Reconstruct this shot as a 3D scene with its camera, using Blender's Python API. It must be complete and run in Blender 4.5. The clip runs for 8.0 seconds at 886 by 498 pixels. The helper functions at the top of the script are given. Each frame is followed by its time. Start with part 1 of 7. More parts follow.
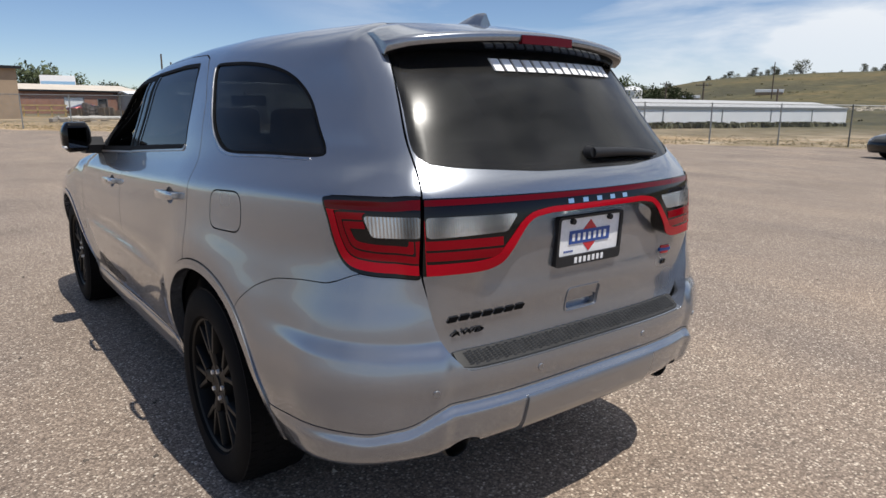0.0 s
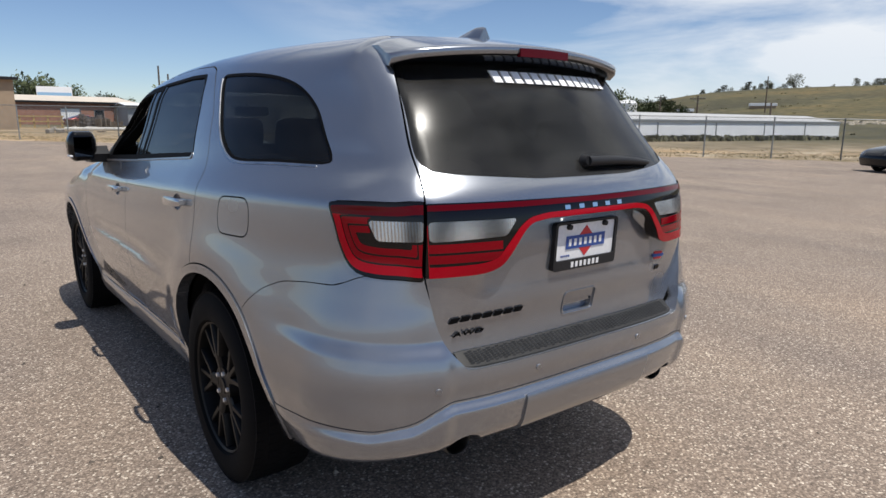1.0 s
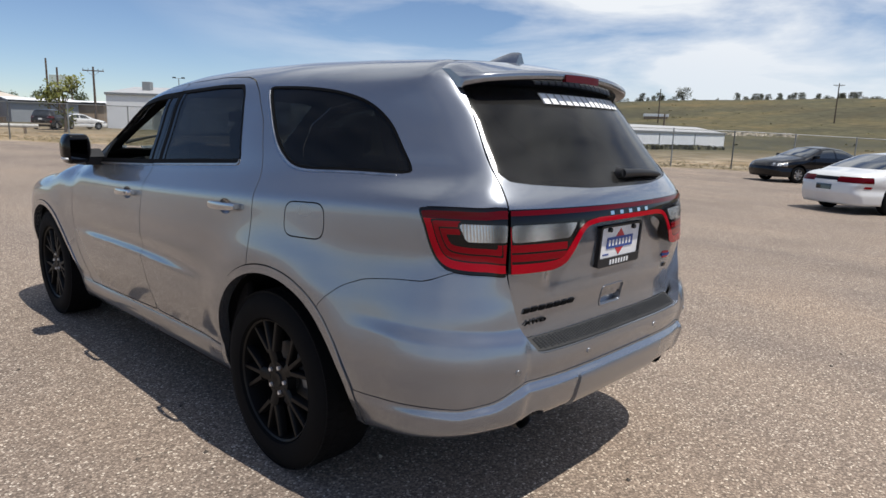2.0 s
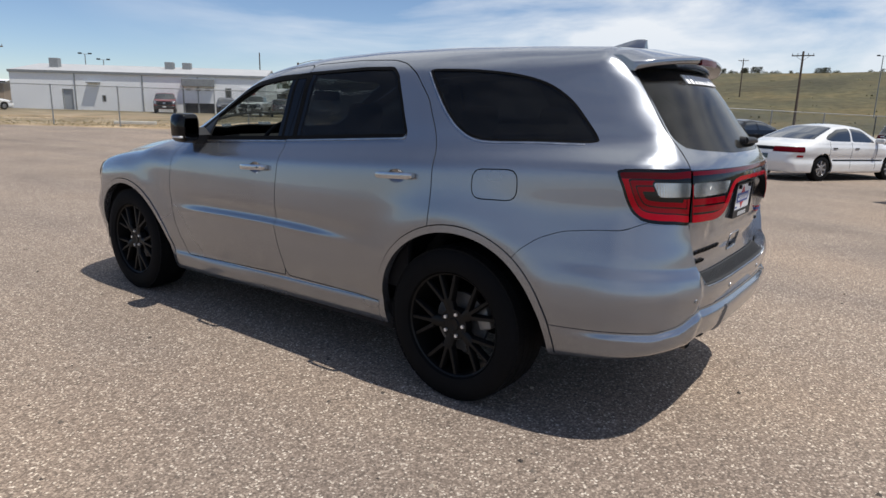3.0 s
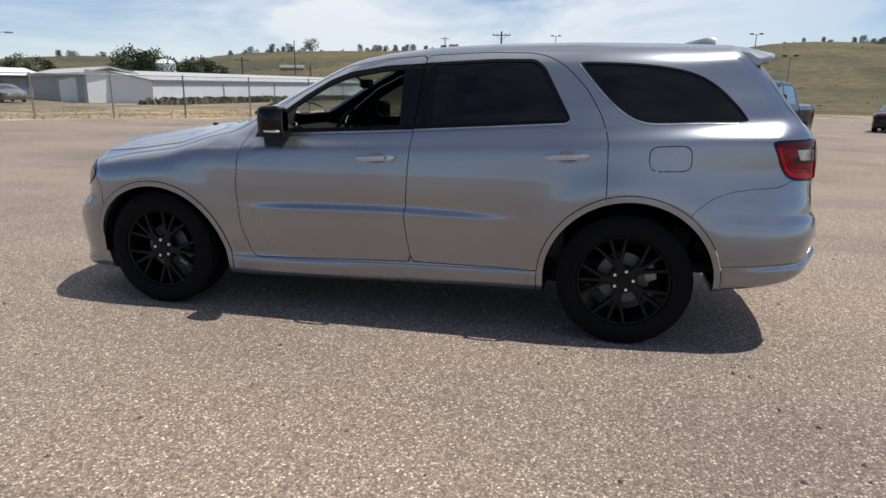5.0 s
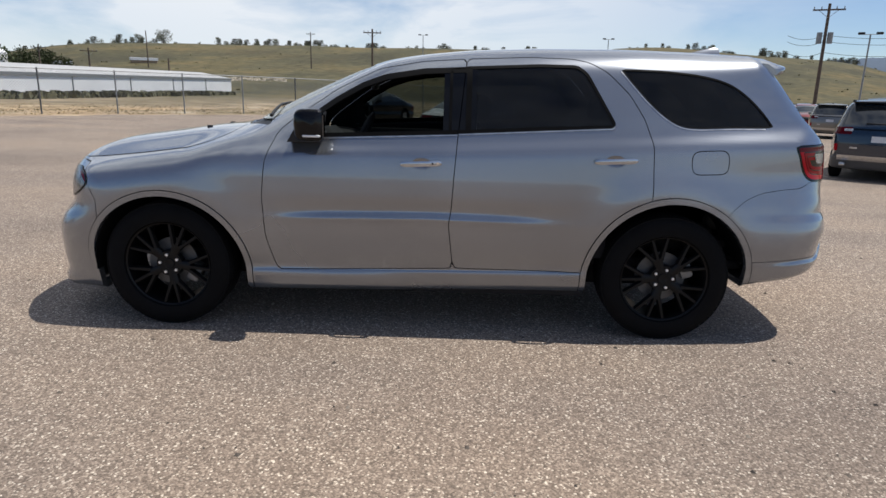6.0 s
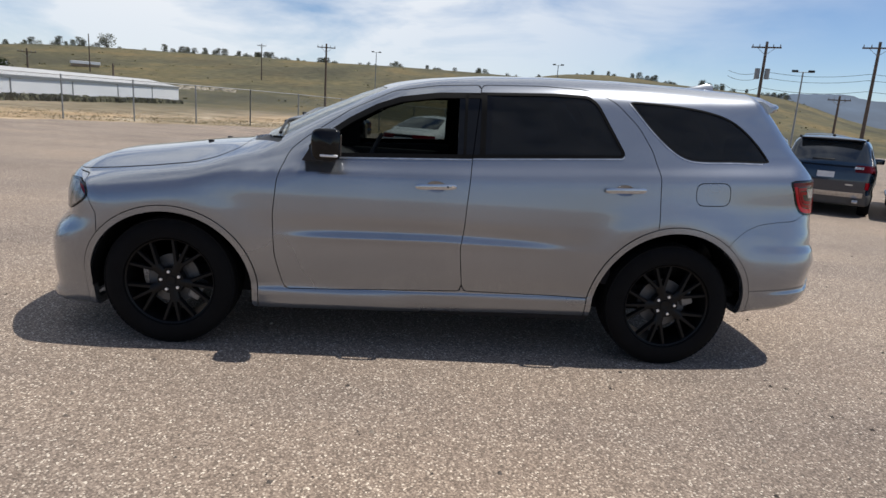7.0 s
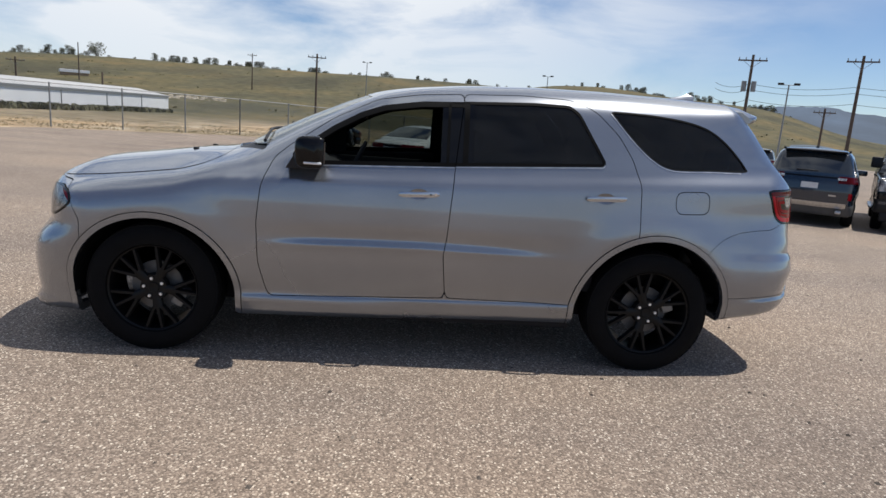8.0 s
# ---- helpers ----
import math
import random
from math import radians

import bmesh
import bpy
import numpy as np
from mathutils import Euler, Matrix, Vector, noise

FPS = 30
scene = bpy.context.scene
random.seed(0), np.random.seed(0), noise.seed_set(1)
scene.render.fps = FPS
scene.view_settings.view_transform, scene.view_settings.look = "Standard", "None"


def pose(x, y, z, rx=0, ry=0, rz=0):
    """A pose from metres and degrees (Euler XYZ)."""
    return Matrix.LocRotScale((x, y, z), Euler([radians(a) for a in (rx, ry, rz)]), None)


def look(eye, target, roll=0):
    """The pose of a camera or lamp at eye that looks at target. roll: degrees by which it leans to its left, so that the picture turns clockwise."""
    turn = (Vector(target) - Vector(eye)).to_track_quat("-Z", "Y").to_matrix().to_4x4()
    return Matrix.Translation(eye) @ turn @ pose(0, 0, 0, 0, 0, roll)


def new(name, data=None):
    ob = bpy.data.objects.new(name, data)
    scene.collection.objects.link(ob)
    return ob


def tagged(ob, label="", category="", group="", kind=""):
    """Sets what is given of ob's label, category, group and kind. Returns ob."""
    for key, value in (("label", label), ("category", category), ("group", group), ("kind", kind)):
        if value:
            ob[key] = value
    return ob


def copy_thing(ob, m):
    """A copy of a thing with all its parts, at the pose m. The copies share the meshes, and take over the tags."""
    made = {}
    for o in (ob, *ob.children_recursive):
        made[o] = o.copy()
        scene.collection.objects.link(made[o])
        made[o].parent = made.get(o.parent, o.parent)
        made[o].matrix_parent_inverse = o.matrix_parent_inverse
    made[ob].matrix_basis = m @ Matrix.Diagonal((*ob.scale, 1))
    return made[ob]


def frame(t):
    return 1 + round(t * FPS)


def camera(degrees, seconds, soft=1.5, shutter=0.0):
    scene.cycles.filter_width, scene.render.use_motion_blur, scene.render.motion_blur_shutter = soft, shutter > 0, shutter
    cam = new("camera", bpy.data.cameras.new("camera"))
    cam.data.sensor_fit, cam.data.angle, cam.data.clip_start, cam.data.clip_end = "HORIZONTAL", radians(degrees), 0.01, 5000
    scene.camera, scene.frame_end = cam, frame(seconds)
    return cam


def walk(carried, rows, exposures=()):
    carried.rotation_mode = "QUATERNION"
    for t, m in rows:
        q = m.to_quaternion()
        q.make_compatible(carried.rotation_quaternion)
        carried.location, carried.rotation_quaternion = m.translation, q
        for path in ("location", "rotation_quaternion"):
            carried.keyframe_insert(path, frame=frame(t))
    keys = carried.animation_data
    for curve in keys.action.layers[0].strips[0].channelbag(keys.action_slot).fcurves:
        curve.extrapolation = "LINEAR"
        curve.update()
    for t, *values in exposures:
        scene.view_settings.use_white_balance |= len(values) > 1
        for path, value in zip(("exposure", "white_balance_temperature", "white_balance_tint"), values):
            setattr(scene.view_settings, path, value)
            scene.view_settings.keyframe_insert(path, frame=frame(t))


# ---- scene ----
cam = camera(68.4, 8.0)
METRES, EYE, TILT, LEAN, TURN = 6.122, 1.5, 0.0, 0.0, 0.0
PATH = [
    (0, (-1.656, -2.429, 1.443), (-0.472, -0.873, 1.021), 0.3),
    (0.5, (-1.662, -2.448, 1.444), (-0.487, -0.881, 1.041), -0.1),
    (1, (-1.718, -2.48, 1.434), (-0.519, -0.926, 1.048), 0.5),
    (1.2, (-1.793, -2.486, 1.441), (-0.55, -0.968, 1.053), 1.4),
    (2.3, (-2.634, -2.205, 1.466), (-1.183, -0.881, 1.091), 1.4),
    (2.5, (-2.881, -2.12, 1.456), (-1.408, -0.824, 1.065), 1.3),
    (3, (-3.377, -1.805, 1.441), (-1.824, -0.621, 1.009), 1.3),
    (3.5, (-3.833, -1.417, 1.432), (-2.168, -0.41, 0.969), 1.7),
    (4, (-4.221, -0.942, 1.438), (-2.462, -0.126, 0.949), 1.6),
    (4.5, (-4.507, -0.375, 1.459), (-2.675, 0.257, 0.964), 1.2),
    (5.8, (-4.795, 1.056, 1.495), (-2.859, 1.177, 1.011), 0.7),
    (6, (-4.761, 1.255, 1.498), (-2.822, 1.301, 1.011), 1.4),
    (6.5, (-4.744, 1.608, 1.508), (-2.799, 1.532, 1.051), 3.1),
    (7, (-4.765, 1.645, 1.516), (-2.815, 1.53, 1.088), 3.8),
    (7.5, (-4.798, 1.577, 1.511), (-2.845, 1.452, 1.102), 4.1),
    (8, (-4.8, 1.602, 1.509), (-2.845, 1.459, 1.113), 4.1),
]
walk(cam, [(t, look(eye, target, roll)) for t, eye, target, roll in PATH], [(0, .09)])


# ---------------------------------------------------------------- world and light
world = bpy.data.worlds.new("world")
scene.world = world
world.use_nodes = True
wn, wl = world.node_tree.nodes, world.node_tree.links
sky = wn.new("ShaderNodeTexSky")
sky.sky_type, sky.sun_disc = "NISHITA", False
SUN_FROM = Vector((.09, -.40, 1.0)).normalized()
sky.sun_elevation, sky.sun_rotation = math.asin(SUN_FROM.z), math.atan2(SUN_FROM.x, SUN_FROM.y)
sky.air_density, sky.dust_density, sky.ozone_density, sky.altitude = 1.0, .15, 1.8, 1700
background = wn["Background"]
background.inputs["Strength"].default_value = .085
# thin streaky cloud, thicker towards the east
coord = wn.new("ShaderNodeTexCoord")
mapping = wn.new("ShaderNodeMapping")
mapping.inputs["Rotation"].default_value = (0, 0, radians(-20))
mapping.inputs["Scale"].default_value = (1.0, 1.6, 6.0)
wl.new(coord.outputs["Generated"], mapping.inputs["Vector"])
cloud = wn.new("ShaderNodeTexNoise")
cloud.inputs["Scale"].default_value, cloud.inputs["Detail"].default_value = 1.9, 7
cloud.inputs["Roughness"].default_value, cloud.inputs["Distortion"].default_value = .55, .45
wl.new(mapping.outputs["Vector"], cloud.inputs["Vector"])
cramp = wn.new("ShaderNodeValToRGB")
cramp.color_ramp.elements[0].position, cramp.color_ramp.elements[1].position = .36, .58
wl.new(cloud.outputs["Fac"], cramp.inputs["Fac"])
cmix = wn.new("ShaderNodeMixRGB")
cmix.inputs["Color2"].default_value = (9.6, 10.0, 10.5, 1)


def sky_side(toward, lo, hi):
    """How far a direction of the sky lies towards a side, from 0 to 1."""
    dot, span = wn.new("ShaderNodeVectorMath"), wn.new("ShaderNodeMapRange")
    dot.operation = "DOT_PRODUCT"
    dot.inputs[1].default_value = toward
    wl.new(coord.outputs["Generated"], dot.inputs[0])
    span.inputs["From Min"].default_value, span.inputs["From Max"].default_value = lo, hi
    wl.new(dot.outputs["Value"], span.inputs["Value"])
    return span.outputs["Result"]


cover = wn.new("ShaderNodeMath")
cover.operation = "MULTIPLY"
low_west = wn.new("ShaderNodeMath")
low_west.operation = "MAXIMUM"
wl.new(sky_side((1, .3, 1.2), .80, 1.2), low_west.inputs[0])
wl.new(sky_side((-1, -.5, .3), .55, 2.2), low_west.inputs[1])
wl.new(cramp.outputs["Color"], cover.inputs[0])
wl.new(low_west.outputs[0], cover.inputs[1])
wl.new(cover.outputs[0], cmix.inputs["Fac"])
clear = wn.new("ShaderNodeMixRGB")
clear.blend_type = "MULTIPLY"
clear.inputs["Fac"].default_value, clear.inputs["Color2"].default_value = 1, (1.0, 1.05, 1.16, 1)
wl.new(sky.outputs["Color"], clear.inputs["Color1"])
wl.new(clear.outputs["Color"], cmix.inputs["Color1"])
wl.new(cmix.outputs["Color"], background.inputs["Color"])
sun = new("sun", bpy.data.lights.new("sun", "SUN"))
sun.data.energy, sun.data.angle, sun.data.color = 4.0, radians(.53), (1, .955, .88)
sun.matrix_world = look((0, 0, 60), Vector((0, 0, 60)) - SUN_FROM)


# ---------------------------------------------------------------- material kit
def material(name, color, rough=.5, metal=0.0, coat=0.0, spec=.5):
    m = bpy.data.materials.new(name)
    m.use_nodes = True
    b = m.node_tree.nodes["Principled BSDF"]
    b.inputs["Base Color"].default_value = (*color, 1)
    b.inputs["Roughness"].default_value, b.inputs["Metallic"].default_value = rough, metal
    b.inputs["Coat Weight"].default_value, b.inputs["Coat Roughness"].default_value = coat, .03
    b.inputs["Specular IOR Level"].default_value = spec
    return m


def noise_of(m, scale, detail=4, where="Object", stretch=(1, 1, 1), kind="ShaderNodeTexNoise"):
    n, l = m.node_tree.nodes, m.node_tree.links
    c, mp, t = n.new("ShaderNodeTexCoord"), n.new("ShaderNodeMapping"), n.new(kind)
    mp.inputs["Scale"].default_value = stretch
    l.new(c.outputs[where], mp.inputs["Vector"])
    l.new(mp.outputs["Vector"], t.inputs["Vector"])
    t.inputs["Scale"].default_value = scale
    if kind == "ShaderNodeTexNoise":
        t.inputs["Detail"].default_value = detail
    return t


def color_of(m, fac, stops):
    n, l = m.node_tree.nodes, m.node_tree.links
    r = n.new("ShaderNodeValToRGB")
    e = r.color_ramp.elements
    while len(e) < len(stops):
        e.new(.5)
    for el, (at, col) in zip(e, stops):
        el.position, el.color = at, (*col, 1)
    l.new(fac, r.inputs["Fac"])
    return r.outputs["Color"]


def mix_of(m, a, b, fac, mode="MIX"):
    n, l = m.node_tree.nodes, m.node_tree.links
    x = n.new("ShaderNodeMixRGB")
    x.blend_type = mode
    for k, v in (("Color1", a), ("Color2", b), ("Fac", fac)):
        if isinstance(v, (int, float)):
            x.inputs[k].default_value = v
        elif isinstance(v, tuple):
            x.inputs[k].default_value = (*v, 1)
        else:
            l.new(v, x.inputs[k])
    return x.outputs["Color"]


def base_of(m, out):
    m.node_tree.links.new(out, m.node_tree.nodes["Principled BSDF"].inputs["Base Color"])


def rough_of(m, fac, lo, hi):
    n, l = m.node_tree.nodes, m.node_tree.links
    r = n.new("ShaderNodeMapRange")
    r.inputs["To Min"].default_value, r.inputs["To Max"].default_value = lo, hi
    l.new(fac, r.inputs["Value"])
    l.new(r.outputs["Result"], n["Principled BSDF"].inputs["Roughness"])


def bump_of(m, height, strength, distance=.01, before=None):
    n, l = m.node_tree.nodes, m.node_tree.links
    b = n.new("ShaderNodeBump")
    b.inputs["Strength"].default_value, b.inputs["Distance"].default_value = strength, distance
    l.new(height, b.inputs["Height"])
    if before is not None:
        l.new(before, b.inputs["Normal"])
    l.new(b.outputs["Normal"], n["Principled BSDF"].inputs["Normal"])
    return b.outputs["Normal"]


def worn(name, color, rough, scale=3.0, amount=.25, metal=0.0, coat=0.0, bump=0.0):
    """A plain material with two scales of stain and grain."""
    m = material(name, color, rough, metal, coat)
    a, b = noise_of(m, scale, 5), noise_of(m, scale * 14, 3)
    dark, light = tuple(c * (1 - amount) for c in color), tuple(min(1, c * (1 + amount)) for c in color)
    c1 = color_of(m, a.outputs["Fac"], [(.3, dark), (.7, light)])
    c2 = color_of(m, b.outputs["Fac"], [(.3, (.86, .86, .86)), (.7, (1, 1, 1))])
    base_of(m, mix_of(m, c1, c2, .7, "MULTIPLY"))
    rough_of(m, a.outputs["Fac"], max(.02, rough - .12), min(1, rough + .12))
    if bump:
        bump_of(m, b.outputs["Fac"], bump, .01)
    return m


def tinted_glass(name, tint, gloss=(1, 1, 1), dust_sheen=0.0, rough=.015):
    m = bpy.data.materials.new(name)
    m.use_nodes = True
    n, l = m.node_tree.nodes, m.node_tree.links
    n.remove(n["Principled BSDF"])
    t, g, mix, fr = n.new("ShaderNodeBsdfTransparent"), n.new("ShaderNodeBsdfGlossy"), n.new("ShaderNodeMixShader"), n.new("ShaderNodeLayerWeight")
    t.inputs["Color"].default_value = (*tint, 1)
    g.inputs["Color"].default_value = (*gloss, 1)
    g.inputs["Roughness"].default_value = rough
    fr.inputs["Blend"].default_value = .5
    grow, gain = n.new("ShaderNodeMath"), n.new("ShaderNodeMath")
    grow.operation, gain.operation = "POWER", "MULTIPLY_ADD"
    grow.inputs[1].default_value, gain.inputs[1].default_value, gain.inputs[2].default_value = 5, .65, .022
    l.new(fr.outputs["Facing"], grow.inputs[0])
    l.new(grow.outputs[0], gain.inputs[0])
    l.new(gain.outputs[0], mix.inputs[0])
    l.new(t.outputs[0], mix.inputs[1])
    l.new(g.outputs[0], mix.inputs[2])
    out = mix.outputs[0]
    # pale diffuse film: dust, and on the windshield a painted sky sheen too
    if dust_sheen:
        film, veil, cloudy, amount = n.new("ShaderNodeBsdfDiffuse"), n.new("ShaderNodeMixShader"), n.new("ShaderNodeTexNoise"), n.new("ShaderNodeMapRange")
        film.inputs["Color"].default_value = (.55, .54, .52, 1)
        cloudy.inputs["Scale"].default_value, cloudy.inputs["Detail"].default_value = 4.5, 5
        amount.inputs["From Min"].default_value, amount.inputs["From Max"].default_value = .3, .7
        amount.inputs["To Min"].default_value, amount.inputs["To Max"].default_value = dust_sheen * .35, dust_sheen * 1.4
        l.new(cloudy.outputs["Fac"], amount.inputs["Value"])
        l.new(amount.outputs["Result"], veil.inputs[0])
        l.new(out, veil.inputs[1])
        l.new(film.outputs[0], veil.inputs[2])
        out = veil.outputs[0]
    l.new(out, n["Material Output"].inputs["Surface"])
    return m


# ---------------------------------------------------------------- mesh kit
def mesh_ob(name, verts, faces, mat, parent=None, label="", smooth=False, normals=None):
    me = bpy.data.meshes.new(name)
    me.from_pydata([tuple(map(float, v)) for v in verts], [], [tuple(map(int, f)) for f in faces])
    for m in (mat if isinstance(mat, (list, tuple)) else [mat]):
        me.materials.append(m)
    if smooth:
        me.polygons.foreach_set("use_smooth", [True] * len(me.polygons))
    if normals is not None:
        me.normals_split_custom_set_from_vertices([tuple(map(float, v)) for v in normals])
    me.update()
    ob = new(name, me)
    if parent is not None:
        ob.parent = parent
    if label:
        ob["label"] = label
    return ob


def part(name, bm, mat, parent=None, label="", smooth=False, sharp=None):
    me = bpy.data.meshes.new(name)
    bmesh.ops.recalc_face_normals(bm, faces=bm.faces)
    if sharp is not None:
        for e in bm.edges:
            if len(e.link_faces) == 2 and e.calc_face_angle(0) > radians(sharp):
                e.smooth = False
        smooth = True
    for fc in bm.faces:
        fc.smooth = smooth
    bm.to_mesh(me)
    bm.free()
    for m in (mat if isinstance(mat, (list, tuple)) else [mat]):
        me.materials.append(m)
    ob = new(name, me)
    if parent is not None:
        ob.parent = parent
    if label:
        ob["label"] = label
    return ob


def box(bm, lo, hi, bevel=0.0, segs=2, m=None):
    lo, hi = Vector(lo), Vector(hi)
    r = bmesh.ops.create_cube(bm, size=1)
    vs = r["verts"]
    for v in vs:
        v.co = Vector(((lo.x + hi.x) / 2 + v.co.x * (hi.x - lo.x), (lo.y + hi.y) / 2 + v.co.y * (hi.y - lo.y), (lo.z + hi.z) / 2 + v.co.z * (hi.z - lo.z)))
    made = list(vs)
    if bevel:
        es = list({e for v in vs for e in v.link_edges})
        r = bmesh.ops.bevel(bm, geom=es, offset=bevel, segments=segs, affect="EDGES", profile=.5)
        made = list({v for fc in r["faces"] for v in fc.verts} | {v for v in vs if v.is_valid})
        made = [v for v in made if v.is_valid]
    if m is not None:
        for v in made:
            v.co = m @ v.co
    return made


def tube(bm, a, b, r0, r1=None, n=12, cap=True):
    """A tapered tube from a to b."""
    a, b = Vector(a), Vector(b)
    r1 = r0 if r1 is None else r1
    q = (b - a).to_track_quat("Z", "Y")
    rings = []
    for p, r in ((a, r0), (b, r1)):
        rings.append([bm.verts.new(p + q @ Vector((r * math.cos(2 * math.pi * i / n), r * math.sin(2 * math.pi * i / n), 0))) for i in range(n)])
    for i in range(n):
        bm.faces.new((rings[0][i], rings[0][(i + 1) % n], rings[1][(i + 1) % n], rings[1][i]))
    if cap:
        bm.faces.new(rings[0][::-1])
        bm.faces.new(rings[1])


def lathe(bm, profile, n=48, axis="x", m=None, closed=True):
    """Turns a profile of (along, radius) round an axis."""
    rings = []
    for a, r in profile:
        ring = []
        for i in range(n):
            c, s = math.cos(2 * math.pi * i / n) * r, math.sin(2 * math.pi * i / n) * r
            p = Vector((a, c, s)) if axis == "x" else Vector((c, s, a)) if axis == "z" else Vector((c, a, s))
            ring.append(bm.verts.new(m @ p if m is not None else p))
        rings.append(ring)
    for k in range(len(rings) if closed else len(rings) - 1):
        p, q = rings[k], rings[(k + 1) % len(rings)]
        for i in range(n):
            bm.faces.new((p[i], p[(i + 1) % n], q[(i + 1) % n], q[i]))


def sweep(bm, pts, r, n=8):
    """A round rod along points."""
    pts = [Vector(p) for p in pts]
    rings = []
    up = Vector((0, 0, 1))
    for i, p in enumerate(pts):
        d = (pts[min(i + 1, len(pts) - 1)] - pts[max(i - 1, 0)]).normalized()
        s = d.cross(up) if abs(d.dot(up)) < .95 else d.cross(Vector((1, 0, 0)))
        s.normalize()
        t = s.cross(d)
        rr = float(r[i] if isinstance(r, (list, tuple)) else r)
        rings.append([bm.verts.new(p + rr * (math.cos(2 * math.pi * k / n) * s + math.sin(2 * math.pi * k / n) * t)) for k in range(n)])
    for a, b in zip(rings, rings[1:]):
        for k in range(n):
            bm.faces.new((a[k], a[(k + 1) % n], b[(k + 1) % n], b[k]))
    bm.faces.new(rings[0][::-1])
    bm.faces.new(rings[-1])


def prism(bm, outline, a, b, axis="x", m=None):
    """Extrudes a flat outline along an axis from a to b. outline: (u, v) pairs: (y, z) for x, (x, z) for y, (x, y) for z."""
    def at(u, v, w):
        p = Vector((w, u, v)) if axis == "x" else Vector((u, w, v)) if axis == "y" else Vector((u, v, w))
        return m @ p if m is not None else p
    lo = [bm.verts.new(at(u, v, a)) for u, v in outline]
    hi = [bm.verts.new(at(u, v, b)) for u, v in outline]
    n = len(outline)
    bm.faces.new(lo)
    bm.faces.new(hi[::-1])
    for i in range(n):
        bm.faces.new((lo[i], hi[i], hi[(i + 1) % n], lo[(i + 1) % n]))


def thing(name, label, category, m=None, group="", kind=""):
    e = new(name)
    e.empty_display_size = .2
    if m is not None:
        e.matrix_world = m
    return tagged(e, label, category, group, kind)


# ---------------------------------------------------------------- materials
def paint(name, color, metal=.75, rough=.34, flake=.12, coat=1.0, spec=.5):
    m = material(name, color, rough, metal, coat, spec)
    t = noise_of(m, 1.1, 3)
    fine = noise_of(m, 900, 1)
    a, b = tuple(c * .93 for c in color), tuple(min(1, c * 1.05) for c in color)
    c1 = color_of(m, t.outputs["Fac"], [(.35, a), (.65, b)])
    c2 = color_of(m, fine.outputs["Fac"], [(.3, (1 - flake,) * 3), (.7, (1 + flake,) * 3)])
    base_of(m, mix_of(m, c1, c2, 1.0, "MULTIPLY"))
    rough_of(m, t.outputs["Fac"], rough - .03, rough + .05)
    return m


def asphalt():
    """Weathered chip seal: pale stones in brown-grey binder, worn tracks, fine cracks and stains."""
    m = material("chip_seal_asphalt", (.2, .17, .14), .9)
    stones = noise_of(m, 110, 2, kind="ShaderNodeTexVoronoi")
    fine = noise_of(m, 230, 2)
    blot = noise_of(m, .35, 6)
    track = noise_of(m, .9, 5, stretch=(1, .18, 1))
    n, l = m.node_tree.nodes, m.node_tree.links
    grain = n.new("ShaderNodeSeparateColor")
    l.new(stones.outputs["Color"], grain.inputs[0])
    chip = color_of(m, grain.outputs[0], [(0, (.140, .111, .089)), (.33, (.222, .173, .137)), (.73, (.312, .247, .197)), (.92, (.43, .352, .284)), (1, (.74, .657, .55))])
    dark = color_of(m, stones.outputs["Distance"], [(0, (1.12, 1.12, 1.12)), (.45, (1, 1, 1)), (.8, (.64, .62, .61))])
    c = mix_of(m, chip, dark, .85, "MULTIPLY")
    c = mix_of(m, c, color_of(m, fine.outputs["Fac"], [(.3, (.82, .82, .82)), (.7, (1.14, 1.14, 1.14))]), .8, "MULTIPLY")
    c = mix_of(m, c, color_of(m, blot.outputs["Fac"], [(.3, (.74, .73, .73)), (.5, (1, 1, 1)), (.7, (1.12, 1.08, 1.03))]), .9, "MULTIPLY")
    c = mix_of(m, c, color_of(m, track.outputs["Fac"], [(.35, (.84, .84, .86)), (.6, (1.05, 1.04, 1.02))]), .8, "MULTIPLY")
    base_of(m, c)
    h1 = bump_of(m, stones.outputs["Distance"], .45, -.005)
    bump_of(m, fine.outputs["Fac"], .35, .003, h1)
    return m


ASPHALT = asphalt()
SILVER = paint("silver_metallic_paint", (.272, .289, .322), .78, .25)
# body silver lightened, so that the handles' highlights sit in the colour
SILVER_LIT = paint("silver_paint_lit_handle", (.48, .50, .54), .9, .20)
SILVER_DARK = paint("silver_metallic_paint_lower", (.260, .276, .306), .78, .27)
STEP = worn("grey_step_plastic", (.020, .020, .021), .6, 14, .3, bump=.08)
SEAL = material("rubber_seal", (.004, .004, .0045), .65, 0, 0, .08)
TRIM = worn("black_plastic_trim", (.018, .018, .020), .5, 9, .2, bump=.05)
GLOSS_BLACK = material("gloss_black", (.004, .004, .005), .12, 0, .12, .22)
LINER = worn("black_cabin_lining", (.020, .020, .022), .8, 6, .2)
RUBBER = worn("tyre_rubber", (.006, .006, .0065), .8, 12, .25, bump=.06)
RIM_BLACK = material("gloss_black_wheel", (.0045, .0045, .005), .48, 0, .04, .22)
CALIPER = worn("grey_caliper_iron", (.24, .24, .24), .5, 20, .2, metal=.5)
DISC = worn("dull_brake_steel", (.13, .13, .132), .5, 20, .15, metal=.6)
STEEL = worn("brushed_steel", (.55, .55, .56), .35, 20, .15, metal=1.0)
DARK_STEEL = worn("dark_exhaust_steel", (.10, .10, .10), .4, 20, .2, metal=1.0)
DIM_MIRROR = material("dimmed_mirror", (.10, .105, .115), .04, 1.0)
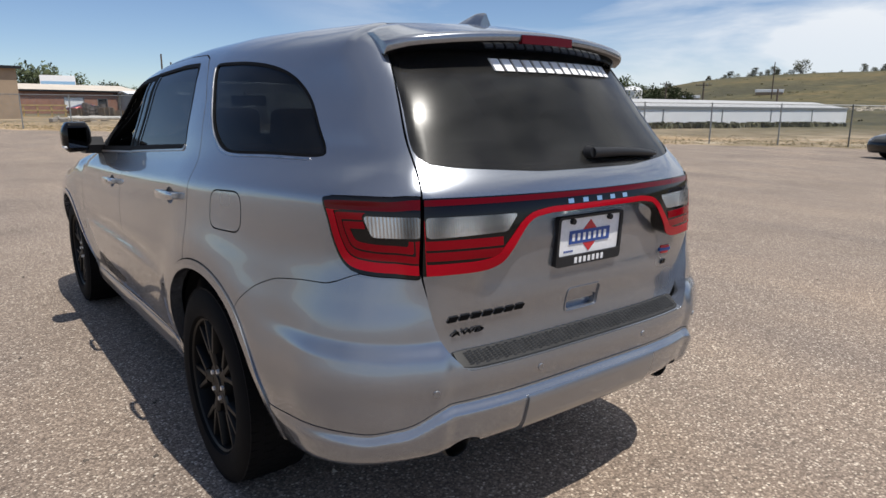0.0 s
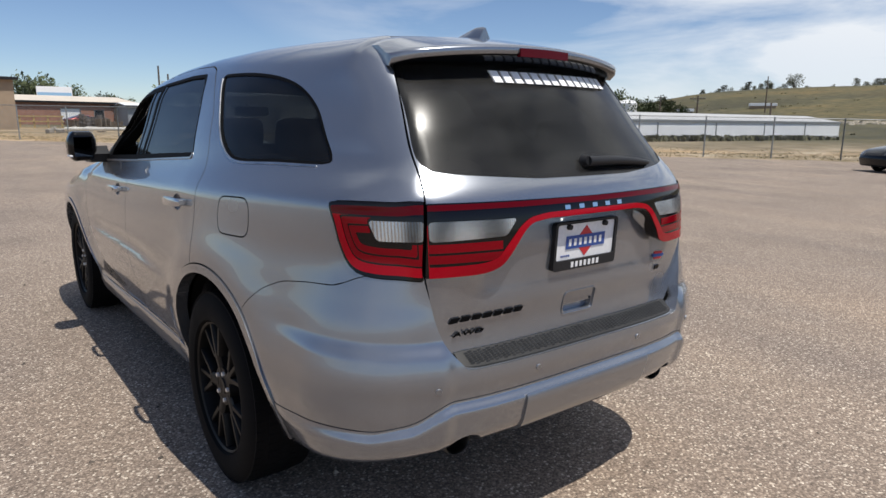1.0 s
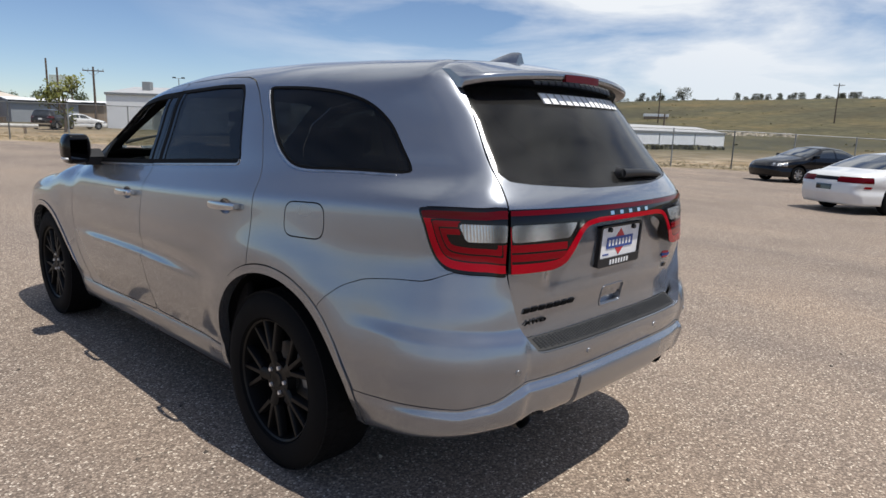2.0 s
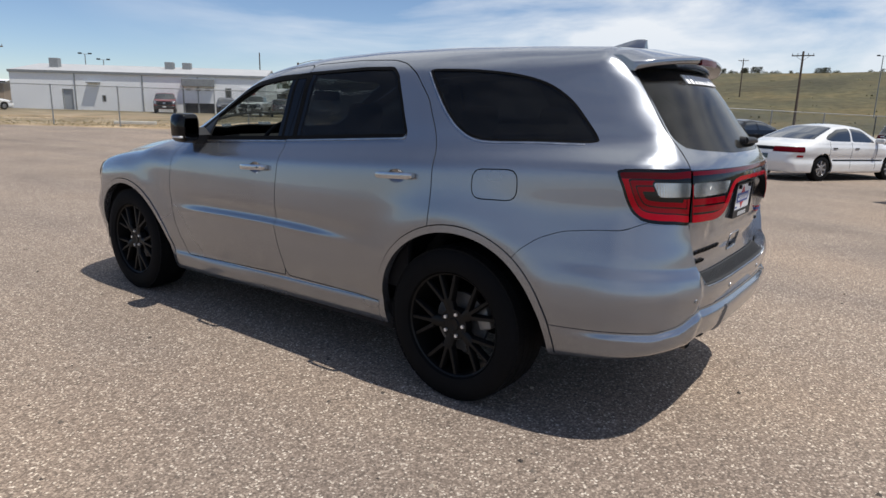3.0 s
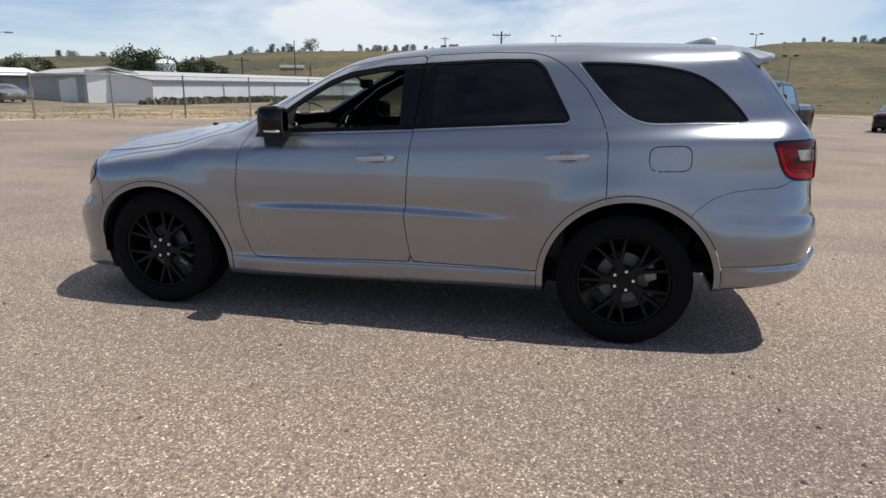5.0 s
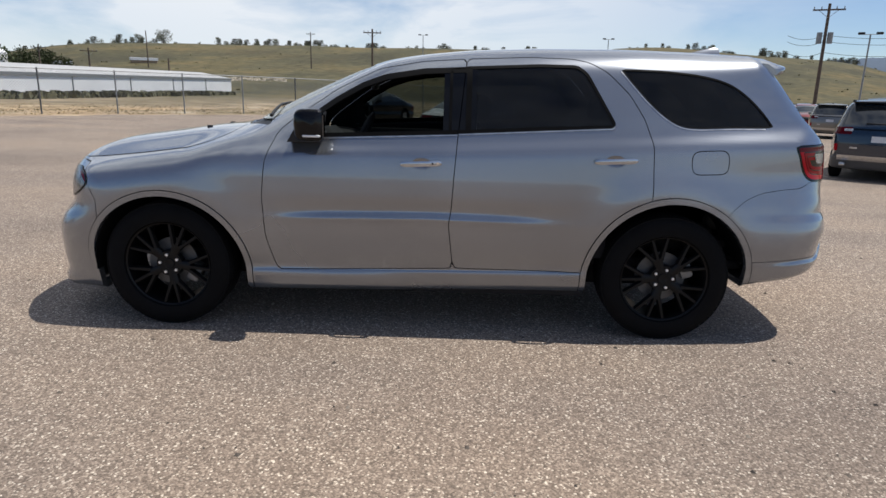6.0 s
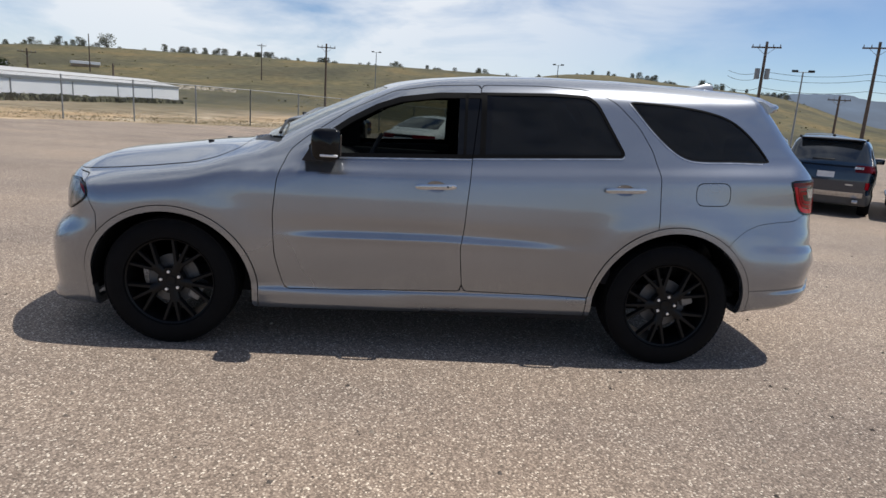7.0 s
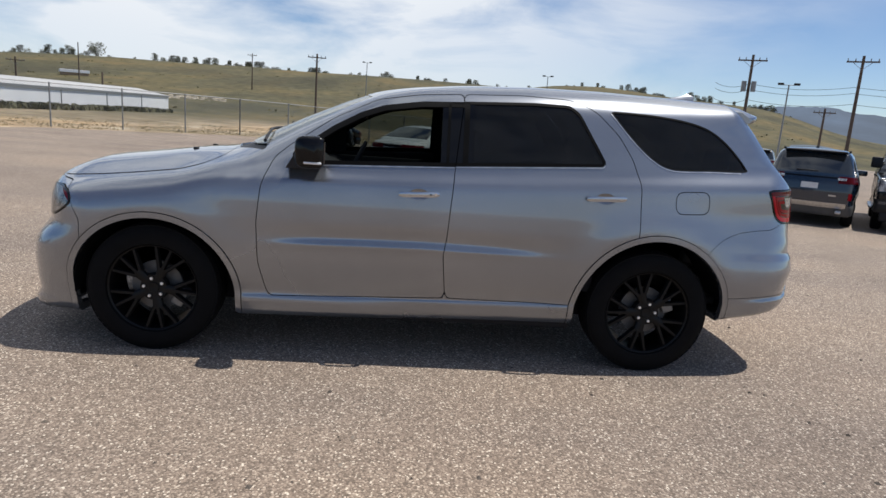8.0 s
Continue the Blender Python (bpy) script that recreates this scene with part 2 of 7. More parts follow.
LUG = material("bright_lug_steel", (.85, .85, .86), .45, .8)
CHROME = material("chrome", (.78, .79, .80), .08, 1.0)
TINT = tinted_glass("privacy_glass", (.24, .25, .26), dust_sheen=.012)
DIM_GLASS = tinted_glass("dusky_glass", (.36, .39, .38))
TINT_REAR = tinted_glass("rear_privacy_glass", (.26, .265, .27), dust_sheen=.030, rough=.12)
# windshield film thickened beyond dust to paint in its pale sky reflection
CLEAR = tinted_glass("clear_glass", (.82, .86, .84), dust_sheen=.14)
LAMP_RED = material("red_lens", (.34, .0012, .010), .10, 0, .04, .15)
LAMP_MID = material("mid_red_lens", (.19, .001, .006), .10, 0, .04, .15)
LAMP_DEEP = material("deep_red_lens", (.085, .0008, .0035), .10, 0, .04, .15)
LAMP_BLACK = material("lamp_housing_black", (.004, .003, .0035), .10, 0, 0, .35)
LAMP_CLEAR = material("clear_reflector_lens", (.34, .34, .345), .22, .75, .5)
ribs = noise_of(LAMP_CLEAR, 1, kind="ShaderNodeTexWave")
ribs.inputs["Scale"].default_value, ribs.inputs["Distortion"].default_value = 45, .3
bump_of(LAMP_CLEAR, ribs.outputs["Fac"], .5, .004)
blocks = noise_of(LAMP_CLEAR, 9, 1, stretch=(1, 1, .4))
base_of(LAMP_CLEAR, color_of(LAMP_CLEAR, blocks.outputs["Fac"], [(.38, (.10, .10, .105)), (.5, (.34, .34, .345)), (.66, (.62, .62, .62))]))
WHITE = worn("white_enamel", (.82, .82, .83), .35, 8, .05)
BRIGHT = material("white_vinyl_lettering", (.93, .93, .93), .5)
BLUE = material("blue_print", (.03, .08, .30), .4)
RED = material("red_print", (.55, .03, .04), .4)
FABRIC = worn("black_leather", (.022, .021, .021), .55, 25, .25, bump=.1)

for dull, amount in ((RUBBER, .12), (TRIM, .3), (LINER, .15), (FABRIC, .3)):
    dull.node_tree.nodes["Principled BSDF"].inputs["Specular IOR Level"].default_value = amount


# ---------------------------------------------------------------- shape of the main car's skin
def soft_curve(points, soft):
    """A smooth function through (a, value) pairs; soft is the blur in metres."""
    a, v = np.array(points, float).T
    g = np.linspace(a[0] - 1.0, a[-1] + 1.0, 3000)
    step = g[1] - g[0]
    k = np.arange(-int(4 * soft / step) - 1, int(4 * soft / step) + 2) * step
    k = np.exp(-0.5 * (k / soft) ** 2)
    pad = len(k) // 2
    raw = np.interp(g, a, v)
    raw = np.where(g < a[0], v[0] + (g - a[0]) * (v[1] - v[0]) / (a[1] - a[0]), raw)
    raw = np.where(g > a[-1], v[-1] + (g - a[-1]) * (v[-1] - v[-2]) / (a[-1] - a[-2]), raw)
    out = np.convolve(np.pad(raw, pad, mode="edge"), k / k.sum(), mode="valid")
    return lambda q: np.interp(q, g, out)


def smax(a, b, k):
    h = np.maximum(k - np.abs(a - b), 0) / k
    return np.maximum(a, b) + h * h * k / 4


def ramp(v, a, b):
    u = np.clip((v - a) / (b - a), 0, 1)
    return u * u * (3 - 2 * u)


SIDE_POINTS = [(.1, .825), (.25, .856), (.40, .884), (.50, .913), (.60, .936), (.70, .950), (.85, .958), (.95, .955), (1.05, .945), (1.09, .9405), (1.125, .935),
               (1.14, .926), (1.20, .886), (1.24, .870), (1.30, .852), (1.45, .795), (1.62, .732), (1.70, .695), (1.80, .63), (2.0, .45)]
SIDE_SOFT, SIDE_CREASE = soft_curve(SIDE_POINTS, .018), soft_curve(SIDE_POINTS, .014)
TOP_Z = soft_curve([(-1.3, 1.60), (-.9, 1.685), (-.6, 1.733), (-.2, 1.748), (.3, 1.758), (.8, 1.752), (1.2, 1.732), (1.55, 1.695), (1.78, 1.655), (2.0, 1.575),
                    (2.30, 1.44), (2.55, 1.315), (2.70, 1.235), (2.76, 1.215), (3.0, 1.19), (3.3, 1.143), (3.55, 1.108), (3.75, 1.07), (3.95, .99)], .05)
REAR_Y = soft_curve([(.2, -1.0), (.33, -1.085), (.45, -1.115), (.56, -1.146), (.66, -1.165), (.72, -1.158), (.80, -1.13), (.90, -1.118), (1.0, -1.115), (1.10, -1.108),
                     (1.17, -1.10), (1.21, -1.085), (1.25, -1.05), (1.30, -1.002), (1.40, -.905), (1.567, -.752), (1.66, -.668), (1.75, -.585), (1.9, -.44)], .016)
FRONT_Y = soft_curve([(.1, 3.93), (.17, 3.975), (.22, 3.985), (.25, 3.97), (.29, 3.945), (.36, 3.962), (.5, 3.972), (.60, 3.968), (.66, 3.93), (.70, 3.89), (.75, 3.862), (.85, 3.858), (.95, 3.855), (1.0, 3.83), (1.06, 3.74), (1.3, 3.4)], .016)
SILL_Z = soft_curve([(-1.3, .50), (-1.12, .455), (-1.0, .435), (-.87, .398), (-.7, .375), (-.5, .335), (-.3, .27), (.5, .268), (2.5, .222), (3.4, .18), (3.7, .185), (4.0, .19)], .06)


PILLAR = soft_curve([(1.0, 1.28), (1.21, 1.1006), (1.274, 1.051), (1.349, .982), (1.429, .935), (1.512, .885), (1.58, .852), (1.645, .812), (1.75, .86)], .02)


def arch_d(y, z, front):
    """Distance-like field of a wheel arch; 0 on the flare's outer line."""
    if front:
        u, v, a, b = y - 3.045, z - .37, .515, .482
    else:
        u, v, a, b = y + .015, z - .37, .520, .520
    v = np.where(v < 0, v * .25, v)
    r = np.hypot(u / a, v / b)
    return (r - 1) * .5 * (a + b)


def fascia_z(x, y):
    """Height of the line between the rear bumper and its lower fascia."""
    return .482 + .022 * ramp(-y, .5, .9) + .022 * ramp(-y, .93, 1.02) + .058 * (1 - ramp(x, .58, .72)) * ramp(-y, .95, 1.05)


def skin(p, gate=0.0):
    """Below 0 inside the body, 0 on its skin; gate=1 is the skin of the lift gate, set back."""
    x, y, z = np.abs(p[..., 0]), p[..., 1], p[..., 2]
    zr = z + .05 * (y - .9) * ramp(z, .95, 1.2) * (1 - ramp(z, 1.35, 1.6))
    w = SIDE_SOFT(zr)
    w = w + (SIDE_CREASE(zr) - w) * ramp(zr, 1.05, 1.09) * (1 - ramp(zr, 1.20, 1.26))
    back = np.maximum(.35 - y, 0) / 1.08
    w = w - back ** 2 * (.034 + .098 * ramp(z, .55, 1.05)) - .062 * back ** 2 * ramp(z, 1.18, 1.34) * (1 - .7 * ramp(z, 1.45, 1.66))
    fore = np.maximum(y - 2.75, 0)
    w = w - .062 * fore ** 2 * (.6 + .4 * ramp(z, .8, 1.05)) - .03 * ramp(y, 1.6, 2.7) * ramp(z, 1.1, 1.5)
    # fenders swell over the wheels
    for front in (True, False):
        d = arch_d(y, z, front)
        w = w + (.016 if front else .020) * np.exp(-(np.maximum(d, 0) / .13) ** 2) * ramp(z, .25, .5)
    # ledge pressed into the doors
    run = ramp(y, .45, 1.1) * (1 - ramp(y, 2.0, 2.55))
    zc = .742 - .022 * np.abs(y - 1.45) ** 1.5
    w = w - .013 * run * np.exp(-((z - zc - .03) / .042) ** 2) + .008 * run * np.exp(-((z - zc + .022) / .024) ** 2)
    # ledge round the rear bumper
    low = fascia_z(x, y)
    rb = ramp(-y, .45, .75)
    w = w + rb * (.011 * (1 - ramp(z, .745, .80)) + .016 * (1 - ramp(z, low - .022, low + .026)))
    # rocker stands out below the doors
    w = w + .015 * (1 - ramp(z, .385 - .0195 * (y - .3), .419 - .0195 * (y - .3))) * ramp(y, .40, .50) * (1 - ramp(y, 2.5, 2.6))
    side = (x - w) * .94
    top = (z - (TOP_Z(y + .34 * x ** 2 * ramp(y, 1.2, 2.2)) - .085 * x ** 2 - .035 * ramp(x, .35, .75) * ramp(y, 2.6, 3.0))) * .95
    flat_end = 1 - ramp(z, .92, 1.06)
    r = REAR_Y(z) + .040 * flat_end + (.16 + .04 * ramp(z, .8, .95) - .095 * flat_end) * x ** 2 + (.20 + .10 * (1 - ramp(z, .72, .95))) * x ** 4
    # lift gate stands back over the bumper's step, number plate well
    r = r + gate * .072 * (1 - .30 * ramp(x, .48, .62)) * (1 - ramp(z, .70, 1.0))
    # the rear glass is bowed
    r = r - .055 * np.maximum(1 - (x / .66) ** 2, 0) * ramp(z, 1.24, 1.56) * (1 - ramp(z, 1.62, 1.74))
    r = r - .014 * (1 - ramp(z, .745, .80)) * ramp(x, .56, .62)
    inner = .30 + .14 * ramp(1.11 - z, 0, .12)
    r = r + gate * .046 * (1 - ramp(x, inner - .03, inner + .06)) * ramp(z, .86, 1.04) * (1 - ramp(z, 1.15, 1.19))
    r = r + .020 * np.maximum(1 - (x / .6) ** 2, 0) * (1 - ramp(z, 1.19, 1.26))
    r = r + .008 * (1 - ramp(z, .62, .70)) - .026 * (1 - ramp(z, low - .018, low + .022))
    rear = (r - y) * .93
    ff = (y - (FRONT_Y(z) - .20 * x ** 2 - .18 * x ** 4)) * .93
    f = smax(side, top, .07 + .10 * ramp(y, -.9, -.2) - .07 * ramp(y, 2.3, 2.8))
    f = smax(f, ff, .11)
    f = smax(f, rear, .15 - .105 * ramp(z, 1.17, 1.27))
    # crease down the rear pillar
    f = smax(f, .80 * x - .59 * y - PILLAR(z) - .15 * (1 - ramp(z, 1.10, 1.22)), .022)
    return smax(f, SILL_Z(y) - z, .05)


def gate_skin(p):
    return skin(p, 1.0)


def skin_normal(p, e=.003, fn=None):
    fn = fn or skin
    g = np.stack([fn(p + d) - fn(p - d) for d in np.eye(3) * e], -1)
    return g / np.maximum(np.linalg.norm(g, axis=-1, keepdims=True), 1e-9)


def to_skin(p, rounds=3, fn=None):
    e, fn = .002, fn or skin
    for _ in range(rounds):
        f = fn(p)
        g = np.stack([fn(p + d) - fn(p - d) for d in np.eye(3) * e], -1) / (2 * e)
        p = p - g * (f / np.maximum((g ** 2).sum(-1), .2))[:, None]
    return p


# ---------------------------------------------------------------- panels cut from the skin
def smooth_loop(points, per=6):
    """A closed rounded line through points."""
    p = np.array(points, float)
    out = []
    n = len(p)
    for i in range(n):
        a, b, c, d = p[i - 1], p[i], p[(i + 1) % n], p[(i + 2) % n]
        for k in range(per):
            t = k / per
            out.append(.5 * (2 * b + (c - a) * t + (2 * a - 5 * b + 4 * c - d) * t * t + (3 * b - a - 3 * c + d) * t ** 3))
    return np.array(out)


def rounded(points, r):
    """A closed polygon with its corners cut by arcs of about r."""
    p = np.array(points, float)
    out, n = [], len(p)
    for i in range(n):
        a, b, c = p[i - 1], p[i], p[(i + 1) % n]
        la, lc = np.linalg.norm(a - b), np.linalg.norm(c - b)
        q = min(r, .45 * la, .45 * lc)
        s, e = b + (a - b) / la * q, b + (c - b) / lc * q
        for t in (0, .25, .5, .75, 1):
            out.append((1 - t) ** 2 * s + 2 * t * (1 - t) * b + t * t * e)
    return np.array(out)


def poly_sd(u, v, loop):
    """Signed distance to a closed line, below 0 inside."""
    best, odd = np.full(u.shape, 1e9), np.zeros(u.shape, bool)
    for (ax, ay), (bx, by) in zip(loop, np.roll(loop, -1, 0)):
        ex, ey = bx - ax, by - ay
        t = np.clip(((u - ax) * ex + (v - ay) * ey) / max(ex * ex + ey * ey, 1e-12), 0, 1)
        best = np.minimum(best, (u - ax - t * ex) ** 2 + (v - ay - t * ey) ** 2)
        cross = ((ay > v) != (by > v)) & (u < (bx - ax) * (v - ay) / ((by - ay) or 1e-12) + ax)
        odd ^= cross
    d = np.sqrt(best)
    return np.where(odd, -d, d)


def side_field(loop, sign, inner=.33):
    """Field of a side outline in (y, z); sign -1 is the left flank."""
    return lambda p: np.maximum(poly_sd(p[:, 1], p[:, 2], loop), inner - sign * p[:, 0])


def rear_field(loop, limit=-.3):
    return lambda p: np.maximum(poly_sd(p[:, 0], p[:, 2], loop), p[:, 1] - limit)


def clip(V, F, field, shift=0.0):
    """Keeps what lies where field + shift < 0. F: faces padded with -1."""
    if len(F) == 0:
        return V, F
    d = field(V) + shift
    d = np.where(np.abs(d) < 1e-7, 1e-7, d)
    ok = F >= 0
    inside = (d[F] < 0) & ok
    whole = inside.sum(1) == ok.sum(1)
    some = inside.any(1) & ~whole
    cuts, extra, polys = {}, [], []
    for face in F[some]:
        face = face[face >= 0]
        out = []
        for i, a in enumerate(face):
            b = face[(i + 1) % len(face)]
            if d[a] < 0:
                out.append(a)
            if (d[a] < 0) != (d[b] < 0):
                key = (a, b) if a < b else (b, a)
                if key not in cuts:
                    t = d[key[0]] / (d[key[0]] - d[key[1]])
                    cuts[key] = len(V) + len(extra)
                    extra.append(V[key[0]] * (1 - t) + V[key[1]] * t)
                out.append(cuts[key])
        if len(out) >= 3:
            polys.append(out)
    width = max([F.shape[1]] + [len(q) for q in polys])
    kept = np.full((whole.sum() + len(polys), width), -1, int)
    kept[: whole.sum(), : F.shape[1]] = F[whole]
    for i, q in enumerate(polys):
        kept[whole.sum() + i, : len(q)] = q
    V = np.vstack([V, extra]) if extra else V
    used = np.unique(kept[kept >= 0])
    remap = np.full(len(V), -1, int)
    remap[used] = np.arange(len(used))
    kept = np.where(kept >= 0, remap[kept], -1)
    return V[used], kept


def refine(V, F, n, fn=None):
    """Cuts quads into n x n and lays them on the skin again. Other faces are dropped."""
    quads = F[(F >= 0).sum(1) == 4][:, :4]
    t = np.linspace(0, 1, n + 1)
    s, r = np.meshgrid(t, t, indexing="ij")
    w = np.stack([(1 - s) * (1 - r), s * (1 - r), s * r, (1 - s) * r], -1).reshape(-1, 4)
    pts = np.einsum("wk,qkc->qwc", w, V[quads]).reshape(-1, 3)
    idx = np.arange((n + 1) ** 2).reshape(n + 1, n + 1)
    cell = np.stack([idx[:-1, :-1], idx[1:, :-1], idx[1:, 1:], idx[:-1, 1:]], -1).reshape(-1, 4)
    faces = (np.arange(len(quads))[:, None, None] * (n + 1) ** 2 + cell[None]).reshape(-1, 4)
    key, back = np.unique(np.round(pts, 5), axis=0, return_inverse=True)
    return to_skin(key, 3, fn), back.reshape(-1)[faces]


def near(V, F, test):
    keep = test(V)
    m = np.where(F >= 0, keep[F], True).all(1)
    return V, F[m]


def shell(name, V, F, mat, parent, label="", offset=0.0, thick=.02, fn=None):
    """Turns a piece of the skin into a plate with thickness."""
    N = skin_normal(V, .003, fn)
    outer, inner = V + N * offset, V + N * (offset - thick)
    n = len(V)
    faces, edges = [], {}
    for face in F:
        q = [int(i) for i in face if i >= 0]
        faces.append(q)
        for a, b in zip(q, q[1:] + q[:1]):
            if (b, a) in edges:
                del edges[(b, a)]
            else:
                edges[(a, b)] = True
    count = len(faces)
    back = [[i + n for i in q[::-1]] for q in faces]
    verts, norms = [outer, inner], [N, -N]
    rv, rn, rf, at = [], {}, [], {}
    for a, b in edges:
        e = outer[b] - outer[a]
        nn = np.cross(e, N[a])
        ln = np.linalg.norm(nn)
        nn = nn / ln if ln > 1e-12 else nn
        for i in (a, b):
            if i not in at:
                at[i] = 2 * n + 2 * len(at)
                rv += [outer[i], inner[i]]
                rn[i] = np.zeros(3)
            rn[i] = rn[i] + nn
        rf.append([at[b], at[a], at[a] + 1, at[b] + 1])
    if rv:
        verts.append(np.array(rv))
        norms.append(np.repeat(np.array([v / max(np.linalg.norm(v), 1e-9) for v in rn.values()]), 2, 0))
    ob = mesh_ob(name, np.vstack(verts), faces + back + rf, mat, parent, label, True, np.vstack(norms))
    if isinstance(mat, (list, tuple)):
        index = np.zeros(2 * count + len(rf), np.int32)
        index[count:2 * count] = 1
        ob.data.polygons.foreach_set("material_index", index)
    return ob


def skin_grid(fn=None, roof=None, mid=(-.40, .40), run=(-.58, 3.38), low=.45, drop=.34, flats=(41, 232, 56), fan=9):
    """A fine closed net over the whole skin, without its underside."""
    fn, roof = fn or skin, roof or TOP_Z

    def axis(lo, hi, flat):
        w = np.r_[np.linspace(-1, 0, fan + 1)[:-1], np.zeros(flat), np.linspace(0, 1, fan + 1)[1:]]
        c = np.r_[np.zeros(fan), np.linspace(0, 1, flat), np.ones(fan)]
        return np.tan(w * math.pi / 4), c, lo, hi
    ax = [axis(mid[0], mid[1], flats[0]), axis(run[0], run[1], flats[1]), axis(low, 1, flats[2])]
    num = [len(a[0]) for a in ax]
    ids, verts, faces = {}, [], []

    def vid(i, j, k):
        if (i, j, k) not in ids:
            ids[(i, j, k)] = len(verts)
            verts.append((i, j, k))
        return ids[(i, j, k)]
    for j in range(num[1] - 1):
        for k in range(num[2] - 1):
            for i, flip in ((0, False), (num[0] - 1, True)):
                q = [vid(i, j, k), vid(i, j, k + 1), vid(i, j + 1, k + 1), vid(i, j + 1, k)]
                faces.append(q[::-1] if flip else q)
    for i in range(num[0] - 1):
        for k in range(num[2] - 1):
            for j, flip in ((0, True), (num[1] - 1, False)):
                q = [vid(i, j, k), vid(i, j, k + 1), vid(i + 1, j, k + 1), vid(i + 1, j, k)]
                faces.append(q[::-1] if flip else q)
        for j in range(num[1] - 1):
            k = num[2] - 1
            faces.append([vid(i, j, k), vid(i + 1, j, k), vid(i + 1, j + 1, k), vid(i, j + 1, k)])
    ijk = np.array(verts)
    way = np.stack([ax[n][0][ijk[:, n]] for n in range(3)], -1)
    way /= np.linalg.norm(way, axis=1, keepdims=True)
    y = run[0] + (run[1] - run[0]) * ax[1][1][ijk[:, 1]]
    tall = np.maximum(roof(y) - drop, low + .02)
    root = np.stack([mid[0] + (mid[1] - mid[0]) * ax[0][1][ijk[:, 0]], y, low + (tall - low) * ax[2][1][ijk[:, 2]]], -1)
    lo, hi = np.zeros(len(root)), np.full(len(root), 1.7)
    for _ in range(34):
        half = (lo + hi) / 2
        inside = fn(root + half[:, None] * way) < 0
        lo, hi = np.where(inside, half, lo), np.where(inside, hi, half)
    return root + lo[:, None] * way, np.array(faces)


# ---------------------------------------------------------------- ground
LOT_N, LOT_D = (.7236, .6907), 28.2   # the lot ends along the line n . p = d


def step(v, a, b):
    u = min(1, max(0, (v - a) / (b - a)))
    return u * u * (3 - 2 * u)


HILL = soft_curve([(-180, 0), (-30, 2.0), (0, 4.5), (30, 5.5), (37, 5.5), (39.4, 6.0), (42, 9.5), (44.6, 11.3), (47, 12.0), (50.5, 12.6), (52.2, 9.2), (54.5, 9.0), (57, 11.6), (59, 13.4), (61, 14.2), (64, 15.0), (67, 15.7), (70.5, 16.1), (74, 17.0), (77, 17.7), (81, 17.5), (85, 17.9), (90, 17.9), (95.9, 17.6), (99.9, 17.2), (101.8, 19.8), (106, 21.0), (109, 19.8), (111.5, 18.0), (115.8, 16.2), (118.7, 14.6), (120.7, 12.6), (123.5, 7.0), (126, 3.5), (132, 2.0), (180, 0)], .8)


def ground_z(x, y):
    """Height of the ground: level round the suv, falling gently away, rising to the hill."""
    x, y = np.asarray(x, float), np.asarray(y, float)
    r = np.hypot(x + 3, y)
    far = np.minimum(r, 120.0) / np.maximum(r, 1e-6)
    north = ramp(y, 1, 12)
    tilt = ((-.013 + .005 * north) * (x + 1) + (.011 - .0055 * north) * (y - 1)) * far * ramp(r, 4, 11)
    az = np.degrees(np.arctan2(x + 3, y))
    u = np.clip((r - 120) / 190, 0, 1)
    rise = HILL(az) * (.35 * u + .65 * u * u * (3 - 2 * u)) * (1 - .25 * ramp(r, 500, 1400))
    roll = .35 * np.sin(x * .021 + y * .013) * np.sin(y * .027 - x * .008) * ramp(r, 130, 260) * 2.2
    away = LOT_N[0] * x + LOT_N[1] * y - LOT_D
    bank = .10 * np.exp(-((away - 3.5) / 3) ** 2)
    return tilt * (1 - .85 * u) + rise + roll + bank


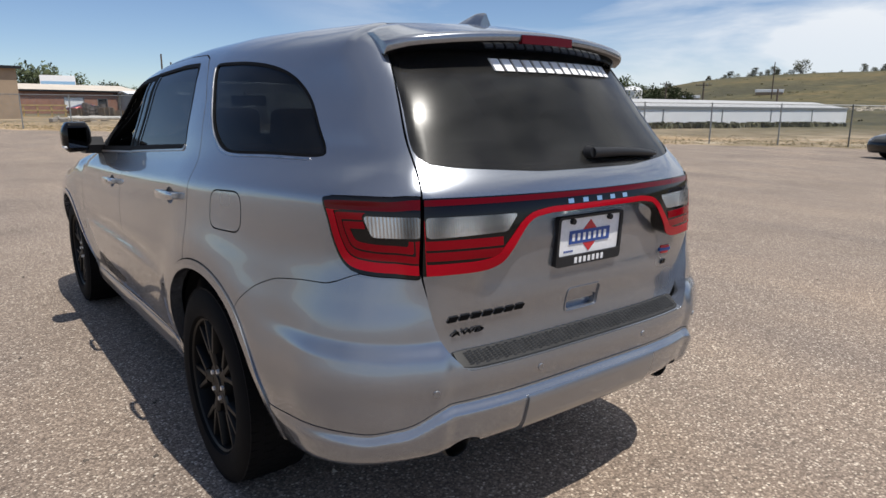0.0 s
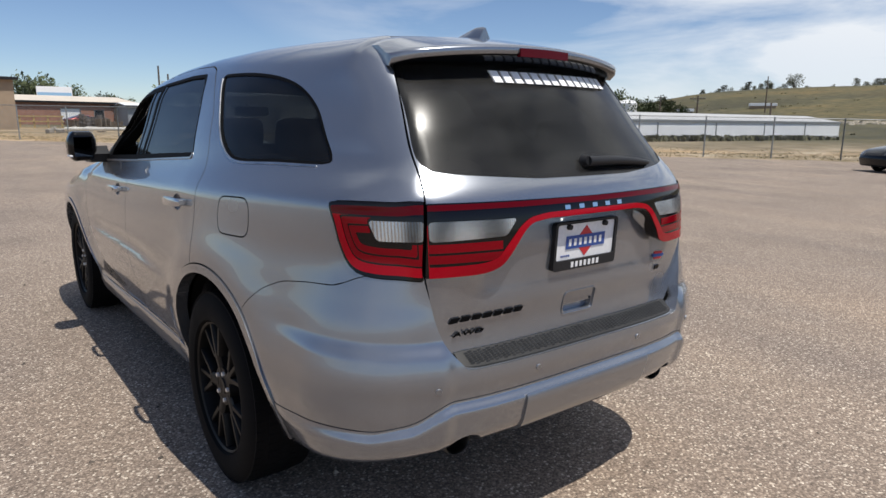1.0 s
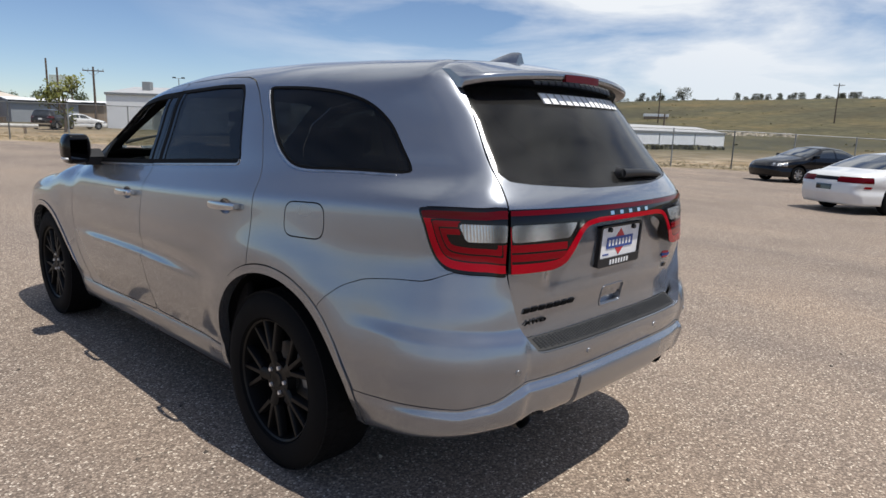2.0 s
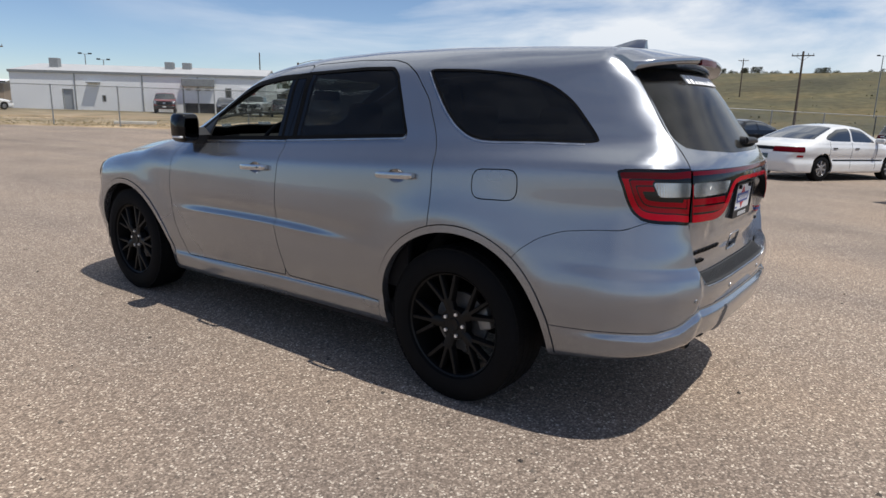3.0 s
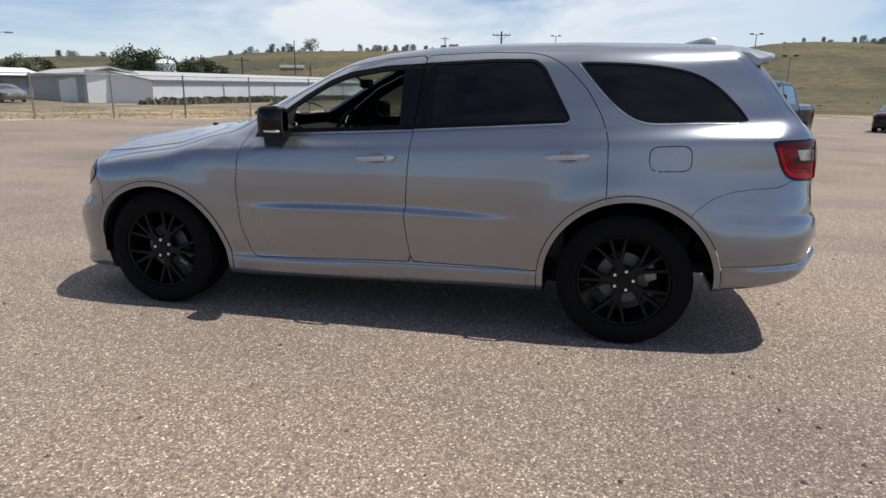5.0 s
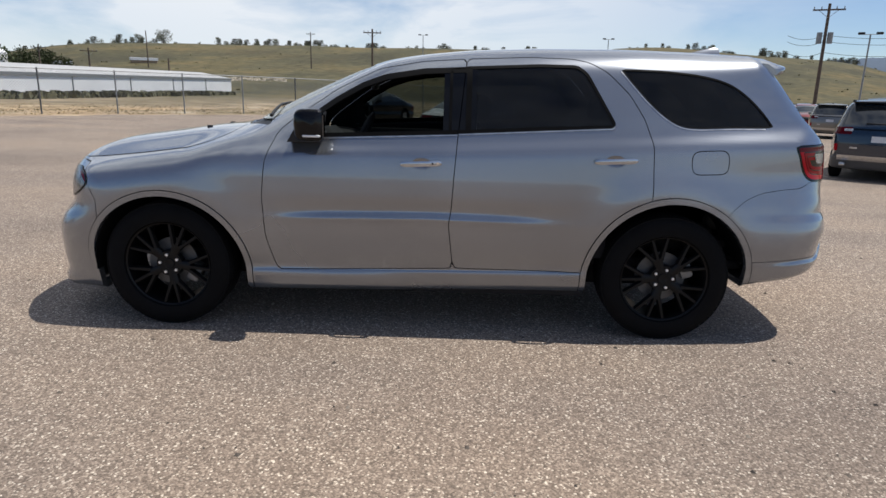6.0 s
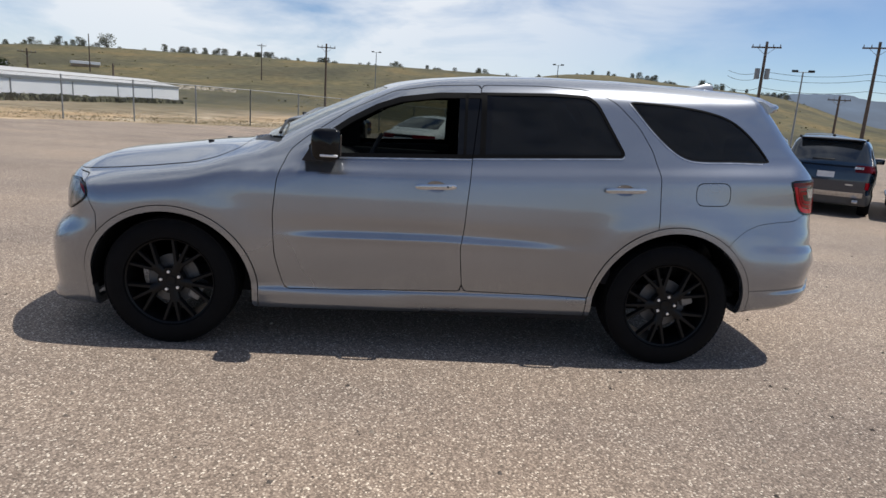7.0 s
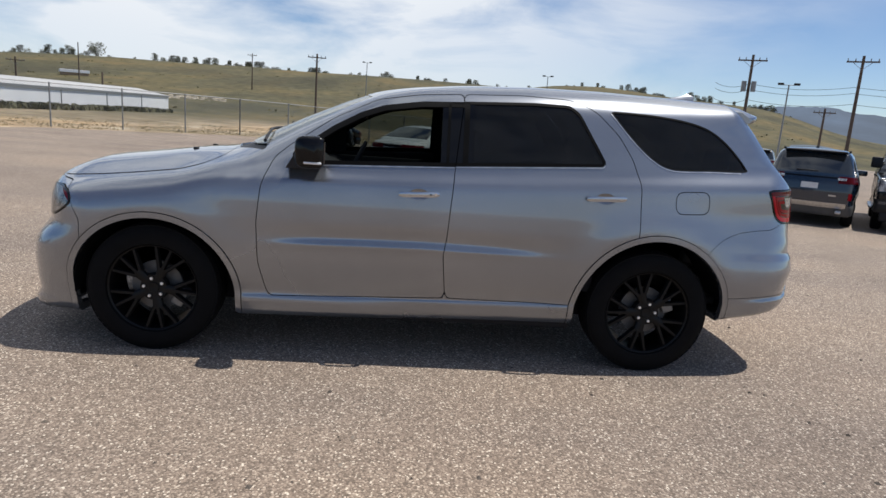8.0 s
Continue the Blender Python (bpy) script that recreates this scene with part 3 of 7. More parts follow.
def dirt():
    """Dry grass and bare earth outside the lot."""
    m = material("dry_grass_and_dirt", (.2, .17, .1), .95)
    big, mid, fine = noise_of(m, .035, 6), noise_of(m, .42, 6, stretch=(1, 1, 1)), noise_of(m, 9, 5)
    n, l = m.node_tree.nodes, m.node_tree.links
    grass = color_of(m, mid.outputs["Fac"], [(.25, (.048, .044, .018)), (.5, (.086, .077, .034)), (.75, (.134, .112, .056))])
    earth = color_of(m, mid.outputs["Fac"], [(.25, (.13, .115, .055)), (.42, (.27, .205, .125)), (.6, (.40, .315, .215)), (.8, (.52, .45, .34))])
    c = n.new("ShaderNodeTexCoord")
    s = n.new("ShaderNodeSeparateXYZ")
    l.new(c.outputs["Object"], s.inputs[0])

    def line(kx, ky, lo, hi):
        a, b = n.new("ShaderNodeMath"), n.new("ShaderNodeMath")
        a.operation, b.operation = "MULTIPLY", "MULTIPLY_ADD"
        l.new(s.outputs["X"], a.inputs[0])
        a.inputs[1].default_value = kx
        l.new(s.outputs["Y"], b.inputs[0])
        b.inputs[1].default_value = ky
        l.new(a.outputs[0], b.inputs[2])
        r = n.new("ShaderNodeMapRange")
        r.inputs["From Min"].default_value, r.inputs["From Max"].default_value = lo, hi
        l.new(b.outputs[0], r.inputs["Value"])
        return r.outputs["Result"]
    outward = line(LOT_N[0], LOT_N[1], 34, 95)
    south = line(.906, -.42, 55, 105)
    either = n.new("ShaderNodeMath")
    either.operation = "MAXIMUM"
    l.new(outward, either.inputs[0])
    l.new(south, either.inputs[1])
    mixf = n.new("ShaderNodeMath")
    mixf.operation = "ADD"
    l.new(either.outputs[0], mixf.inputs[0])
    l.new(big.outputs["Fac"], mixf.inputs[1])
    where = n.new("ShaderNodeMapRange")
    where.inputs["From Min"].default_value, where.inputs["From Max"].default_value = .78, 1.22
    l.new(mixf.outputs[0], where.inputs["Value"])
    col = mix_of(m, earth, grass, where.outputs["Result"])
    bands = noise_of(m, .02, 7, stretch=(1, 3, 8))
    col = mix_of(m, col, color_of(m, bands.outputs["Fac"], [(.35, (.70, .72, .66)), (.5, (1, 1, 1)), (.64, (1.22, 1.10, .98))]), .9, "MULTIPLY")
    patch = color_of(m, big.outputs["Fac"], [(.36, (.62, .62, .58)), (.5, (1, 1, 1)), (.62, (1.28, 1.16, 1.0))])
    col = mix_of(m, col, patch, .9, "MULTIPLY")
    col = mix_of(m, col, color_of(m, fine.outputs["Fac"], [(.3, (.72, .72, .7)), (.7, (1.2, 1.2, 1.18))]), .8, "MULTIPLY")
    base_of(m, col)
    bump_of(m, fine.outputs["Fac"], .5, .08)
    return m


DIRT = dirt()


def sheet(name, size, n, mat, lift, power, inside=None):
    g = np.linspace(-1, 1, n)
    g = np.sign(g) * np.abs(g) ** power * size
    X, Y = np.meshgrid(g, g, indexing="ij")
    Z = ground_z(X, Y) + lift
    V = np.stack([X, Y, Z], -1).reshape(-1, 3)
    i = np.arange(n * n).reshape(n, n)
    F = np.stack([i[:-1, :-1], i[1:, :-1], i[1:, 1:], i[:-1, 1:]], -1).reshape(-1, 4)
    if inside is not None:
        V, F = clip(V, F, inside)
    return mesh_ob(name, V, [[q for q in f if q >= 0] for f in F], mat, smooth=True)


tagged(sheet("ground", 2600, 240, DIRT, -.03, 2.2), "dry grass and bare earth rising to a low hill", "ground", kind="structure")


def lot_edge(p):
    away = LOT_N[0] * p[:, 0] + LOT_N[1] * p[:, 1] - LOT_D
    along = LOT_N[1] * p[:, 0] - LOT_N[0] * p[:, 1]
    ragged = .22 * np.sin(along * .9) + .16 * np.sin(along * 2.3 + 1) + .10 * np.sin(along * 5.1)
    return np.maximum(np.maximum(away + ragged, -70 - p[:, 1]), np.maximum(-60 - p[:, 0], p[:, 1] - 75))


tagged(sheet("pavement", 110, 260, ASPHALT, 0, 1.5, lot_edge), "tan weathered chip-seal asphalt parking lot", "asphalt", kind="structure")


# loose chippings on the asphalt
rnd = random.Random(21)
verts, faces = [], []
for i in range(1500):
    x, y = rnd.gauss(-3.2, 3.2), rnd.gauss(.5, 4.0)
    size = rnd.choice((.004, .005, .006, .006, .008, .012))
    z = float(ground_z(x, y))
    b = len(verts)
    for dx, dy, dz in ((-1, -1, -.1), (1, -1, -.1), (1, 1, -.1), (-1, 1, -.1), (rnd.uniform(-.5, .5), rnd.uniform(-.5, .5), 1)):
        verts.append((x + dx * size * rnd.uniform(.6, 1.3), y + dy * size * rnd.uniform(.6, 1.3), z + dz * size))
    faces += [(b, b + 1, b + 4), (b + 1, b + 2, b + 4), (b + 2, b + 3, b + 4), (b + 3, b, b + 4)]
chips = material("loose_chippings", (.2, .17, .14), .9)
isle = chips.node_tree.nodes.new("ShaderNodeNewGeometry")
base_of(chips, color_of(chips, isle.outputs["Random Per Island"], [(0, (.05, .042, .036)), (.5, (.16, .13, .105)), (1, (.5, .42, .33))]))
tagged(mesh_ob("gravel", verts, faces, chips), "loose stone chippings lying on the asphalt", "gravel", kind="stuff")


# ---------------------------------------------------------------- the silver suv
suv = thing("suv", "silver metallic seven-seat suv with black wheels parked on asphalt", "car")
GV, GF = skin_grid()
RV, RF = near(*skin_grid(gate_skin), lambda p: (p[:, 1] < -.2) & (p[:, 2] > .5))
QV, QF = near(GV, GF, lambda p: (p[:, 1] < -.05) & (p[:, 2] < 1.1))
QV, QF = refine(QV, QF, 3)
PAINT = [SILVER, LINER]


def cut(V, F, *fields):
    for fld, shift in fields:
        V, F = clip(V, F, fld, shift)
    return V, F


def away(fld, gap):
    """The outside of a field, gap away from its line."""
    return (lambda p: -fld(p), gap)


def mirror(half):
    """A closed loop from the points of one half, given from top to bottom."""
    return [(x, z) for x, z in half] + [(-x, z) for x, z in half[::-1]]


GAP = .0025
FRONT_DOOR = rounded([(2.372, .366), (2.425, .586), (2.434, .83), (2.412, 1.06), (2.36, 1.205), (2.27, 1.285), (2.02, 1.462), (1.76, 1.588), (1.49, 1.636), (1.232, 1.655),
                      (1.275, 1.21), (1.293, .966), (1.303, .777), (1.318, .69), (1.285, .405)], .03)
REAR_DOOR = rounded([(1.285, .405), (1.318, .69), (1.303, .777), (1.293, .966), (1.275, 1.21), (1.232, 1.655), (.862, 1.673), (.60, 1.668), (.50, 1.648), (.40, 1.595),
                     (.27, 1.468), (.182, 1.325), (.137, 1.195), (.128, .95), (.14, .405)], .03)
FRONT_DLO = rounded([(2.235, 1.168), (2.255, 1.245), (2.02, 1.415), (1.86, 1.505), (1.72, 1.556), (1.49, 1.594), (1.20, 1.610), (1.20, 1.216)], .02)
REAR_DLO = rounded([(1.33, 1.212), (1.33, 1.606), (.80, 1.634), (.575, 1.633), (.515, 1.59), (.35, 1.300), (.365, 1.270)], .025)
QUARTER = smooth_loop([(.310, 1.616), (.16, 1.615), (.0, 1.608), (-.18, 1.588), (-.33, 1.550), (-.445, 1.485), (-.535, 1.402), (-.612, 1.310), (-.590, 1.294), (-.35, 1.291), (-.13, 1.284),
                       (-.03, 1.296), (.05, 1.335), (.13, 1.398), (.21, 1.480), (.318, 1.608)], 4)
FUEL = rounded([(-.088, 1.158), (-.312, 1.168), (-.318, 1.030), (-.094, 1.024)], .05)
BUMPER_SIDE = rounded([(-.30, .74), (-.36, .82), (-.44, .882), (-.54, .922), (-.67, .940), (-.79, .948), (-.85, .978), (-.9, .996), (-1.4, 1.0), (-1.4, .2), (-.30, .2)], .03)
GATE = rounded(mirror([(.40, 1.78), (.455, 1.715), (.520, 1.64), (.560, 1.47), (.590, 1.357), (.604, 1.288), (.626, 1.20), (.634, 1.10), (.642, .985), (.627, .926), (.614, .842), (.588, .772), (.55, .728), (.53, .703)]), .03)
REAR_GLASS = rounded(mirror([(.50, 1.668), (.538, 1.56), (.562, 1.437), (.584, 1.357), (.592, 1.315), (.578, 1.288), (.50, 1.276), (.22, 1.258)]), .03)
HOOD = rounded([(3.96, .985), (3.70, .995), (3.45, 1.022), (3.20, 1.052), (2.95, 1.088), (2.82, 1.125), (2.72, 1.175), (2.64, 1.30), (2.9, 1.6), (4.2, 1.4)], .03)
WINDSHIELD = rounded([(.64, 2.43), (.40, 2.575), (0, 2.63), (-.40, 2.575), (-.64, 2.43), (-.56, 2.02), (-.515, 1.80), (-.3, 1.845), (0, 1.862), (.3, 1.845), (.515, 1.80), (.56, 2.02)], .05)
COWL = rounded([(.72, 2.44), (.40, 2.66), (0, 2.75), (-.40, 2.66), (-.72, 2.44), (-.64, 2.43), (-.40, 2.575), (0, 2.63), (.40, 2.575), (.64, 2.43)], .01)
FRONT_GRILLE = rounded(mirror([(.62, .93), (.70, .86), (.60, .72), (.45, .70)]), .04)
FRONT_INTAKE = rounded(mirror([(.70, .52), (.74, .44), (.62, .34), (.4, .33)]), .04)


def plan_field(loop, floor):
    return lambda p: np.maximum(poly_sd(p[:, 0], p[:, 1], loop), floor - p[:, 2])


def profile_field(loop):
    return lambda p: poly_sd(p[:, 1], p[:, 2], loop)


def arch_field(front, grow):
    return lambda p: np.maximum(arch_d(p[:, 1], p[:, 2], front) - grow, .45 - np.abs(p[:, 0]))


def lamp_s(p):
    """Way round the tail, from the flank to the middle."""
    return -p[:, 1] - np.abs(p[:, 0])


LAMP = smooth_loop([(-.066, 1.178), (-.052, 1.197), (.08, 1.203), (.22, 1.203), (.39, 1.200), (.395, 1.09), (.39, .984), (.25, .981), (.15, .983), (.075, .992), (.025, 1.018), (-.014, 1.07), (-.043, 1.134)], 4)
BAR = rounded([(-.66, 1.200), (-.3, 1.199), (0, 1.197), (.3, 1.199), (.66, 1.200), (.66, .984), (.487, .984), (.44, .988), (.395, 1.004), (.315, 1.106), (.285, 1.127), (.22, 1.136), (0, 1.137),
               (-.22, 1.136), (-.285, 1.127), (-.315, 1.106), (-.395, 1.004), (-.44, .988), (-.487, .984), (-.66, .984)], .02)


def lamp_field(p):
    return np.maximum(np.maximum(poly_sd(lamp_s(p), p[:, 2], LAMP), p[:, 1] + .55), np.where(p[:, 1] < -.5, -gate_f(p) + .003, 1))


bar_f = rear_field(BAR, -.85)
gate_f = rear_field(GATE, -.25)
glass_f = rear_field(REAR_GLASS, -.4)
hood_f, shield_f, cowl_f = profile_field(HOOD), plan_field(WINDSHIELD, 1.1), plan_field(COWL, 1.05)
bumper_f = lambda p: np.maximum(np.maximum(poly_sd(p[:, 1], p[:, 2], BUMPER_SIDE), p[:, 1] + .1), -gate_f(p))
fascia_f = lambda p: np.maximum(p[:, 2] - .022 - fascia_z(np.abs(p[:, 0]), p[:, 1]), p[:, 1] + .1)
lamp_f = lamp_field
sill_line = lambda y: .408 - .0195 * (y - .3)
rocker_f = lambda p: np.maximum(np.maximum(p[:, 2] - sill_line(p[:, 1]) + .004, p[:, 1] - 2.75), .2 - p[:, 1])
fbump_f = lambda p: np.maximum(3.45 + .55 * np.maximum(p[:, 2] - .78, 0) - p[:, 1], p[:, 2] - .985)
grille_f = lambda p: np.maximum(np.minimum(poly_sd(p[:, 0], p[:, 2], FRONT_GRILLE), poly_sd(p[:, 0], p[:, 2], FRONT_INTAKE)), 3.5 - p[:, 1])
HEAD = rounded([(.27, .958), (.45, .937), (.514, .891), (.495, .85), (.40, .81), (.29, .784), (-.05, .763), (-.38, .80), (-.45, .90), (-.2, .935), (0, .947)], .03)
head_f = lambda p: np.maximum(poly_sd(3.1 - (p[:, 1] - np.abs(p[:, 0])), p[:, 2], HEAD), 3.4 - p[:, 1])
both = lambda loop: (lambda p: np.maximum(poly_sd(p[:, 1], p[:, 2], loop), .33 - np.abs(p[:, 0])))
flares = {True: arch_field(True, 0), False: arch_field(False, 0)}
cups = [(1.485, 1.0525), (.3555, 1.0955)]
cup_d = lambda p: np.min([(np.hypot((p[:, 1] - y) / .062, (p[:, 2] - z + .004) / .034) - 1) * .045 for y, z in cups], 0)
cup_f = lambda p: np.maximum(cup_d(p), .33 - np.abs(p[:, 0]))
front_door, rear_door, fuel_l = both(FRONT_DOOR), both(REAR_DOOR), side_field(FUEL, -1)

# body: roof, pillars, fenders and quarters
V, F = cut(GV, GF, away(flares[True], GAP), away(flares[False], GAP), away(front_door, GAP), away(rear_door, GAP), away(both(QUARTER), 0), away(fuel_l, GAP),
           away(gate_f, GAP), away(bumper_f, .6 * GAP), away(fascia_f, GAP), away(lamp_f, .001), away(hood_f, GAP), away(shield_f, 0), away(cowl_f, 0), away(rocker_f, .001), away(fbump_f, GAP), away(head_f, .002))
shell("body", V, F, PAINT, suv, "silver painted roof, pillars and fenders")
V, F = cut(GV, GF, (hood_f, GAP), away(cowl_f, 0), away(shield_f, .0))
shell("hood", V, F, PAINT, suv)
V, F = cut(GV, GF, (fbump_f, GAP), away(flares[True], GAP), away(grille_f, .001), away(head_f, .002), away(hood_f, GAP))
shell("front_bumper", V, F, PAINT, suv)
V, F = cut(GV, GF, (grille_f, .001))
shell("grille", V, F, TRIM, suv, "black grille", offset=-.012)
V, F = cut(GV, GF, (shield_f, .001))
shell("windshield", V, F, CLEAR, suv, "clear windshield", offset=-.004, thick=.005)
V, F = cut(GV, GF, (cowl_f, .001))
shell("cowl", V, F, TRIM, suv, "black plastic cowl below the windshield", offset=-.018, thick=.01)
V, F = cut(GV, GF, (rocker_f, 0), away(flares[True], GAP), away(flares[False], GAP))
for sgn in (-1, 1):
    V2, F2 = cut(V, F, ((lambda p, s=sgn: .3 - s * p[:, 0]), 0))
    shell("rocker_panel", V2, F2, [SILVER_DARK, LINER], suv, offset=.004)
V, F = cut(QV, QF, (bumper_f, .6 * GAP), away(flares[False], GAP), away(fascia_f, .0025), away(lamp_f, .001))
shell("rear_bumper", V, F, PAINT, suv, thick=.05)
tip_f = lambda p: np.maximum(np.hypot((np.abs(p[:, 0]) - .515) / 1.3, p[:, 2] - .438) - .047, p[:, 1] + .8)
V, F = cut(QV, QF, (fascia_f, 0), away(flares[False], GAP), away(tip_f, 0))
shell("rear_lower_fascia", V, F, PAINT, suv, offset=.002)
for front in (True, False):
    for sgn in (-1, 1):
        V, F = cut(GV, GF, (flares[front], GAP), away(arch_field(front, -.036), 0), ((lambda p, s=sgn: .3 - s * p[:, 0]), 0))
        shell("wheel_arch_flare", V, F, PAINT, suv, offset=.006, thick=.05)
for sgn in (-1, 1):
    sd = lambda loop, s=sgn: side_field(loop, s)
    V, F = cut(GV, GF, (sd(FRONT_DOOR), GAP), away(sd(FRONT_DLO), 0), away(cup_f, 0))
    door = shell("front_door", V, F, PAINT, suv)
    V, F = cut(GV, GF, (sd(FRONT_DLO), .001), (sd(FRONT_DOOR), GAP))
    V2, F2 = cut(V, F, ((lambda p: p[:, 1] - 1.365), 0))
    shell("pillar_cover", V2, F2, GLOSS_BLACK, door, "gloss black pillar cover", offset=-.003, thick=.012)
    V2, F2 = cut(V, F, ((lambda p: 2.075 - p[:, 1]), 0))
    shell("mirror_sail", V2, F2, TRIM, door, "black mirror triangle", offset=-.003, thick=.012)
    if sgn > 0:
        V2, F2 = cut(V, F, ((lambda p: p[:, 1] - 2.075), 0), ((lambda p: 1.365 - p[:, 1]), 0))
        shell("window_glass", V2, F2, DIM_GLASS, door, "lightly tinted glass", offset=-.008, thick=.005)
    V, F = cut(GV, GF, (sd(REAR_DOOR), GAP), away(sd(REAR_DLO), 0), away(flares[False], GAP), away(cup_f, 0))
    door2 = shell("rear_door", V, F, PAINT, suv)
    V, F = cut(GV, GF, (sd(REAR_DLO), .001), (sd(REAR_DOOR), GAP))
    V2, F2 = cut(V, F, ((lambda p: 1.168 - p[:, 1]), 0))
    shell("pillar_cover", V2, F2, GLOSS_BLACK, door2, "gloss black pillar cover", offset=-.003, thick=.012)
    V2, F2 = cut(V, F, ((lambda p: p[:, 1] - 1.168), .001))
    shell("window_glass", V2, F2, TINT, door2, "dark privacy glass", offset=-.006, thick=.005)
    V, F = cut(GV, GF, (sd(QUARTER), .001))
    shell("quarter_window", V, F, TINT, suv, "dark privacy glass quarter window", offset=-.005, thick=.005)
    # dark jamb behind the gap between the doors
    jamb_f = sd(FRONT_DOOR)
    V, F = cut(GV, GF, ((lambda p: np.abs(jamb_f(p)) - .05), 0), ((lambda p: p[:, 1] - 1.6), 0), ((lambda p: .42 - p[:, 2]), 0), ((lambda p: p[:, 2] - 1.60), 0), ((lambda p, s=sgn: .3 - s * p[:, 0]), 0))
    shell("door_jamb", V, F, SEAL, suv, "black rubber door jamb", offset=-.026, thick=.01)
    # belt mouldings and bright window edges
    for loop, dr, y0, y1 in ((FRONT_DLO, door, 1.278, 2.1), (REAR_DLO, door2, .36, 1.272)):
        fld = sd(loop)
        V, F = near(GV, GF, lambda p: (p[:, 2] > 1.1) & (p[:, 2] < 1.4) & (p[:, 1] > y0 - .1) & (p[:, 1] < y1 + .1) & (p[:, 0] * sgn > .3))
        V, F = refine(V, F, 3)
        V, F = cut(V, F, ((lambda p: fld(p) - .002), 0), ((lambda p: -fld(p) - .028), 0), ((lambda p: p[:, 2] - 1.272 + .05 * (p[:, 1] - .8)), 0), ((lambda p: y0 - p[:, 1]), 0), ((lambda p: p[:, 1] - y1), 0))
        shell("belt_moulding", V, F, SEAL, dr, "black belt moulding", offset=.003, thick=.012)
        V2, F2 = cut(V, F, ((lambda p: -fld(p) - .0055), 0))
        shell("bright_strip", V2, F2, STEEL, dr, "thin bright strip", offset=.0045, thick=.008)
        V, F = near(GV, GF, lambda p: (p[:, 2] > 1.1) & (p[:, 2] < 1.7) & (p[:, 1] > y0 - .1) & (p[:, 1] < y1 + .3) & (p[:, 0] * sgn > .3))
        V, F = refine(V, F, 2)
        V, F = cut(V, F, ((lambda p: fld(p) - .001), 0), ((lambda p: -fld(p) - (.032 if y0 > 1 else .016)), 0), ((lambda p: 1.262 - .05 * (p[:, 1] - .8) - p[:, 2]), 0))
        shell("window_seal", V, F, SEAL, dr, "black rubber window seal", offset=-.001, thick=.01)
    fld = sd(QUARTER)
    V, F = near(GV, GF, lambda p: (p[:, 2] > 1.2) & (p[:, 2] < 1.7) & (p[:, 1] > -.7) & (p[:, 1] < .45) & (p[:, 0] * sgn > .3))
    V, F = refine(V, F, 4)
    V2, F2 = cut(V, F, (fld, -.003), ((lambda p: -fld(p) - .010), 0))
    shell("window_seal", V2, F2, SEAL, suv, "black rubber window seal", offset=-.001, thick=.012)
    # steel strip added for the light that the body ledge catches below the glass
    V2, F2 = cut(V, F, (fld, -.0085), ((lambda p: .0035 - fld(p)), 0), ((lambda p: np.maximum(p[:, 2] - 1.60, p[:, 2] - 1.32 - .9 * np.maximum(p[:, 1] + .35, 0))), 0), ((lambda p: -.56 - p[:, 1]), 0))
    shell("window_reveal", V2, F2, STEEL, suv, "steel edge standing for light on the quarter window's ledge", offset=.0022, thick=.006)
V, F = cut(GV, GF, (fuel_l, GAP))
shell("fuel_door", V, F, PAINT, suv)

# lift gate with glass
GRIP = rounded([(-.076, .778), (.092, .778), (.092, .866), (-.076, .866)], .02)
POCKET = rounded([(-.064, .787), (.080, .787), (.080, .828), (-.064, .828)], .016)
grip_f, pocket_f = rear_field(GRIP, -.8), rear_field(POCKET, -.8)
V, F = near(RV, RF, lambda p: p[:, 2] < 1.21)
V, F = refine(V, F, 2, gate_skin)
V, F = cut(V, F, (gate_f, .004), away(bar_f, -.012), away(grip_f, 0))
gate = shell("lift_gate", V, F, PAINT, suv, "silver lift gate with number plate recess", fn=gate_skin)
V, F = cut(GV, GF, (gate_f, GAP), away(glass_f, 0), away(bar_f, 0), ((lambda p: 1.19 - p[:, 2]), 0))
V2, F2 = cut(V, F, ((lambda p: p[:, 2] - 1.55), 0))
shell("window_frame", V2, F2, PAINT, gate, "silver frame of the rear glass")
V2, F2 = cut(V, F, ((lambda p: 1.552 - p[:, 2]), 0))
shell("upper_frame", V2, F2, GLOSS_BLACK, gate, "black frame above the rear glass", offset=-.002)
V, F = near(RV, RF, lambda p: p[:, 2] < 1.3)
V, F = refine(V, F, 2, gate_skin)
V, F = cut(V, F, ((lambda p: gate_f(p) - .030), 0), ((lambda p: -gate_f(p) - .006), 0), ((lambda p: .715 - p[:, 2]), 0), ((lambda p: p[:, 2] - 1.0), 0))
for sgn in (-1, 1):
    V2, F2 = cut(V, F, ((lambda p: .1 - sgn * p[:, 0]), 0))
    shell("gate_seal", V2, F2, SEAL, gate, "black rubber gate seal", offset=-.008, thick=.006, fn=gate_skin)
V, F = near(RV, RF, lambda p: (np.abs(p[:, 0]) < .2) & (p[:, 2] > .7) & (p[:, 2] < .95) & (p[:, 1] < -.8))
V, F = refine(V, F, 6, gate_skin)
V2, F2 = cut(V, F, (grip_f, .001), away(pocket_f, 0))
grip = shell("gate_handle", V2, F2, SILVER, gate, "silver recessed gate handle", offset=-.003, thick=.035, fn=gate_skin)
V2, F2 = cut(V, F, (pocket_f, -.004))
shell("grip_pocket", V2, F2, SILVER_DARK, grip, offset=-.026, thick=.004, fn=gate_skin)
V2, F2 = cut(V, F, (grip_f, .0005), ((lambda p: -grip_f(p) - .005), 0))
shell("grip_bezel", V2, F2, SILVER, grip, offset=.003, thick=.01, fn=gate_skin)
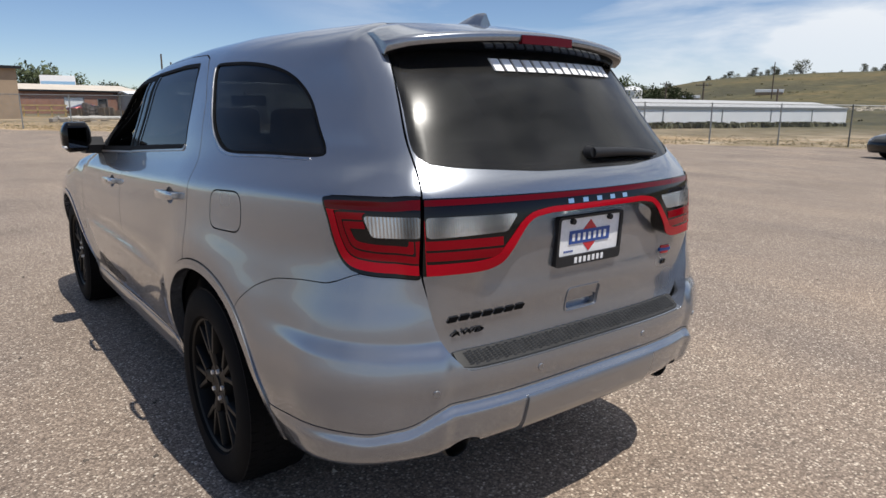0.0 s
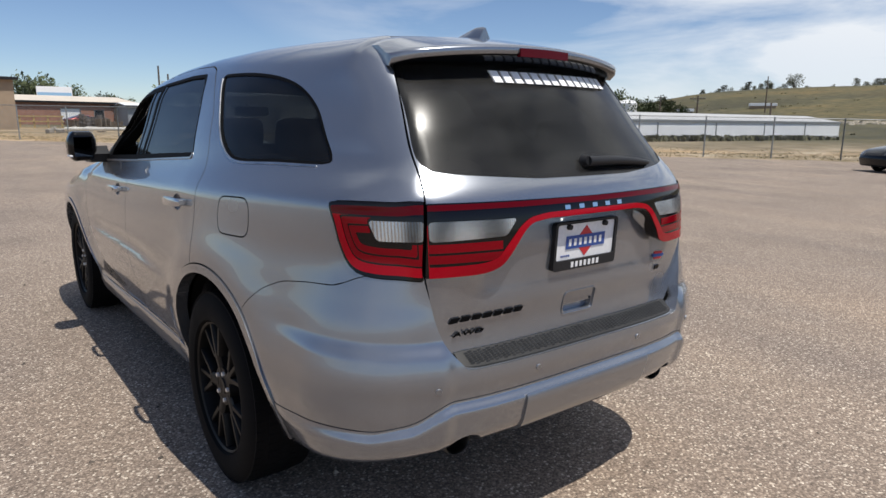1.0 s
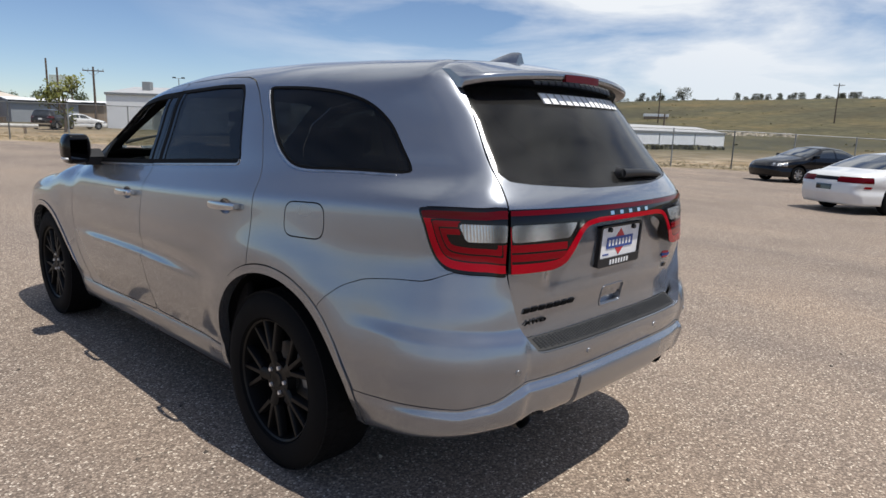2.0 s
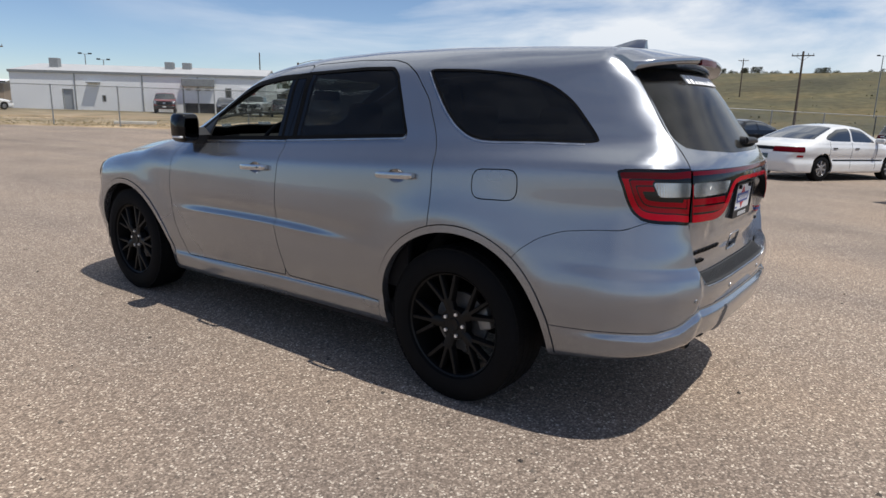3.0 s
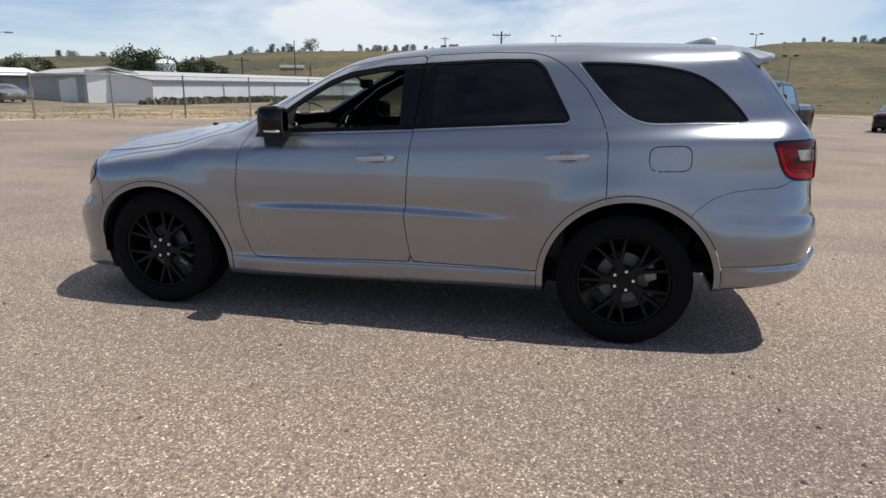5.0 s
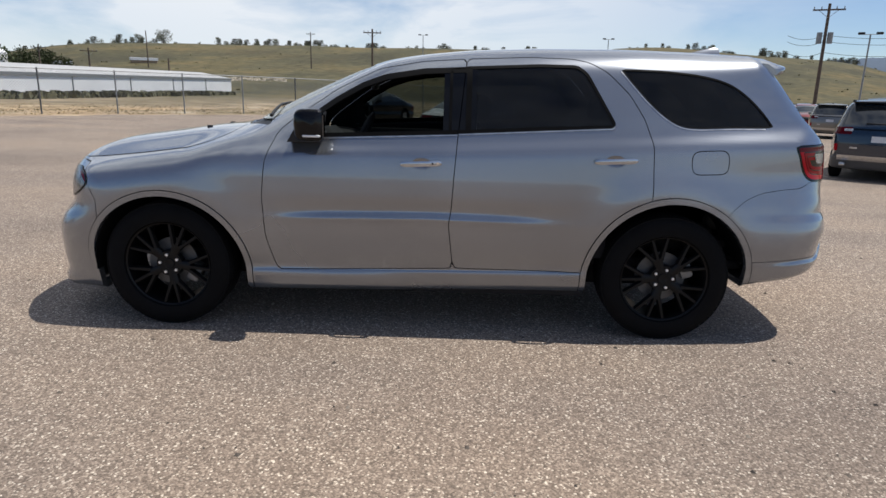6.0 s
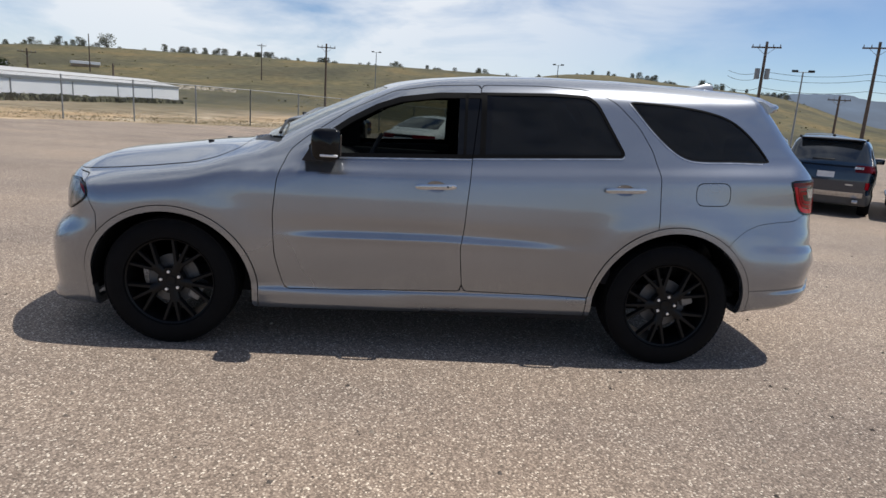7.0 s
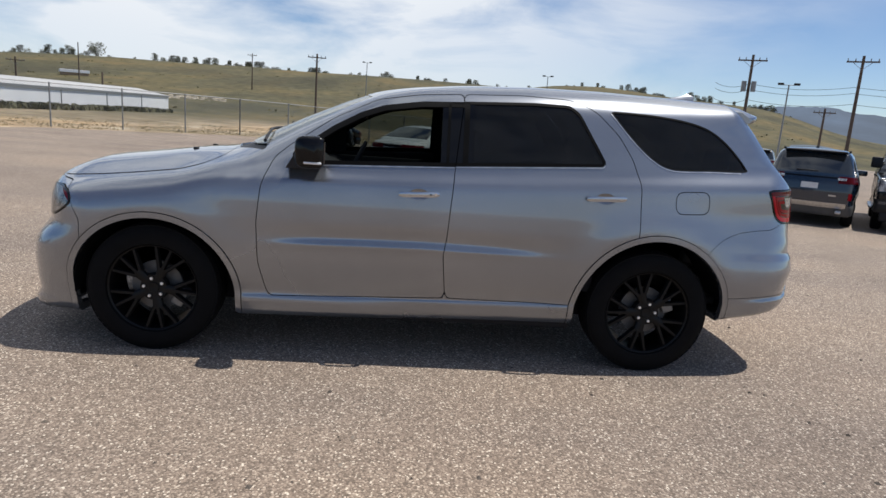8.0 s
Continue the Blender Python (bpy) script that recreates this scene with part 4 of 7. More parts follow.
V2, F2 = cut(V, F, (pocket_f, .004), ((lambda p: .812 - p[:, 2]), 0))
shell("grip_bar", V2, F2, SILVER, grip, offset=-.008, thick=.010, fn=gate_skin)
V, F = cut(GV, GF, (glass_f, .001))
shell("rear_glass", V, F, TINT_REAR, gate, "dark privacy rear glass", offset=-.003, thick=.005)
V, F = near(GV, GF, lambda p: (p[:, 1] < -.4) & (p[:, 2] > 1.2))
V, F = refine(V, F, 2)
V, F = cut(V, F, ((lambda p: glass_f(p) - .002), 0), ((lambda p: -glass_f(p) - .022), 0))
shell("glass_border", V, F, GLOSS_BLACK, gate, "black ceramic border of the rear glass", offset=-.011, thick=.006)

# tail lamps: outer ones on the body, inner ones and the bar on the gate
TV, TF = near(GV, GF, lambda p: (p[:, 1] < -.60) & (p[:, 2] > .93) & (p[:, 2] < 1.26))
TV, TF = refine(TV, TF, 5)
lens_shape = rounded([(.120, 1.149), (.352, 1.149), (.352, 1.091), (.160, 1.091)], .015)
for sgn in (-1, 1):
    half = lambda p, s=sgn: .1 - s * p[:, 0]
    V, F = cut(TV, TF, (half, 0), (lamp_f, .002))
    lamp = shell("tail_lamp", V, F, LAMP_BLACK, suv, "red tail lamp with black housing and clear lens", offset=.004, thick=.03)
    d = lambda p: poly_sd(lamp_s(p), p[:, 2], LAMP)
    lens = lambda p: poly_sd(lamp_s(p), p[:, 2], lens_shape)
    V2, F2 = cut(V, F, ((lambda p: d(p) + .013), 0), ((lambda p: -d(p) - .040), 0), ((lambda p: lamp_s(p) - .362), 0))
    V2, F2 = cut(V2, F2, ((lambda p: -np.maximum(p[:, 2] - 1.19, -1)), -1))
    V3, F3 = cut(V2, F2, ((lambda p: p[:, 2] - 1.162), 0))
    shell("light_strip", V3, F3, LAMP_RED, lamp, "bright red light strip", offset=.0065, thick=.008)
    V3, F3 = cut(V2, F2, ((lambda p: 1.164 - p[:, 2]), 0))
    shell("upper_strip", V3, F3, LAMP_DEEP, lamp, "deep red upper strip", offset=.0065, thick=.008)
    for lo, hi in ((.0455, .065), (.0705, .090)):
        V2, F2 = cut(V, F, ((lambda p: d(p) + lo), 0), ((lambda p: -d(p) - hi), 0), ((lambda p: lamp_s(p) - .352), 0), ((lambda p: -lens(p) + .008), 0),
                     ((lambda p: p[:, 2] - 1.158), 0))
        V2, F2 = cut(V2, F2, ((lambda p: np.minimum(p[:, 2] - 1.085, lamp_s(p) - .13)), 0))
        shell("red_segment", V2, F2, LAMP_MID, lamp, offset=.006, thick=.008)
    V2, F2 = cut(V, F, (lens, 0))
    shell("clear_lens", V2, F2, LAMP_CLEAR, lamp, "clear ribbed lens", offset=.006, thick=.008)
V, F = cut(TV, TF, (bar_f, .001), (gate_f, .004))
bar = shell("light_bar", V, F, LAMP_BLACK, gate, "full-width black and red tail light bar", offset=.005, thick=.055)
bd = lambda p: poly_sd(p[:, 0], p[:, 2], BAR)
V2, F2 = cut(V, F, ((lambda p: 1.178 - p[:, 2]), 0), ((lambda p: p[:, 2] - 1.194), 0), ((lambda p: np.abs(p[:, 0]) - .628), 0))
shell("upper_strip", V2, F2, LAMP_DEEP, bar, "deep red upper strip", offset=.007, thick=.008)
V2, F2 = cut(V, F, ((lambda p: bd(p) + .002), 0), ((lambda p: -bd(p) - .0195 - .014 * ramp(np.abs(p[:, 0]), .28, .45)), 0), ((lambda p: p[:, 2] - 1.165), 0), ((lambda p: np.abs(p[:, 0]) - .628), 0))
shell("light_strip", V2, F2, LAMP_RED, bar, "bright red light strip", offset=.0075, thick=.008)
for sgn in (-1, 1):
    in_lens = rounded([(sgn * .624, 1.148), (sgn * .345, 1.146), (sgn * .385, 1.096), (sgn * .624, 1.090)], .012)
    V2, F2 = cut(V, F, ((lambda p: poly_sd(p[:, 0], p[:, 2], in_lens)), 0))
    shell("clear_lens", V2, F2, LAMP_CLEAR, bar, "clear ribbed lens", offset=.007, thick=.008)
    for z0, z1 in ((1.058, 1.083), (1.027, 1.051)):
        V2, F2 = cut(V, F, ((lambda p: z0 - p[:, 2]), 0), ((lambda p: p[:, 2] - z1), 0), ((lambda p: .40 - sgn * p[:, 0]), 0), ((lambda p: sgn * p[:, 0] - .626), 0), ((lambda p: bd(p) + .030), 0))
        shell("red_segment", V2, F2, LAMP_MID, bar, offset=.007, thick=.008)
V, F = near(GV, GF, lambda p: p[:, 1] > 3.2)
V, F = refine(V, F, 2)
for sgn in (-1, 1):
    V2, F2 = cut(V, F, (head_f, .002), ((lambda p, s=sgn: .1 - s * p[:, 0]), 0))
    head = shell("headlamp", V2, F2, LAMP_CLEAR, suv, "clear headlamp with dark bezel", offset=.003, thick=.02)
    V3, F3 = cut(V2, F2, ((lambda p: -head_f(p) - .012), 0))
    shell("lamp_bezel", V3, F3, GLOSS_BLACK, head, "black lamp rim", offset=.0045, thick=.01)
    V3, F3 = cut(V2, F2, ((lambda p: p[:, 1] - 3.585), 0), ((lambda p: p[:, 1] - 3.42 - 1.2 * (p[:, 2] - .80)), 0), ((lambda p: head_f(p) + .012), 0))
    shell("side_marker", V3, F3, LAMP_DEEP, head, "red-brown side marker lamp", offset=.0045, thick=.01)


# wheels
def build_wheel():
    w = new("wheel")
    bm = bmesh.new()
    prof = [(-.105, .262), (-.128, .272), (-.134, .300), (-.132, .335), (-.122, .366), (-.108, .380), (-.07, .3855), (0, .387), (.07, .3855), (.108, .380), (.122, .366), (.132, .335), (.134, .300), (.128, .272), (.105, .262), (0, .25)]
    lathe(bm, prof, 72)
    tyre = part("tyre", bm, RUBBER, w, "black road tyre", sharp=30)
    # tread blocks
    bm = bmesh.new()
    for row, (x0, x1, off) in enumerate(((-.115, -.078, 0), (-.068, -.026, .5), (-.018, .018, .2), (.026, .068, .7), (.078, .115, .3))):
        for i in range(60):
            a = 2 * math.pi * (i + off) / 60
            m = Matrix.Rotation(a, 4, "X") @ Matrix.Translation((0, 0, .385 if abs(x0 + x1) < .15 else .381))
            box(bm, (x0, -.0185, -.006), (x1, .0185, .0025), m=m)
    part("tread", bm, RUBBER, tyre)
    bm = bmesh.new()
    lathe(bm, [(-.112, .266), (-.118, .262), (-.112, .254), (-.09, .250), (.11, .240), (.11, .25), (-.05, .262)], 72)
    part("rim", bm, RIM_BLACK, w, "gloss black rim barrel", sharp=30)
    bm = bmesh.new()
    def blade(a, b, w0, w1, d0, d1):
        """A ridged bar from a to b with half widths w0 and w1 and depths d0 and d1."""
        d = (b - a).normalized()
        side = d.cross(Vector((1, 0, 0))).normalized()
        vs = []
        for p, ww, deep in ((a, w0, d0), (b, w1, d1)):
            for dx, k in ((-.004, .60), (.004, 1.0), (deep, 1.0)):
                vs.append([bm.verts.new(p + Vector((dx, 0, 0)) + side * ww * k * q) for q in (-1, 1)])
        bm.faces.new((vs[0][0], vs[0][1], vs[3][1], vs[3][0]))
        for k in (0, 1):
            bm.faces.new((vs[k][0], vs[k + 1][0], vs[k + 4][0], vs[k + 3][0]))
            bm.faces.new((vs[k][1], vs[k + 3][1], vs[k + 4][1], vs[k + 1][1]))
        bm.faces.new((vs[2][0], vs[2][1], vs[5][1], vs[5][0]))
        bm.faces.new((vs[0][0], vs[1][0], vs[2][0], vs[2][1], vs[1][1], vs[0][1]))
        bm.faces.new((vs[3][0], vs[3][1], vs[4][1], vs[5][1], vs[5][0], vs[4][0]))
    for i in range(5):
        # a broad root that splits into three slim tines
        base = 2 * math.pi * i / 5
        out, across = Vector((0, math.sin(base), math.cos(base))), Vector((0, math.cos(base), -math.sin(base)))
        blade(Vector((-.096, 0, 0)) + out * .055, Vector((-.103, 0, 0)) + out * .132, .024, .030, .035, .030)
        for fork in (-1, 0, 1):
            a1 = base + fork * radians(21)
            tip = Vector((-.104 + .002 * abs(fork), math.sin(a1) * .258, math.cos(a1) * .258))
            blade(Vector((-.103 + .001 * abs(fork), 0, 0)) + out * .122 + across * fork * .021, tip, .0135, .0105, .032, .030)
    part("spokes", bm, RIM_BLACK, w, "gloss black split spokes", sharp=40)
    bm = bmesh.new()
    lathe(bm, [(-.100, .001), (-.104, .030), (-.098, .034), (-.100, .078), (-.06, .085), (-.06, .001)], 32, closed=False)
    part("hub", bm, RIM_BLACK, w, sharp=30)
    for i in range(5):
        a = 2 * math.pi * (i + .5) / 5
        bm = bmesh.new()
        tube(bm, (-.094, math.sin(a) * .057, math.cos(a) * .057), (-.108, math.sin(a) * .057, math.cos(a) * .057), .0105, .009, 6)
        part("lug_nut", bm, LUG, w, "bright lug nut")
    bm = bmesh.new()
    lathe(bm, [(-.03, .06), (-.03, .152), (-.012, .152), (-.012, .06)], 40)
    part("brake_disc", bm, DISC, w, "steel brake disc", sharp=30)
    bm = bmesh.new()
    box(bm, (-.06, -.19, -.06), (.02, -.115, .06), .015)
    part("brake_caliper", bm, CALIPER, w, "grey brake caliper", sharp=40)
    return w


wheel = build_wheel()
wheel.parent = suv
wheel.matrix_basis = pose(-.812, 0, .385, -20, 0, 0)
for x, y, turn, spin in ((-.812, 3.042, 0, 25), (.812, 0, 180, 10), (.812, 3.042, 180, 40)):
    copy_thing(wheel, pose(x, y, .385, 0, 0, turn) @ pose(0, 0, 0, spin, 0, 0))
# wheel housings and floor
for y, rr in ((3.042, .47), (0, .50)):
    for sgn in (-1, 1):
        bm = bmesh.new()
        n = 20
        ring = []
        for i in range(n + 1):
            a = math.pi * (-.04 + (1.06 if y else .98) * i / n)
            ring.append([bm.verts.new((sgn * x, y + math.cos(a) * rr, .385 + math.sin(a) * rr * (.94 if y else .98))) for x in (.50, .895)])
        for p, q in zip(ring, ring[1:]):
            bm.faces.new((p[0], p[1], q[1], q[0]))
        cen = bm.verts.new((sgn * .50, y, .385))
        for p, q in zip(ring, ring[1:]):
            bm.faces.new((p[0], q[0], cen))
        bmesh.ops.solidify(bm, geom=bm.faces[:], thickness=.008)
        part("wheel_housing", bm, LINER, suv, "black wheel housing", sharp=30)
bm = bmesh.new()
box(bm, (-.60, -.42, .25), (.60, 3.30, .42), .03)
box(bm, (-.60, -.90, .52), (.60, -.40, .57), .01)
box(bm, (-.55, -.50, .40), (.55, -.36, .55), .01)
for sgn in (-1, 1):
    box(bm, (min(sgn * .58, sgn * .84), .46, .225), (max(sgn * .58, sgn * .84), 2.56, .40), .03)
part("underbody", bm, LINER, suv, "black underbody and floor")


# ---------------------------------------------------------------- fittings of the silver suv
def tail_y(x, z, fn=skin):
    """How far back the skin stands at a width and height."""
    lo, hi = np.full(np.shape(x), -1.6), np.full(np.shape(x), -.3)
    for _ in range(40):
        mid = (lo + hi) / 2
        out = fn(np.stack([x, mid, z], -1)) > 0
        lo, hi = np.where(out, mid, lo), np.where(out, hi, mid)
    return hi


def flank_x(y, z):
    lo, hi = np.full(np.shape(y), -1.3), np.full(np.shape(y), -.2)
    for _ in range(40):
        mid = (lo + hi) / 2
        out = skin(np.stack([mid, y, z], -1)) > 0
        lo, hi = np.where(out, mid, lo), np.where(out, hi, mid)
    return hi


def loft(rows, mat, name, parent, label="", sharp=35, caps=True):
    """Joins rows of points, each a closed ring, into one skin."""
    bm = bmesh.new()
    rings = [[bm.verts.new(p) for p in row] for row in rows]
    for a, b in zip(rings, rings[1:]):
        for i in range(len(a)):
            bm.faces.new((a[i], a[(i + 1) % len(a)], b[(i + 1) % len(b)], b[i]))
    if caps:
        bm.faces.new(rings[0][::-1])
        bm.faces.new(rings[-1])
    return part(name, bm, mat, parent, label, sharp=sharp)


def crown_z(x, y):
    """How high the skin stands at a place."""
    lo, hi = 1.2, 1.9
    for _ in range(30):
        mid = (lo + hi) / 2
        if skin(np.array([[x, y, mid]]))[0] > 0:
            hi = mid
        else:
            lo = mid
    return lo


# roof spoiler with its lamp: the roof runs out into it, and its ends close down to the glass
rows = []
for x in np.linspace(-.548, .548, 47):
    e = min(1, max(0, (.552 - abs(x)) / .06)) ** .5
    te, zt = -.826 + .26 * x * x + .25 * x ** 4 + .050 * (1 - e), 1.690 - .13 * x * x - .012 * (1 - e)
    ya = -.50 - .20 * x * x
    za = crown_z(x, ya) - .004
    zu = 1.622 - .05 * x * x
    yu = float(tail_y(x, zu)) + .006
    rows.append([(x, ya, za), (x, ya * .6 + te * .4, za * .55 + zt * .45 + .012), (x, te + .03, zt + .003), (x, te + .006, zt - .002), (x, te, zt - .010),
                 (x, te + .003, zt - .030), (x, te + .014, zt - .038), (x, te * .5 + yu * .5, (zt - .038) * .45 + zu * .55), (x, yu, zu), (x, ya, zu + .01)])
spoiler = loft(rows, SILVER, "roof_spoiler", gate, "silver roof spoiler", 50)
# downward faces coloured black for the shade and dark glass reflection under the spoiler
spoiler.data.materials.append(GLOSS_BLACK)
for face in spoiler.data.polygons:
    if face.normal.z < -.2:
        face.material_index = 1
rows = []
for x in np.linspace(-.118, .118, 9):
    te, zt = -.826 + .26 * x * x, 1.690 - .13 * x * x
    rows.append([(x, te - .004, zt - .012), (x, te - .004, zt - .040 + .06 * max(0, abs(x) - .09)), (x, te + .012, zt - .040), (x, te + .012, zt - .012)])
loft(rows, LAMP_DEEP, "brake_lamp", spoiler, "dark red third brake lamp")
# shark fin aerial
rows = []
for y in np.linspace(-.285, -.505, 15):
    u = (-.285 - y) / .22
    h = .052 * min(1, (u * 1.35) ** .8) * (1 if u < .93 else .92)
    w = .033 * math.sin(min(1, u * 1.2 + .12) * math.pi / 2)
    b = float(TOP_Z(y)) - .006
    rows.append([(-w, y, b), (-w * .85, y, b + .010), (-w * .25, y, b + .006 + h * .85), (0, y - .004, b + .006 + h), (w * .25, y, b + .006 + h * .85), (w * .85, y, b + .010), (w, y, b)])
loft(rows, SILVER, "roof_aerial", suv, "silver shark-fin aerial", 60)
# wiper
bm = bmesh.new()
p0, p1 = np.array([.02, .0, 1.305]), np.array([.40, .0, 1.287])
pts, rad = [], []
for u in np.linspace(0, 1, 12):
    q = p0 * (1 - u) + p1 * u
    pts.append((q[0], float(tail_y(q[0], q[2])) - .020 + .006 * u, q[2] + .006 * math.sin(u * 3.1)))
    rad.append(.012 * (1 - u) ** .5 + .006)
sweep(bm, pts, rad, 10)
wiper = part("rear_wiper", bm, TRIM, gate, "black rear wiper", sharp=60)
bm = bmesh.new()
sweep(bm, [(p[0], p[1] + .012, p[2] - .010) for p in pts[3:]], .006, 6)
part("wiper_blade", bm, RUBBER, wiper)
bm = bmesh.new()
tube(bm, (.02, float(tail_y(.02, 1.305)), 1.305), (.02, float(tail_y(.02, 1.305)) - .026, 1.307), .022, .016, 18)
part("wiper_hub", bm, TRIM, wiper, sharp=40)
# door mirrors
for sgn in (-1, 1):
    rows = []
    for u in np.linspace(0, 1, 15):
        x = .925 + .158 * u
        s = math.sin(min(1, u * 3.2 + .35) * math.pi / 2) * (1 - max(0, u - .78) ** 1.6 * 6.0)
        ring = []
        for k in range(20):
            a = 2 * math.pi * k / 20
            cy, cz = math.cos(a), math.sin(a)
            py, pz = math.copysign(abs(cy) ** .5, cy), math.copysign(abs(cz) ** .45, cz)
            y = 2.122 + (.098 * py if py > 0 else .070 * py) * s - .02 * u
            z = 1.260 + .092 * pz * s * (1 - .10 * (1 - u) * (pz < 0))
            ring.append((sgn * x, y, z))
        rows.append(ring if sgn < 0 else ring[::-1])
    mirror_ob = loft(rows, GLOSS_BLACK, "door_mirror", suv, "gloss black door mirror with a turn lamp", 70)
    bm = bmesh.new()
    prism(bm, [(sgn * .958, 2.044), (sgn * 1.056, 2.0325), (sgn * 1.056, 2.040), (sgn * .958, 2.052)], 1.202, 1.318, "z")
    part("mirror_glass", bm, DIM_MIRROR, mirror_ob, "mirror glass")
    bm = bmesh.new()
    box(bm, (sgn * .97 if sgn > 0 else -1.082, 2.050, 1.196), (1.082 if sgn > 0 else -.97, 2.15, 1.210), .006)
    part("turn_lamp", bm, WHITE, mirror_ob, "pale turn lamp")
    bm = bmesh.new()
    prism(bm, [(2.268, 1.158), (2.08, 1.163), (2.055, 1.215), (2.12, 1.262), (2.21, 1.255)], sgn * .86, sgn * .965, "x")
    part("mirror_foot", bm, TRIM, mirror_ob, sharp=30)
# door handles with their cups
for sgn in (-1, 1):
    for y0, y1, z0, z1 in ((1.365, 1.605, 1.058, 1.047), (.234, .477, 1.101, 1.090)):
        pts, rad = [], []
        for u in np.linspace(0, 1, 12):
            y, z = y0 + (y1 - y0) * u, z0 + (z1 - z0) * u
            out = .020 + .017 * math.sin(math.pi * u) ** .5
            pts.append((sgn * (-float(flank_x(y, z)) + out), y, z))
        rows = []
        for i, p in enumerate(pts):
            h = .0155 if 0 < i < 11 else .009
            rows.append([(p[0] + sgn * .007, p[1], p[2] + h * .4), (p[0] + sgn * .004, p[1], p[2] + h), (p[0] - sgn * .012, p[1], p[2] + h), (p[0] - sgn * .012, p[1], p[2] - h), (p[0] + sgn * .004, p[1], p[2] - h), (p[0] + sgn * .007, p[1], p[2] - h * .4)])
        handle = loft(rows, SILVER_LIT, "door_handle", suv, "silver pull handle", 50)
        for u in (.06, .94):
            y, z = y0 + (y1 - y0) * u, z0 + (z1 - z0) * u
            x = -float(flank_x(y, z))
            bm = bmesh.new()
            box(bm, (min(sgn * (x - .01), sgn * (x + .026)), y - .012, z - .012), (max(sgn * (x - .01), sgn * (x + .026)), y + .012, z + .012), .004)
            part("handle_foot", bm, SILVER, handle)
        yc, zc = (y0 + y1) / 2, (z0 + z1) / 2
        V, F = near(GV, GF, lambda p: (np.abs(p[:, 1] - yc) < .14) & (np.abs(p[:, 2] - zc) < .09) & (sgn * p[:, 0] > .5))
        V, F = refine(V, F, 5)
        V, F = cut(V, F, (cup_f, -.004))
        deep = np.clip(1 - (cup_d(V) / .045 + 1) ** 2, 0, 1)
        V = V - skin_normal(V) * (.016 * deep + .0008)[:, None]
        shell("handle_cup", V, F, SILVER, handle, "hollow handle cup", offset=0, thick=.002, fn=lambda p: skin(p) + .016 * np.clip(1 - (cup_d(p.reshape(-1, 3)) / .045 + 1) ** 2, 0, 1).reshape(p.shape[:-1]))
        if y0 > 1:
            bm = bmesh.new()
            x = pts[1][0]
            tube(bm, (x + sgn * .002, y0 + .022, z0), (x + sgn * .010, y0 + .022, z0), .008, .007, 12)
            part("key_lock", bm, CHROME, handle)
            bm = bmesh.new()
            tube(bm, (pts[2][0] + sgn * .002, y0 + .052, z0 - .002), (pts[2][0] + sgn * .009, y0 + .052, z0 - .002), .006, .006, 12)
            part("lock_button", bm, TRIM, handle)


# rear plate in its frame, drawn with plain shapes
plate = thing("number_plate", "white dealer plate with a red diamond in a black frame", "number plate", Matrix.Translation((0, float(tail_y(0, .965, gate_skin)) * .55 + float(tail_y(0, 1.10, gate_skin)) * .45 - .004, 1.032)) @ Matrix.Rotation(-math.atan2(float(tail_y(0, 1.10, gate_skin)) - float(tail_y(0, .965, gate_skin)), .135), 4, "X"))


def flat(name, outline, mat, parent, lift, label="", thick=.0015):
    bm = bmesh.new()
    prism(bm, outline, -lift, -lift + thick, "y")
    return part(name, bm, mat, parent, label)


def rect(x0, z0, x1, z1):
    return [(x0, z0), (x1, z0), (x1, z1), (x0, z1)]


flat("plate_sheet", rounded(rect(-.150, -.073, .150, .074), .012).tolist(), WHITE, plate, .004, "white sheet", .004)
bm = bmesh.new()
o, i2 = rounded(rect(-.158, -.084, .158, .080), .014), rounded(rect(-.147, -.050, .147, .072), .010)
rings = [[bm.verts.new((u, y, v)) for u, v in loop] for y, loop in ((-.012, o), (-.012, i2), (-.004, i2), (.006, o))]
for a, b in zip(rings, rings[1:] + rings[:1]):
    for k in range(len(a)):
        bm.faces.new((a[k], a[(k + 1) % len(a)], b[(k + 1) % len(b)], b[k]))
part("plate_frame", bm, TRIM, plate, "black plastic frame", sharp=30)
flat("emblem", [(0, -.045), (.055, .008), (0, .061), (-.055, .008)], RED, plate, .0055, "red diamond")
flat("emblem_band", rect(-.098, -.014, .098, .030), BLUE, plate, .0068, "blue band")
for k in range(7):
    flat("emblem_bar", rect(-.086 + k * .0255, -.004, -.074 + k * .0255, .020), WHITE, plate, .0082)
for k in range(7):
    flat("frame_bar", rect(-.073 + k * .0215, -.077, -.061 + k * .0215, -.058), WHITE, plate, .0135)
for k in range(5):
    flat("fine_bar", rect(-.118 + k * .009, -.040, -.112 + k * .009, -.034), BLUE, plate, .0055)
for x in (-.09, .09):
    bm = bmesh.new()
    tube(bm, (x, -.004, .062), (x, -.016, .062), .010, .009, 14)
    part("plate_screw", bm, TRIM, plate, "black screw cap", sharp=40)


